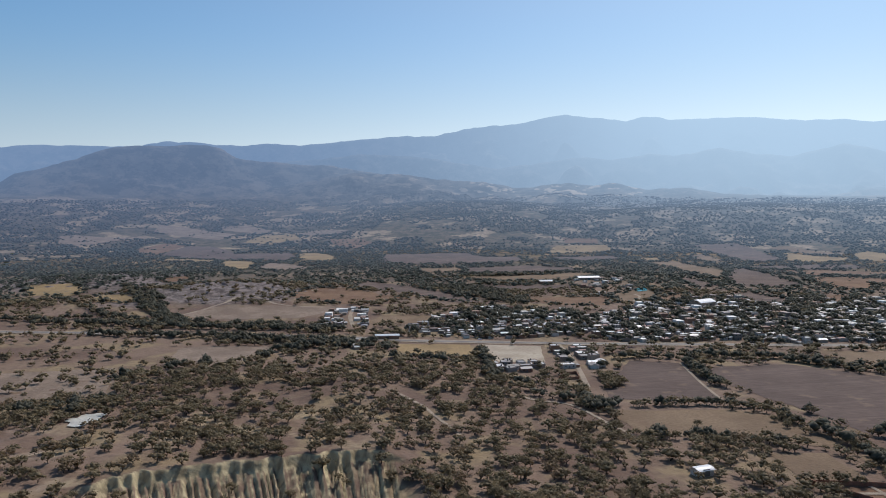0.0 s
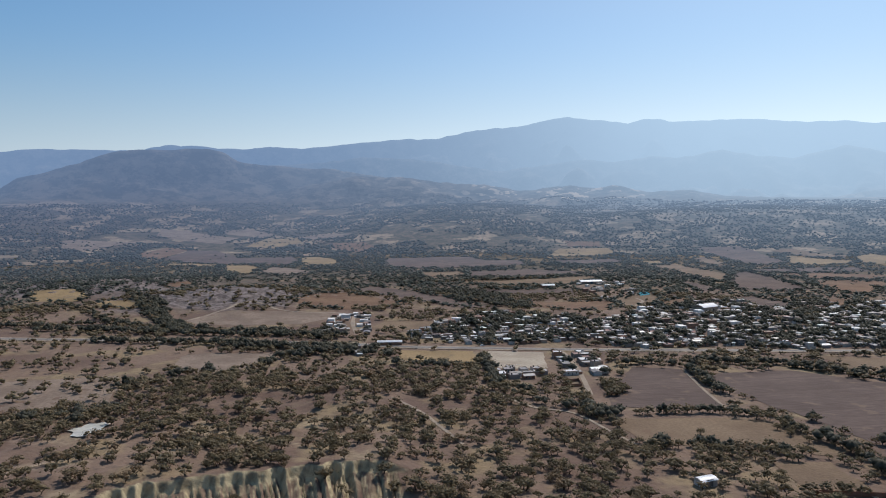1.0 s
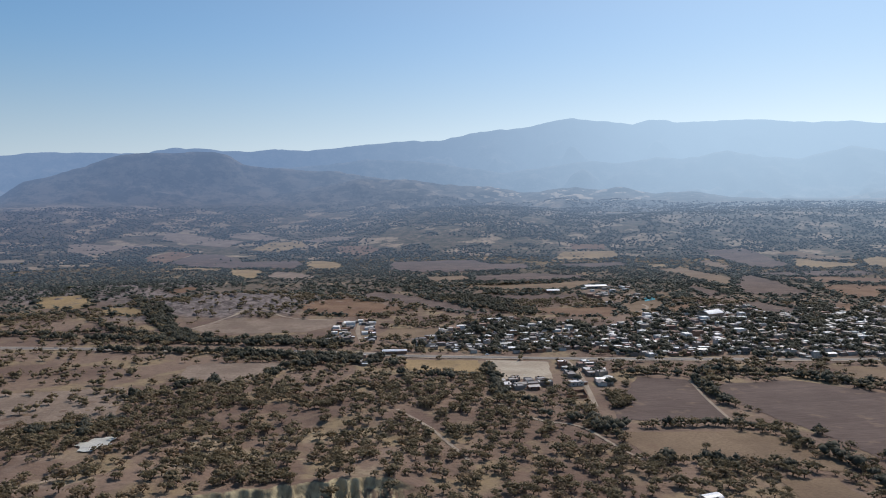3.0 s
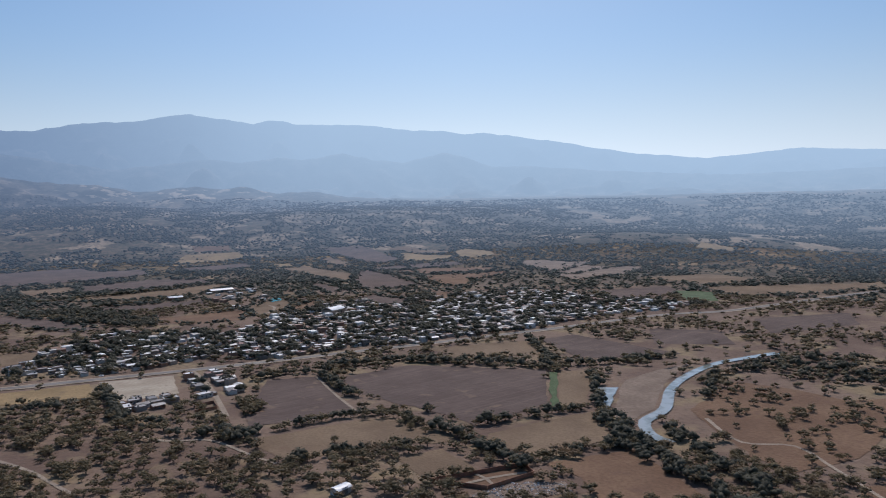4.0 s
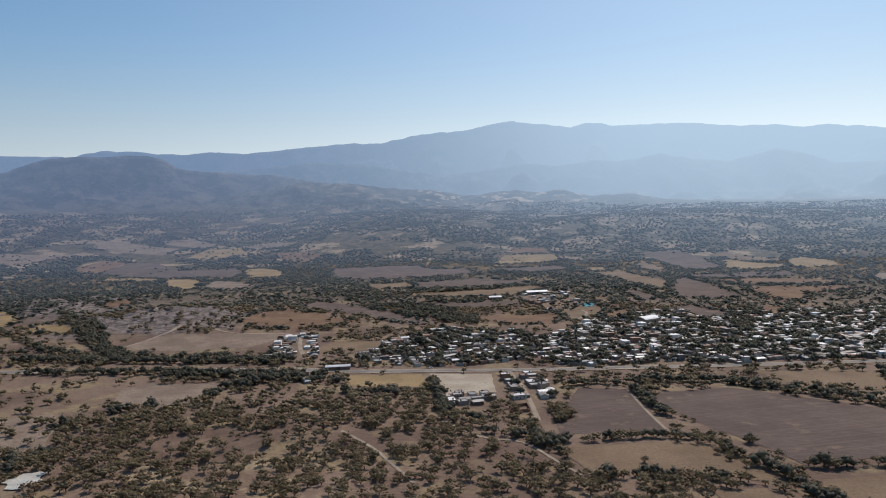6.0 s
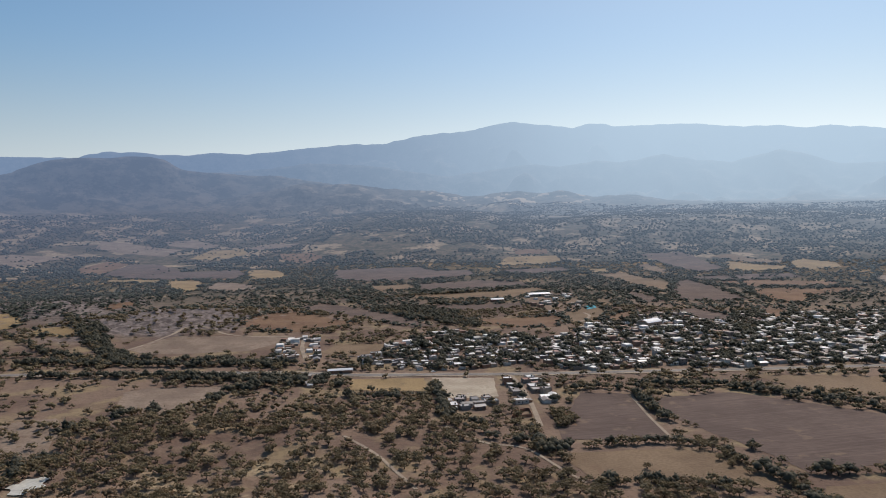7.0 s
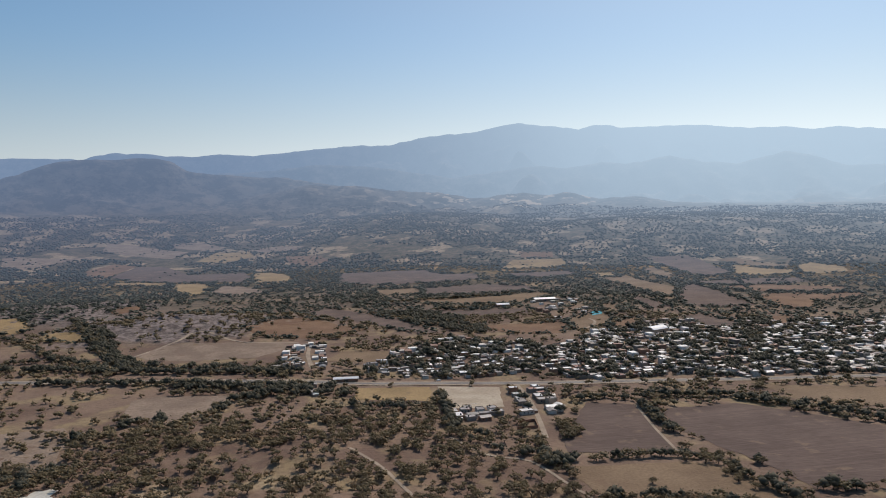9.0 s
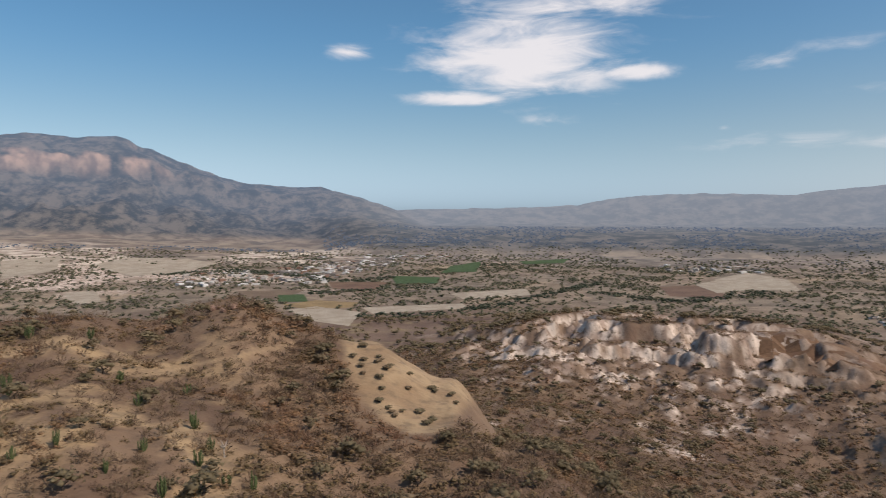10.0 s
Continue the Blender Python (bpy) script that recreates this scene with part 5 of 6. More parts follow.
quarter([(139, 700), (181, 818), (273, 933), (414, 1000), (549, 993), (734, 933), (756, 817), (815, 658), (633, 685), (518, 659), (410, 641), (295, 655), (184, 671)], 0.86, 0.0078, 0.86)
quarter([(-40, 731), (-2, 833), (81, 920), (127, 871), (123, 691), (4, 700)], 0.78, 0.0080, 0.86)
quarter([(119, 700), (125, 872), (165, 890), (182, 825), (143, 702)], 0.78, 0.0085, 0.88)
quarter([(-130, 748), (-131, 875), (-96, 905), (-66, 755)], 0.92, 0.002, 0.74)
quarter([(104, 645), (139, 648), (138, 566), (105, 533)], 0.95, 0.004, 0.70)
quarter([(45, 582), (83, 581), (81, 538), (50, 538)], 0.9, 0.004, 0.72)
quarter([(-86, 698), (-53, 699), (-49, 640), (-77, 644)], 0.3, 0.006)
quarter([(561, 886), (738, 987), (502, 670), (423, 657)], 0.80, 0.0075, 0.9)
quarter([(240, 1278), (339, 1292), (310, 1047), (255, 1005), (227, 1113)], 0.22, 0.004)
quarter([(-1126, 797), (-1176, 1006), (-947, 835), (-1036, 744)], 0.3, 0.004)


def tree_density(x, y):
    """Trees and bushes to the square metre, the share of lush ones, and of dry scrub."""
    dist = np.hypot(x, y)
    az = np.degrees(np.arctan2(-x, y))
    z = ground_z(x, y)
    n = fbm(x / 95, y / 95, 101)
    dens = 0.0018 + 0.0082 * smooth(n, 0.44, 0.60)
    dens = dens * (1 - 0.25 * smooth(az, 26, 44) * smooth(dist, 900, 1300))
    # wooded country on the far plain, thinner to the west
    grove = smooth(fbm(x / 150, y / 150, 113), 0.36, 0.54)
    wood = (0.0035 + 0.0095 * grove) * (1 - smooth(az, 2, 14)) + (0.0022 + 0.0088 * smooth(grove, 0.35, 0.9)) * smooth(az, 2, 14)
    dens = np.maximum(dens, wood * smooth(dist, 900, 1100) * (1 - smooth(az, 30, 56)))
    near = smooth(az, -16, -4) * (1 - smooth(az, 30, 38)) * smooth(dist, 260, 330) * (1 - smooth(dist, 560, 640))
    dens = np.maximum(dens, near * (0.0078 + 0.0155 * smooth(fbm(x / 52, y / 52, 105), 0.40, 0.58)))
    low = smooth(-az, -3, 6) * (1 - smooth(dist, 400, 450))
    dens = np.maximum(dens, low * (0.013 + 0.010 * smooth(fbm(x / 40, y / 40, 109), 0.4, 0.55)))
    hill = smooth(z, 16, 40) * (1 - smooth(dist, 500, 600))
    table = smooth(az, 33, 42) * (1 - smooth(az, 92, 100)) * smooth(dist, 200, 300) * (1 - smooth(dist, 820, 900))
    scrub = np.maximum(hill, table)
    clear = np.maximum(smooth(fbm(x / 34, y / 34, 107), 0.34, 0.47), 0.9 * (1 - smooth(az, 99, 107)) * smooth(az, 30, 40))
    clear = np.maximum(clear, 0.42)
    thick = smooth(az, 60, 78) * (1 - smooth(az, 99, 106)) * (dist < 420)
    dens = dens * (1 - scrub) + scrub * (0.012 + (0.060 + 0.006 * (dist < 420) + 0.085 * thick) * clear)
    lush = np.zeros(x.shape)
    in_field = np.zeros(x.shape, bool)
    for points, keep in FIELDS:
        w = inside(points, x, y)
        in_field |= w
        dens = np.where(w, keep * 0.02, dens)
    for points, chance, trees, pitch in VILLAGES:
        w = inside(points, x, y)
        dens = np.where(w & ~in_field, trees, dens)
        lush = np.where(w, 1.0, lush)
    for points, width, d, tall in BELTS:
        gap = off_line(points, x, y, width)
        w = (gap < width * 0.5) & ~(in_field & (gap > 4))
        dens = np.where(w, np.maximum(dens, d * (1.5 if width > 16 else 0.5)), dens)
        lush = np.where(w, np.maximum(lush, 0.9 if tall else 0.45), lush)
    for points, half in TRACKS:
        dens = np.where(off_line(points, x, y, 20.0) < half, 0, dens)
    return dens, lush, scrub


def scatter(count, near, far, most, seed, az0=-68.0, az1=131.0):
    """Random places in the ring from near to far, thinned by the tree density."""
    r = np.random.RandomState(seed)
    d = np.sqrt(r.uniform(near ** 2, far ** 2, count))
    x, y = polar(r.uniform(az0, az1, count), d)
    dens, lush, scrub = tree_density(x, y)
    keep = r.uniform(0, most, count) < dens
    near_by = np.where(keep & (d < 950))[0]
    gx, gy = x[near_by], y[near_by]
    steep = np.hypot(ground_z(gx + 2, gy) - ground_z(gx - 2, gy), ground_z(gx, gy + 2) - ground_z(gx, gy - 2)) / 4
    bank = (np.abs(np.degrees(np.arctan2(-gx, gy)) - 15) < 16) & (np.hypot(gx, gy) < 356)
    keep[near_by[(steep > 0.75) | (bank & (steep > 0.35))]] = False
    return x[keep], y[keep], lush[keep], scrub[keep], r


def ring_count(near, far, most, az0=-68.0, az1=131.0):
    return int((az1 - az0) / 360 * math.pi * (far ** 2 - near ** 2) * most)


def plant_near_and_middle():
    tx, ty, lush, scrub, r = scatter(ring_count(95, 1150, 0.148), 95, 1150, 0.148, 7)
    # rows of trees along the hedges
    for points, wide, d, tall in BELTS:
        if wide > 16:
            continue
        for (x0, y0), (x1, y1) in zip(points, points[1:]):
            n = int(math.hypot(x1 - x0, y1 - y0) / 4.5)
            if n < 1 or math.hypot(x0, y0) > 1400:
                continue
            s = (np.arange(n) + r.uniform(-0.3, 0.3, n)) / n
            hx = x0 + (x1 - x0) * s + r.uniform(-0.18, 0.18, n) * wide
            hy = y0 + (y1 - y0) * s + r.uniform(-0.18, 0.18, n) * wide
            tx, ty = np.concatenate([tx, hx]), np.concatenate([ty, hy])
            lush, scrub = np.concatenate([lush, np.full(n, 0.95 if tall else 0.5)]), np.concatenate([scrub, np.zeros(n)])
    size = r.uniform(0.0, 1.0, len(tx))
    dist = np.hypot(tx, ty)
    is_scrub = r.uniform(0, 1, len(tx)) < scrub * 0.975
    is_leafy = r.uniform(0, 1, len(tx)) < 0.22 + 0.3 * smooth(fbm(tx / 30, ty / 30, 131), 0.4, 0.6)
    is_lush = ~is_scrub & (r.uniform(0, 1, len(tx)) < lush * 0.8)
    is_tree = ~is_scrub & ~is_lush
    height = np.where(is_scrub, 1.6 + 2.2 * size ** 2, np.where(is_lush, 5.0 + 4.5 * size, 3.3 + 4.2 * size))
    width = height * np.where(is_scrub, 1.65 + 0.45 * smooth(np.degrees(np.arctan2(-tx, ty)), 60, 78) * (1 - smooth(np.degrees(np.arctan2(-tx, ty)), 99, 106)), np.where(is_lush, 1.15, 1.26)) * r.uniform(0.85, 1.2, len(tx))
    mid = [(crown_arrays(s, 66, 0.078, 7, 1.05, 0.16, 0.54), stem_arrays(s, 3, 3)) for s in range(8)]
    plain = [(crown_arrays(20 + s, 16, 0.125, 3, 1.05, 0.12, 0.68), stem_arrays(20 + s, 0, 3)) for s in range(8)]
    tall = [(crown_arrays(40 + s, 32, 0.096, 5, 1.1, 0.10, 0.82), stem_arrays(40 + s, 0, 3, 0.22)) for s in range(8)]
    bush = [(twig_arrays(80 + s, 20, 30, 0.055), None) for s in range(5)]
    leafy = [(crown_arrays(300 + s, 44, 0.068, 3, 1.25, -0.12, 0.36), None) for s in range(6)]
    knot = [(crown_arrays(320 + s, 16, 0.11, 2, 1.25, -0.12, 0.45), None) for s in range(6)]
    brush = [(twig_arrays(90 + s, 8, 14, 0.10), None) for s in range(5)]
    closest = is_tree & (dist < 455) & (np.degrees(np.arctan2(-tx, ty)) < 30)
    chosen = np.where(closest)[0][:290]
    single = np.zeros(len(tx), bool)
    single[chosen] = True
    # trees nearest the viewpoint, each one a thing
    models = []
    for s in range(6):
        root = tagged(new("mesquite_tree"), "spreading grey-green mesquite tree with a forked dark trunk", "tree", "mesquite trees")
        v, f = stem_arrays(200 + s, 4, 5)
        part("trunk", mesh_arrays("trunk", v, f, BARK, True), BARK, root, "dark forked trunk")
        v, f = crown_arrays(200 + s, 640, 0.038, 15, 1.0, 0.18, 0.44)
        part("crown", mesh_arrays("crown", v, f, LEAVES), LEAVES, root, "sparse grey-green leaves")
        models.append(root)
    for k, i in enumerate(chosen):
        m = pose(tx[i], ty[i], float(ground_z(tx[i], ty[i])) - 0.1, 0, 0, 360 * size[i] * 7) @ Matrix.Diagonal((width[i], width[i], height[i], 1))
        if k < len(models):
            models[k].matrix_world = m
        else:
            made = copy_thing(models[k % len(models)], m)
            made.matrix_basis = m
    # a few trees standing alone in the fields
    for k, (x, y) in enumerate(LONE_TREES):
        m = pose(x, y, float(ground_z(x, y)), 0, 0, 70 * k) @ Matrix.Diagonal((6.2, 6.2, 4.8, 1))
        made = tagged(copy_thing(models[k % 6], m), "lone mesquite tree standing in an open field")
        made.matrix_basis = m
    for name, label, category, w, kinds, mat in (
            ("mesquite_woodland", "scattered grey-green mesquite trees over the valley floor", "trees", is_tree & ~single & (dist < 560), mid, LEAVES),
            ("mesquite_plain", "scattered mesquite trees farther out on the plain", "trees", is_tree & ~single & (dist >= 560), plain, LEAVES),
            ("tall_trees", "dark green trees among houses, hedgerows and along water", "trees", is_lush, tall, LUSH),
            ("dry_scrub", "leafless brown and olive scrub on the hillsides", "bushes", is_scrub & ~is_leafy & (dist < 380), bush, SCRUB),
            ("olive_scrub", "low leafy olive-brown bushes on the hillsides", "bushes", is_scrub & is_leafy & (dist < 380), leafy, OLIVE),
            ("gully_bushes", "low olive-green bushes in the gullies below the white scarp", "bushes", is_scrub & is_leafy & (dist >= 380), knot, OLIVE),
            ("gully_scrub", "brown scrub in the gullies and below the white scarp", "bushes", is_scrub & ~is_leafy & (dist >= 380), brush, SCRUB)):
        joined(name, label, category, kinds, tx[w], ty[w], height[w], width[w], 11, mat)


def edge_rows(r):
    """Places of hedge trees round the far fields."""
    xs, ys = [], []
    for points, share in HEDGES:
        for (x0, y0), (x1, y1) in zip(points, points[1:] + points[:1]):
            n = int(math.hypot(x1 - x0, y1 - y0) / 4.2)
            s = r.uniform(0, 1, n)
            keep = (fbm(x0 / 60 + s * n / 9, y0 / 60 + s * 0, 117, 2) < 0.30 + 0.45 * share)
            s = s[keep]
            nx, ny = -(y1 - y0), x1 - x0
            size = math.hypot(nx, ny) or 1
            off = r.normal(0, 3.4, len(s))
            xs.append(x0 + (x1 - x0) * s + nx / size * off)
            ys.append(y0 + (y1 - y0) * s + ny / size * off)
    return np.concatenate(xs), np.concatenate(ys)


def plant_far():
    x, y, lush, scrub, r = scatter(ring_count(1150, 2350, 0.0132), 1150, 2350, 0.0132, 17)
    ex, ey = edge_rows(r)
    x, y, lush = np.concatenate([x, ex]), np.concatenate([y, ey]), np.concatenate([lush, np.ones(len(ex))])
    az = np.degrees(np.arctan2(-x, y))
    thin = (r.uniform(0, 1, len(x)) < 0.76) & ((np.hypot(x, y) < 2010) | (az > 40))
    x, y, lush, az = x[thin], y[thin], lush[thin], az[thin]
    h = 3.2 + 4.6 * r.uniform(0, 1, len(x)) ** 1.5
    kinds = [(crown_arrays(120 + s, 6, 0.26, 2, 0.85, 0.0, 0.62), None) for s in range(8)]
    # western trees get the olive tone painted for their front lighting
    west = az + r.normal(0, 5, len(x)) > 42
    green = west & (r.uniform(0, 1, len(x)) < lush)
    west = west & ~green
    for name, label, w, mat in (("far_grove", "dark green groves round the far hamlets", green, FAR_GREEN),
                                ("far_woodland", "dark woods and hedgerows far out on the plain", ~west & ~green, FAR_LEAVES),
                                ("far_trees_front_lit", "trees scattered over the dry plain, painted olive-green for frontal sunlight", west, FAR_FRONT_LIT)):
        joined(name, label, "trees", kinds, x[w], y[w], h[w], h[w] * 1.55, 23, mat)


def plant_distance():
    """Woods on the far plain, the low hills and the lower slopes."""
    r = np.random.RandomState(29)
    count = 240000
    d = np.sqrt(r.uniform(1990 ** 2, 3250 ** 2, count))
    x, y = polar(r.uniform(-66, 130, count), d)
    az = np.degrees(np.arctan2(-x, y))
    north = az + r.normal(0, 6, count) < 42
    thick = np.where(north, (0.72 - 0.20 * smooth(d, 2300, 3000)) * (0.25 + 0.75 * smooth(fbm(x / 60, y / 60, 125, 3), 0.38, 0.56)), 0.0)
    clear = np.zeros(count, bool)
    for points, keep_trees in FIELDS:
        if math.hypot(*points[0]) > 1800:
            clear |= inside(points, x, y) & (r.uniform(0, 1, count) > 0.06 + keep_trees)
    patch = fbm(x / 170, y / 170, 121)
    keep = np.where(north, (patch > 0.33) & (r.uniform(0, 1, count) < thick), (patch > 0.42) & (d > 2200) & (d < 2950) & (r.uniform(0, 1, count) < 0.13))
    keep &= (distance_z(x, y) - ground_z(x, y) < 40) & ~clear
    x, y = x[keep], y[keep]
    h = r.uniform(2.6, 5.4, len(x))
    kinds = [(crown_arrays(160 + s, 0, 0.36, 1, 0.9, 0.0), None) for s in range(4)]
    fx, fy = polar(r.uniform(33, 96, 5000), 2850 + 800 * r.uniform(0, 1, 5000) ** 1.8)
    grove = (fbm(fx / 210, fy / 210, 123) > 0.48) & (distance_z(fx, fy) < 125)
    x, y = np.concatenate([x, fx[grove]]), np.concatenate([y, fy[grove]])
    h = np.concatenate([h, r.uniform(3, 7, grove.sum())])
    z_off = distance_z(x, y) - ground_z(x, y)
    # same front-lit olive tone on the distant western trees
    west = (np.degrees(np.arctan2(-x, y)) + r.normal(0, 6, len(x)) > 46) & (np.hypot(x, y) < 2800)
    for name, label, w, mat in (("distant_woods", "woods on the distant plain, tinted blue-grey by painted haze", ~west, DISTANT_LEAVES),
                                ("distant_trees_front_lit", "trees on the distant dry plain, painted olive for frontal sunlight", west, FAR_FRONT_LIT)):
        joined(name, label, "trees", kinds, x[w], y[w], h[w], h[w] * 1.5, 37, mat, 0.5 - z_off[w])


plant_near_and_middle()
plant_far()
plant_distance()


# ---- houses ----
PLASTER = random_tone("plaster", [(0.50, 0.46, 0.41), (0.30, 0.26, 0.23), (0.40, 0.31, 0.24), (0.27, 0.15, 0.10), (0.56, 0.54, 0.50), (0.26, 0.21, 0.17), (0.22, 0.20, 0.18)], 0.9, 3.0, 0.45)
ROOFING = random_tone("roofing", [(0.60, 0.58, 0.55), (0.20, 0.18, 0.17), (0.78, 0.77, 0.75), (0.26, 0.23, 0.21), (0.42, 0.40, 0.38), (0.27, 0.13, 0.09), (0.70, 0.68, 0.66), (0.34, 0.31, 0.29)], 0.45, 4.0, 0.35)
WOODWORK = random_tone("painted_door", [(0.10, 0.07, 0.05), (0.06, 0.09, 0.11), (0.16, 0.15, 0.14)], 0.6)
DARK_PANE = mottled("window_glass", (0.02, 0.022, 0.025), (0.04, 0.045, 0.05), 2.0, 0.4, 0.12, 0.0)
TOWN_WALLS = island_tone("town_walls", [(0.46, 0.43, 0.39), (0.22, 0.18, 0.16), (0.66, 0.64, 0.61), (0.24, 0.14, 0.10), (0.33, 0.29, 0.26), (0.74, 0.72, 0.69), (0.17, 0.155, 0.14), (0.27, 0.24, 0.21)], 0.7)
WHITE_STEEL = mottled("white_sheet_roof", (0.66, 0.67, 0.68), (0.76, 0.77, 0.78), 6.0, 0.8, 0.4, 0.1)
BRICKWORK = mottled("brick_wall", (0.24, 0.12, 0.08), (0.33, 0.18, 0.12), 4.0, 0.5, 0.9, 0.3)
PAINT = mottled("white_paint", (0.74, 0.73, 0.70), (0.80, 0.79, 0.77), 2.0, 0.3, 0.6, 0.0)
TANK = mottled("black_plastic", (0.02, 0.02, 0.02), (0.035, 0.035, 0.035), 1.0, 0.3, 0.4, 0.0)


def box(bm, x0, x1, y0, y1, z0, z1):
    v = [bm.verts.new(p) for p in ((x0, y0, z0), (x1, y0, z0), (x1, y1, z0), (x0, y1, z0), (x0, y0, z1), (x1, y0, z1), (x1, y1, z1), (x0, y1, z1))]
    for f in ((3, 2, 1, 0), (4, 5, 6, 7), (0, 1, 5, 4), (1, 2, 6, 5), (2, 3, 7, 6), (3, 0, 4, 7)):
        bm.faces.new([v[i] for i in f])


def flat_house(w, d, h, storeys, annex, tank):
    """A plain flat-roofed village house with parapet, door and windows."""
    root = new("house")
    bm = bmesh.new()
    box(bm, -w / 2, w / 2, -d / 2, d / 2, -0.6, h)
    part("wall", bm, PLASTER, root)
    bm = bmesh.new()
    rings = []
    for inset, z in ((0.0, h + 0.003), (0.0, h + 0.45), (0.2, h + 0.45), (0.2, h + 0.003)):
        rings.append([bm.verts.new((sx * (w / 2 - inset), sy * (d / 2 - inset), z)) for sx, sy in ((-1, -1), (1, -1), (1, 1), (-1, 1))])
    for p, q in zip(rings, rings[1:] + rings[:1]):
        for j in range(4):
            bm.faces.new((p[j], p[(j + 1) % 4], q[(j + 1) % 4], q[j]))
    part("parapet", bm, PLASTER, root)
    bm = bmesh.new()
    box(bm, -w / 2 + 0.21, w / 2 - 0.21, -d / 2 + 0.21, d / 2 - 0.21, h + 0.004, h + 0.14)
    part("roof", bm, ROOFING, root, "sun-bleached flat roof")
    if annex:
        bm = bmesh.new()
        box(bm, w / 2 + 0.003, w / 2 + 3.6, -d / 2 + 1, d / 2 - 1.4, -0.6, h * 0.72)
        annex_part = part("annex", bm, PLASTER, root, "lower plastered annex")
        bm = bmesh.new()
        box(bm, w / 2 + 0.01, w / 2 + 3.9, -d / 2 + 0.8, d / 2 - 1.2, h * 0.72 + 0.004, h * 0.72 + 0.12)
        part("roof", bm, ROOFING, annex_part, "flat annex roof")
    bm = bmesh.new()
    box(bm, -0.5, 0.5, -d / 2 - 0.06, -d / 2 - 0.003, 0, 2.1)
    part("door", bm, WOODWORK, root)
    for s in range(storeys):
        for k in (-1, 1):
            bm = bmesh.new()
            box(bm, k * w * 0.3 - 0.6, k * w * 0.3 + 0.6, -d / 2 - 0.05, -d / 2 - 0.003, 1.0 + 3 * s, 2.1 + 3 * s)
            pane = part("window", bm, DARK_PANE, root)
            bm = bmesh.new()
            box(bm, k * w * 0.3 - 0.7, k * w * 0.3 + 0.7, -d / 2 - 0.16, -d / 2 - 0.003, 0.88 + 3 * s, 0.997 + 3 * s)
            part("sill", bm, PAINT, pane, "pale window sill")
    if tank:
        bm = bmesh.new()
        bmesh.ops.create_cone(bm, cap_ends=True, segments=10, radius1=0.6, radius2=0.5, depth=1.3, matrix=Matrix.Translation((w * 0.25, d * 0.2, h + 0.8)))
        part("water_tank", bm, TANK, root, "black plastic roof tank")
    return root


def sheet_house(w, d, h):
    """A low house under a pitched sheet roof."""
    root = new("house")
    bm = bmesh.new()
    box(bm, -w / 2, w / 2, -d / 2, d / 2, -0.6, h)
    part("wall", bm, PLASTER, root)
    bm = bmesh.new()
    prof = [(-d / 2 - 0.5, h + 0.02), (0, h + d * 0.16), (d / 2 + 0.5, h + 0.02)]
    rows = []
    for x in (-w / 2 - 0.4, w / 2 + 0.4):
        rows.append([bm.verts.new((x, y, z)) for y, z in prof] + [bm.verts.new((x, y, z + 0.1)) for y, z in prof])
    a, b = rows
    for f in ((0, 1), (1, 2)):
        bm.faces.new((a[f[0]], b[f[0]], b[f[1]], a[f[1]]))
        bm.faces.new((a[f[0] + 3], a[f[1] + 3], b[f[1] + 3], b[f[0] + 3]))
    for r in rows:
        bm.faces.new((r[0], r[1], r[4], r[3]))
        bm.faces.new((r[1], r[2], r[5], r[4]))
    bm.faces.new((a[0], a[3], b[3], b[0]))
    bm.faces.new((a[2], b[2], b[5], a[5]))
    bmesh.ops.recalc_face_normals(bm, faces=bm.faces)
    part("roof", bm, ROOFING, root, "weathered pitched sheet roof")
    bm = bmesh.new()
    box(bm, -0.5, 0.5, -d / 2 - 0.06, -d / 2 - 0.003, 0, 2.1)
    part("door", bm, WOODWORK, root)
    for k in (-1, 1):
        bm = bmesh.new()
        box(bm, k * w * 0.3 - 0.5, k * w * 0.3 + 0.5, -d / 2 - 0.05, -d / 2 - 0.003, 1.0, 2.0)
        part("window", bm, DARK_PANE, root)
    return root


def house_places():
    r = np.random.RandomState(31)
    out = []
    for points, chance, trees, pitch in VILLAGES:
        p = np.array(points, float)
        turn = 0.16
        c, s = math.cos(turn), math.sin(turn)
        u = p @ np.array([[c, s], [-s, c]]).T
        lo, hi = u.min(0), u.max(0)
        v = lo[1]
        while v < hi[1]:
            x = lo[0] + r.uniform(0, 6)
            while x < hi[0]:
                if r.uniform() < chance:
                    px, py = x + r.uniform(-1.5, 1.5), v + r.uniform(-2.5, 2.5)
                    wx, wy = px * c - py * s, px * s + py * c
                    if inside(points, np.array([wx]), np.array([wy]))[0]:
                        ok = all(float(off_line(t, np.array([wx]), np.array([wy]))[0]) > half + 2.5 for t, half in TRACKS)
                        if ok and not any(bool(inside(f, np.array([wx]), np.array([wy]))[0]) for f, k in FIELDS):
                            out.append((wx, wy, math.degrees(turn) + r.choice([0, 90, 180, -90]) + r.uniform(-6, 6), r.uniform(), r.uniform()))
                x += r.uniform(12, 17) * pitch
            v += r.choice([13, 15, 13, 19]) * pitch
    return out


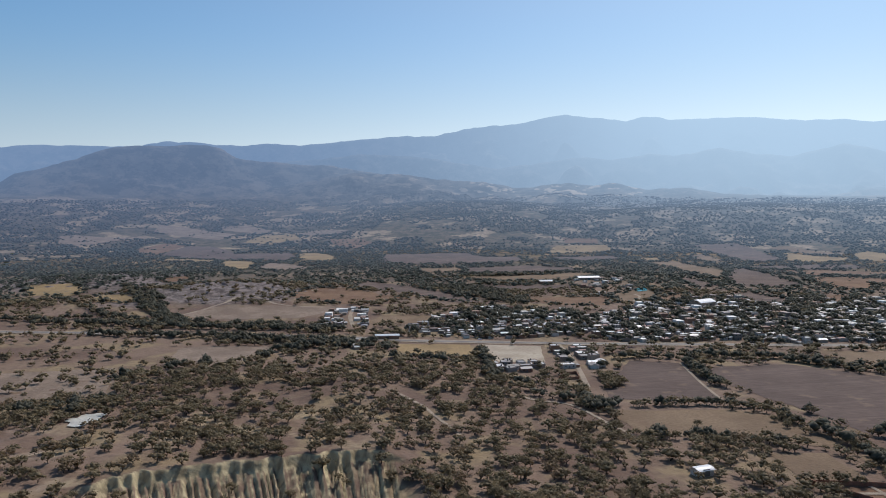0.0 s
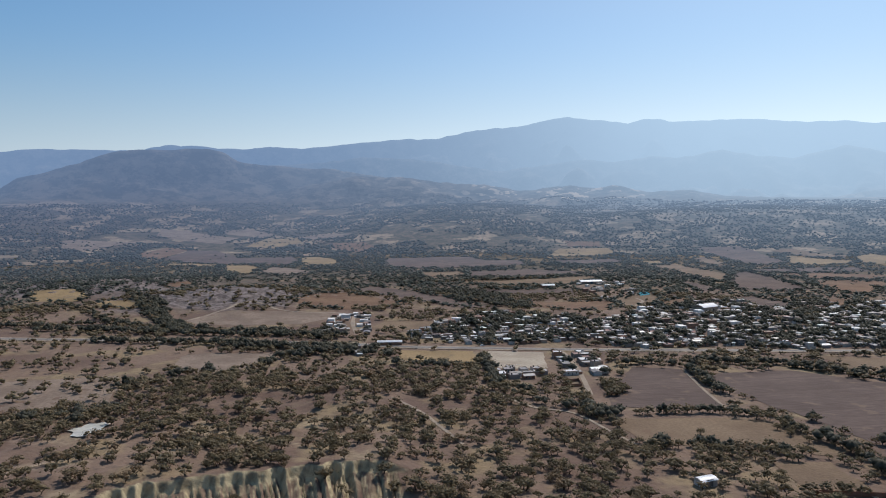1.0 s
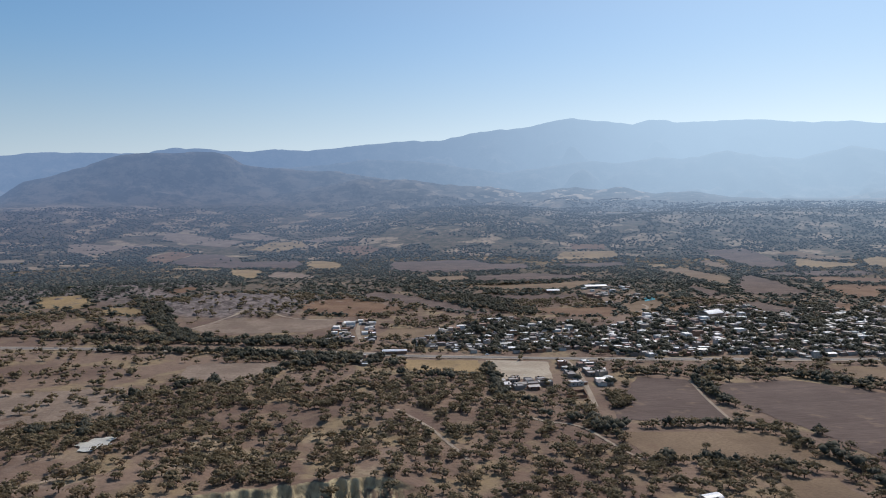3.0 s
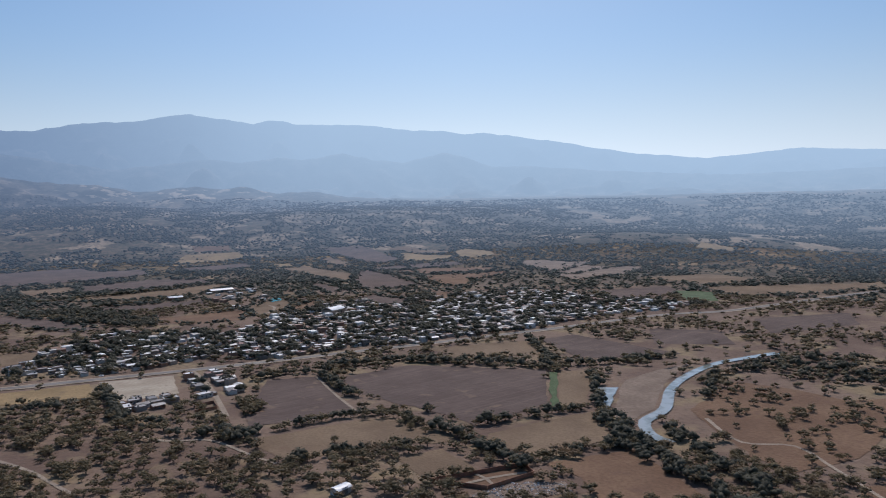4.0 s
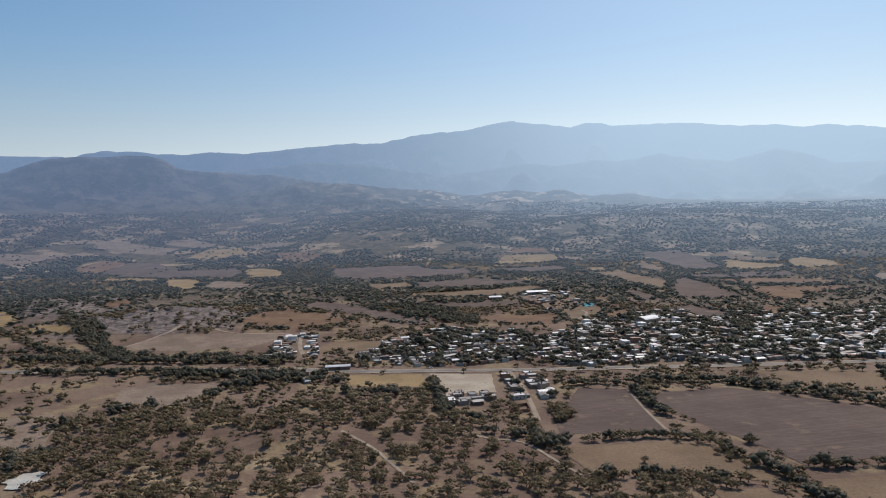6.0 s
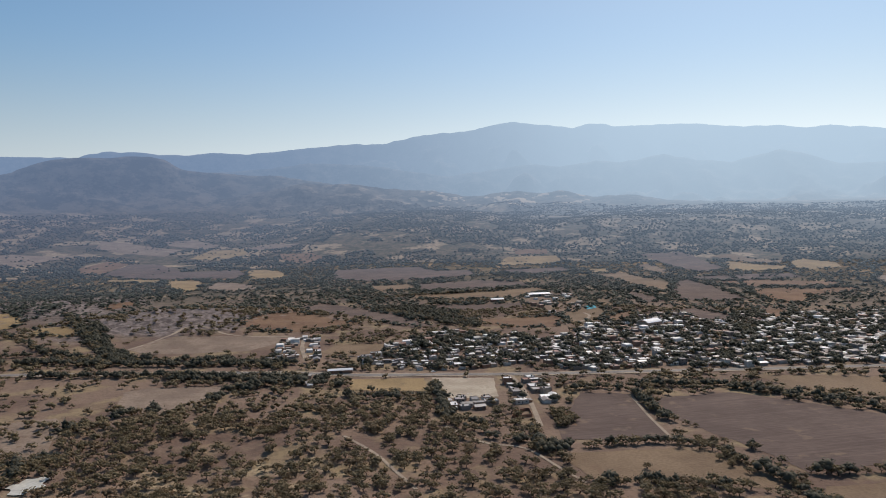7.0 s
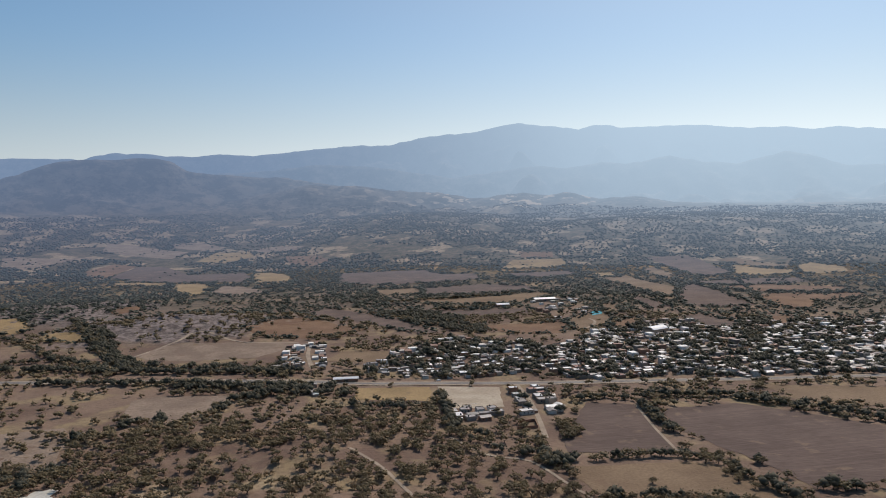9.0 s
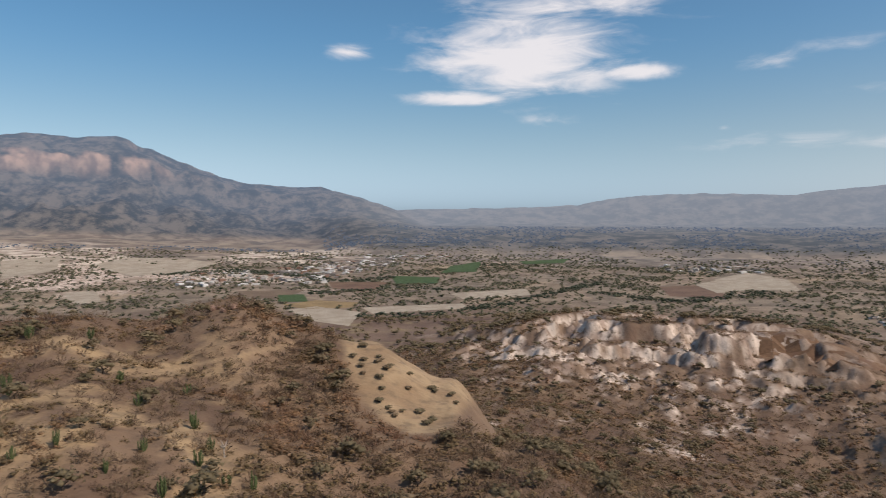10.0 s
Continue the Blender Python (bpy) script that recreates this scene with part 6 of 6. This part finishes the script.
def build_village():
    places = house_places()
    places.sort(key=lambda q: math.hypot(q[0], q[1]))
    models = [flat_house(8, 7, 2.8, 1, False, True), flat_house(9.5, 6.5, 2.7, 1, True, False), flat_house(7, 8, 5.4, 2, False, True),
              sheet_house(9, 6.5, 2.6), flat_house(11.5, 7.5, 2.9, 1, True, True), flat_house(6, 6, 2.6, 1, False, False)]
    labels = ["whitewashed single-storey house with a flat concrete roof", "long low plastered house with a flat-roofed annex",
              "two-storey plastered house with a roof tank", "low house under a weathered pitched sheet roof",
              "long flat-roofed house with an annex and roof tank", "small square flat-roofed house"]
    used = set()
    for x, y, a, k, s in places[:230]:
        i = int(k * 5.99)
        i = 0 if i == 2 and s < 0.65 else i
        m = pose(x, y, float(ground_z(x, y)) + 0.2, 0, 0, a)
        if i not in used:
            used.add(i)
            models[i].matrix_world = m
            tagged(models[i], labels[i], "house", "village houses")
        else:
            copy_thing(models[i], m)
    # the rest of the village, too far to pick apart
    verts, faces = [], []
    r = np.random.RandomState(5)
    rest = places[230:]

    def block(x, y, a, w, d, h):
        c, s = math.cos(math.radians(a)), math.sin(math.radians(a))
        z = float(ground_z(x, y))
        base = len(verts)
        for zz in (z - 1.0, z + h):
            for lx, ly in ((-w, -d), (w, -d), (w, d), (-w, d)):
                verts.append((x + (lx * c - ly * s) / 2, y + (lx * s + ly * c) / 2, zz))
        for f in ((4, 5, 6, 7), (0, 1, 5, 4), (1, 2, 6, 5), (2, 3, 7, 6), (3, 0, 4, 7)):
            faces.append(tuple(base + i for i in f))

    for x, y, a, k, s in rest:
        block(x, y, a, 6.5 + 4.5 * k, 5.5 + 3 * s, 2.7 + (2.6 if k * s > 0.6 else 0.3 * s))
        if s > 0.5:
            block(x + r.uniform(-6, 6), y + r.uniform(-6, 6), a, 3 + 3 * k, 3 + 2 * s, 2.4)
    me = mesh_from("village_houses", verts, faces, TOWN_WALLS)
    tagged(new("village_houses", me), "far rows of low white and grey village houses", "houses", kind="stuff")
    return block


build_village()


def far_town(points, count, seed, label):
    """A town far down the valley, as joined blocks."""
    r = np.random.RandomState(seed)
    p = np.array(points, float)
    lo, hi = p.min(0), p.max(0)
    verts, faces = [], []
    tries = 0
    while len(faces) < count * 5 and tries < count * 20:
        tries += 1
        x, y = r.uniform(lo[0], hi[0]), r.uniform(lo[1], hi[1])
        if not inside(points, np.array([x]), np.array([y]))[0]:
            continue
        w, d, h, a = r.uniform(8, 20), r.uniform(8, 15), r.choice([3.2, 3.2, 6.2, 4.5]), r.uniform(0, 3)
        c, s = math.cos(a), math.sin(a)
        z = float(ground_z(x, y))
        base = len(verts)
        for zz in (z - 2.0, z + h):
            for lx, ly in ((-w, -d), (w, -d), (w, d), (-w, d)):
                verts.append((x + (lx * c - ly * s) / 2, y + (lx * s + ly * c) / 2, zz))
        for f in ((4, 5, 6, 7), (0, 1, 5, 4), (1, 2, 6, 5), (2, 3, 7, 6), (3, 0, 4, 7)):
            faces.append(tuple(base + i for i in f))
    me = mesh_from("far_town", verts, faces, TOWN_WALLS)
    tagged(new("far_town", me), label, "houses", kind="stuff")


far_town([(-4412, 803), (-3844, 1527), (-3017, 1033), (-3593, 858)], 420, 3, "pale low houses of a town far down the valley")
far_town([(-2207, 836), (-2291, 1064), (-2073, 1151), (-1940, 1038), (-1993, 792)], 60, 4, "scattered white houses beyond the tableland")
far_town([(-2262, -382), (-3013, -286), (-3330, -8), (-3052, 252), (-2641, 218), (-2288, -99), (-1724, -187), (-1647, -279)], 220, 5, "scattered white village houses among dark trees in the valley")
far_town([(-1871, -394), (-2398, -201), (-3102, 138), (-2706, 208), (-2067, -108), (-1689, -303)], 260, 12, "white houses strung along the valley among trees")
far_town([(-1924, -615), (-2089, -440), (-1701, -332), (-1621, -493)], 70, 13, "scattered pale houses below the quarry")
far_town([(-1135, 807), (-1265, 1019), (-1052, 901), (-1044, 779)], 16, 6, "farm buildings among dark trees")
far_town([(-1896, 1620), (-1922, 1843), (-1792, 1792), (-1801, 1585)], 14, 7, "white farm buildings on the plain")


# ---- single buildings and small things ----
def big_shed(x, y, turn, w, d, h, label):
    root = tagged(new("shed"), label, "shed")
    bm = bmesh.new()
    box(bm, -w / 2, w / 2, -d / 2, d / 2, -0.6, h)
    part("wall", bm, PLASTER, root)
    bm = bmesh.new()
    n = 10
    low, high = [], []
    for k in range(n + 1):
        s = k / n * 2 - 1
        z = h + 0.02 + d * 0.17 * (1 - s * s)
        for xx in (-w / 2 - 0.5, w / 2 + 0.5):
            low.append(bm.verts.new((xx, s * (d / 2 + 0.5), z)))
            high.append(bm.verts.new((xx, s * (d / 2 + 0.5), z + 0.12)))
    for k in range(n):
        i = 2 * k
        bm.faces.new((low[i], low[i + 1], low[i + 3], low[i + 2]))
        bm.faces.new((high[i], high[i + 2], high[i + 3], high[i + 1]))
        bm.faces.new((low[i], low[i + 2], high[i + 2], high[i]))
        bm.faces.new((low[i + 1], high[i + 1], high[i + 3], low[i + 3]))
    bmesh.ops.recalc_face_normals(bm, faces=bm.faces)
    part("roof", bm, WHITE_STEEL, root, "white curved sheet roof")
    bm = bmesh.new()
    box(bm, -2, 2, -d / 2 - 0.08, -d / 2 - 0.003, 0, 3.6)
    part("door", bm, WOODWORK, root)
    root.matrix_world = pose(x, y, float(ground_z(x, y)) + 0.2, 0, 0, turn)
    return root


def spot(points):
    return points[0]


big_shed(*spot([(345, 902)]), 30, 28, 18, 6, "large sports hall under a bright white curved roof")
big_shed(*spot([(273, 1260)]), 8, 40, 14, 4, "long white-roofed hall beside the pool garden")
big_shed(*spot([(188, 1207)]), 6, 22, 12, 4, "white-roofed farm building on the plain")
big_shed(*spot([(-50, 696)]), 4, 24, 7, 3.2, "long white-roofed building beside the road")
big_shed(*spot([(128, 331)]), 20, 9, 6, 2.8, "small bright white-roofed hut among bushes")
big_shed(*spot([(-1847, 1760)]), 30, 30, 16, 4, "white farm shed on the plain")


def goal(x, y, turn):
    root = tagged(new("football_goal"), "white metal football goal on the pitch", "goal", "football goals")
    for name, dims in (("post", (-2.5, -2.42, 0, 2.1)), ("post", (2.42, 2.5, 0, 2.1)), ("crossbar", (-2.5, 2.5, 2.103, 2.2))):
        bm = bmesh.new()
        box(bm, dims[0], dims[1], -0.05, 0.05, dims[2], dims[3])
        part(name, bm, PAINT, root)
    root.matrix_world = pose(x, y, float(ground_z(x, y)) + 0.4, 0, 0, turn)


for p, turn in ((spot([(-15, 618)]), 0), (spot([(6, 617)]), 0), (spot([(71, 653)]), 5), (spot([(66, 589)]), 5)):
    goal(p[0], p[1], turn)


def wall_run(points, height, label, closed=True, material=BRICKWORK):
    """A yard wall, one part for each straight run."""
    x0, y0 = points[0]
    z0 = float(ground_z(x0, y0))
    root = tagged(new("yard_wall"), label, "wall", "yard walls")
    root.matrix_world = pose(x0, y0, z0)
    pairs = list(zip(points, points[1:] + points[:1] if closed else points[1:]))
    for (ax, ay), (bx, by) in pairs:
        n = math.hypot(bx - ax, by - ay)
        bm = bmesh.new()
        box(bm, 0.12, n - 0.12, -0.12, 0.12, -1.0, height)
        box(bm, 0.10, n - 0.10, -0.16, 0.16, height + 0.003, height + 0.1)
        ob = part("wall_run", bm, material, root)
        ob.matrix_local = pose(ax - x0, ay - y0, 0, 0, 0, math.degrees(math.atan2(by - ay, bx - ax)))


wall_run([(174, 319), (230, 312), (226, 298), (194, 295)], 2.2, "brick wall round an unfinished building plot")
wall_run([(96, 538), (109, 542), (108, 525), (92, 523)], 2.0, "low brick yard wall beside the lower houses")
ribbon("plot_path", "pale concrete strip inside the walled plot", DIRT, [(179, 306), (202, 307), (225, 303)], 2.5, lift=0.5, category="path", clear=False)
ribbon("plot_path", "pale concrete cross strip inside the walled plot", DIRT, [(200, 316), (201, 306), (199, 296)], 2.0, lift=0.55, category="path", clear=False)


def rubble(points, count, seed):
    """A heap of loose pale rubble."""
    r = np.random.RandomState(seed)
    p = np.array(points, float)
    lo, hi = p.min(0), p.max(0)
    verts, faces = [], []
    for _ in range(count):
        x, y = r.uniform(lo[0], hi[0]), r.uniform(lo[1], hi[1])
        if not inside(points, np.array([x]), np.array([y]))[0]:
            continue
        s = r.uniform(0.25, 0.9)
        z = float(ground_z(x, y)) + s * 0.25
        base = len(verts)
        for dx, dy, dz in ((1, 0, 0), (-0.9, 0.2, 0.1), (0.1, 1, 0), (0, -1.1, 0.1), (0.1, 0.1, 0.8), (0, 0, -0.8)):
            verts.append((x + s * dx * r.uniform(0.6, 1.2), y + s * dy * r.uniform(0.6, 1.2), z + s * dz))
        for f in ((0, 2, 4), (2, 1, 4), (1, 3, 4), (3, 0, 4), (2, 0, 5), (1, 2, 5), (3, 1, 5), (0, 3, 5)):
            faces.append(tuple(base + i for i in f))
    me = mesh_from("rubble", verts, faces, TOWN_WALLS)
    tagged(new("rubble", me), "heap of pale broken rubble below the walled plot", "rubble", kind="stuff")


rubble([(179, 293), (209, 296), (235, 282), (228, 268), (202, 276)], 900, 9)


# ---- cactus on the spur ----
CACTUS = mottled("cactus_skin", (0.060, 0.085, 0.030), (0.105, 0.125, 0.050), 1.2, 0.15, 0.7, 0.3)


def cactus(seed):
    """Organ-pipe cactus: a cluster of ribbed upright stems."""
    r = random.Random(seed)
    root = tagged(new("organ_pipe_cactus"), "tall green organ-pipe cactus with many upright stems", "cactus", "cacti on the spur")
    for k in range(11):
        bm = bmesh.new()
        a, out = r.uniform(0, 6.28), r.uniform(0.1, 0.9)
        h = r.uniform(2.4, 4.8)
        rings = []
        for s, rad in ((0, 0.13), (0.12, 0.17), (0.4, 0.19), (0.75, 0.18), (0.95, 0.13), (1.0, 0.04)):
            lean = out * (0.4 + 1.1 * min(s * 2.2, 1))
            ring = []
            for j in range(10):
                t = 2 * math.pi * j / 10
                rr = rad * (1.0 if j % 2 else 0.78)
                ring.append(bm.verts.new((math.cos(a) * lean + rr * math.cos(t), math.sin(a) * lean + rr * math.sin(t), h * s - 0.1)))
            rings.append(ring)
        for p, q in zip(rings, rings[1:]):
            for j in range(10):
                bm.faces.new((p[j], p[(j + 1) % 10], q[(j + 1) % 10], q[j]))
        bm.faces.new(rings[-1])
        part("stem", bm, CACTUS, root)
    return root


CACTI = [cactus(1), cactus(2)]
PLACES = [(-160, -66), (-228, -89), (-208, -76), (-172, -62), (-194, -56), (-170, -48), (-180, -48), (-256, -131), (-273, -117), (-205, -111), (-163, -88)]
PLACES += [(-153, -51), (-158, -45), (-164, -40), (-164, -34), (-169, -81), (-225, -67), (-211, -115)]
for k, (x, y) in enumerate(PLACES):
    s = 0.8 + 0.45 * ((k * 37) % 10) / 10
    m = pose(x, y, float(ground_z(x, y)), 0, 0, 50 * k) @ Matrix.Diagonal((s, s, s, 1))
    if k < 2:
        CACTI[k].matrix_world = m
    else:
        copy_thing(CACTI[k % 2], m).matrix_basis = m


# ---- bushes on the knoll, boulders, a bare tree ----
def lone_bush(seed):
    root = tagged(new("bush"), "round olive-green bush on the sandy knoll", "bush", "bushes on the knoll")
    v, f = crown_arrays(300 + seed, 90, 0.07, 9, 0.95, 0.0)
    part("foliage", mesh_arrays("foliage", v, f, LEAVES), LEAVES, root)
    v, f = stem_arrays(300 + seed, 4, 5, 0.12, 0.05)
    part("stem", mesh_arrays("stem", v, f, BARK, True), BARK, root)
    return root


def knoll_bushes():
    outline = [(-293, -22), (-299, -8), (-285, 6), (-261, 27), (-225, 10), (-233, -3), (-258, -16)]
    r = np.random.RandomState(77)
    p = np.array(outline, float)
    lo, hi = p.min(0), p.max(0)
    models = [lone_bush(s) for s in range(3)]
    made = 0
    while made < 26:
        x, y = r.uniform(lo[0], hi[0]), r.uniform(lo[1], hi[1])
        if not inside(outline, np.array([x]), np.array([y]))[0]:
            continue
        s = r.uniform(1.6, 2.6)
        m = pose(x, y, float(ground_z(x, y)) + 0.2, 0, 0, r.uniform(0, 360)) @ Matrix.Diagonal((s * 1.5, s * 1.5, s, 1))
        if made < 3:
            models[made].matrix_world = m
        else:
            copy_thing(models[made % 3], m).matrix_basis = m
        made += 1


knoll_bushes()
ROCK = mottled("reddish_rock", (0.17, 0.10, 0.075), (0.27, 0.17, 0.125), 3.0, 0.5, 0.95, 0.5)


def outcrop(x, y, count, spread, size, seed):
    r = random.Random(seed)
    root = tagged(new("rock_outcrop"), "weathered reddish rock outcrop on the spur", "rocks")
    root.matrix_world = pose(x, y, float(ground_z(x, y)))
    for k in range(count):
        bm = bmesh.new()
        bmesh.ops.create_icosphere(bm, subdivisions=2, radius=1.0)
        s = size * r.uniform(0.5, 1.2)
        for v in bm.verts:
            n = noise.noise(v.co * 1.3 + Vector((k * 3.1, seed, 0)))
            v.co = Vector((v.co.x * s * (1 + 0.5 * n), v.co.y * s * 0.8 * (1 + 0.5 * n), v.co.z * s * 0.7 * (1 + 0.6 * n)))
        dx, dy = r.gauss(0, spread), r.gauss(0, spread)
        ob = part("boulder", bm, ROCK, root)
        ob.location = (dx, dy, float(ground_z(x + dx, y + dy)) - float(ground_z(x, y)) + s * 0.25)


outcrop(*spot([(-308, -71)]), 9, 4.0, 2.2, 5)
outcrop(*spot([(-300, -89)]), 4, 3.0, 1.1, 8)


def bare_tree(x, y, h):
    root = tagged(new("bare_tree"), "leafless pale-barked tree on the hillside", "tree")
    v, f = stem_arrays(411, 5, 5, 0.5, 0.035)
    pale = mottled("pale_bark", (0.42, 0.38, 0.33), (0.55, 0.50, 0.44), 0.6, 0.1, 0.9, 0.0)
    part("trunk", mesh_arrays("trunk", v, f, pale, True), pale, root)
    root.matrix_world = pose(x, y, float(ground_z(x, y))) @ Matrix.Diagonal((h, h, h * 1.3, 1))


bare_tree(*spot([(-178, -44)]), 4.2)


# ---- parked cars ----
def car(x, y, turn, tone, label):
    paint = mottled("car_paint_" + tone[0], tone[1], tone[1], 2.0, 0.5, 0.3, 0.0)
    root = tagged(new("car"), label, "car", "parked cars")
    bm = bmesh.new()
    box(bm, -2.1, 2.1, -0.85, 0.85, 0.35, 0.95)
    top = [(-1.5, 0.95), (-1.0, 1.5), (0.7, 1.5), (1.2, 0.95)]
    rows = [[bm.verts.new((px, side, pz)) for px, pz in top] for side in (-0.78, 0.78)]
    for k in range(3):
        bm.faces.new((rows[0][k], rows[0][k + 1], rows[1][k + 1], rows[1][k]))
    bm.faces.new(rows[0])
    bm.faces.new(rows[1][::-1])
    bmesh.ops.recalc_face_normals(bm, faces=bm.faces)
    part("body", bm, paint, root)
    for wx in (-1.3, 1.3):
        for wy in (-0.8, 0.8):
            bm = bmesh.new()
            bmesh.ops.create_cone(bm, cap_ends=True, segments=12, radius1=0.33, radius2=0.33, depth=0.22, matrix=Matrix.Translation((wx, wy, 0.33)) @ Matrix.Rotation(radians(90), 4, "X"))
            wheel = part("wheel", bm, TANK, root)
            bm = bmesh.new()
            bmesh.ops.create_cone(bm, cap_ends=True, segments=10, radius1=0.2, radius2=0.2, depth=0.24, matrix=Matrix.Translation((wx, wy, 0.33)) @ Matrix.Rotation(radians(90), 4, "X"))
            part("rim", bm, PAINT, wheel, "pale wheel rim")
    root.matrix_world = pose(x, y, float(ground_z(x, y)) + 0.5, 0, 0, turn)


car(*spot([(300, 660)]), 8, ("dark", (0.03, 0.03, 0.035)), "dark parked car beside the village road")
car(*spot([(42, 684)]), 8, ("white", (0.7, 0.7, 0.7)), "white car on the verge by the football pitch")
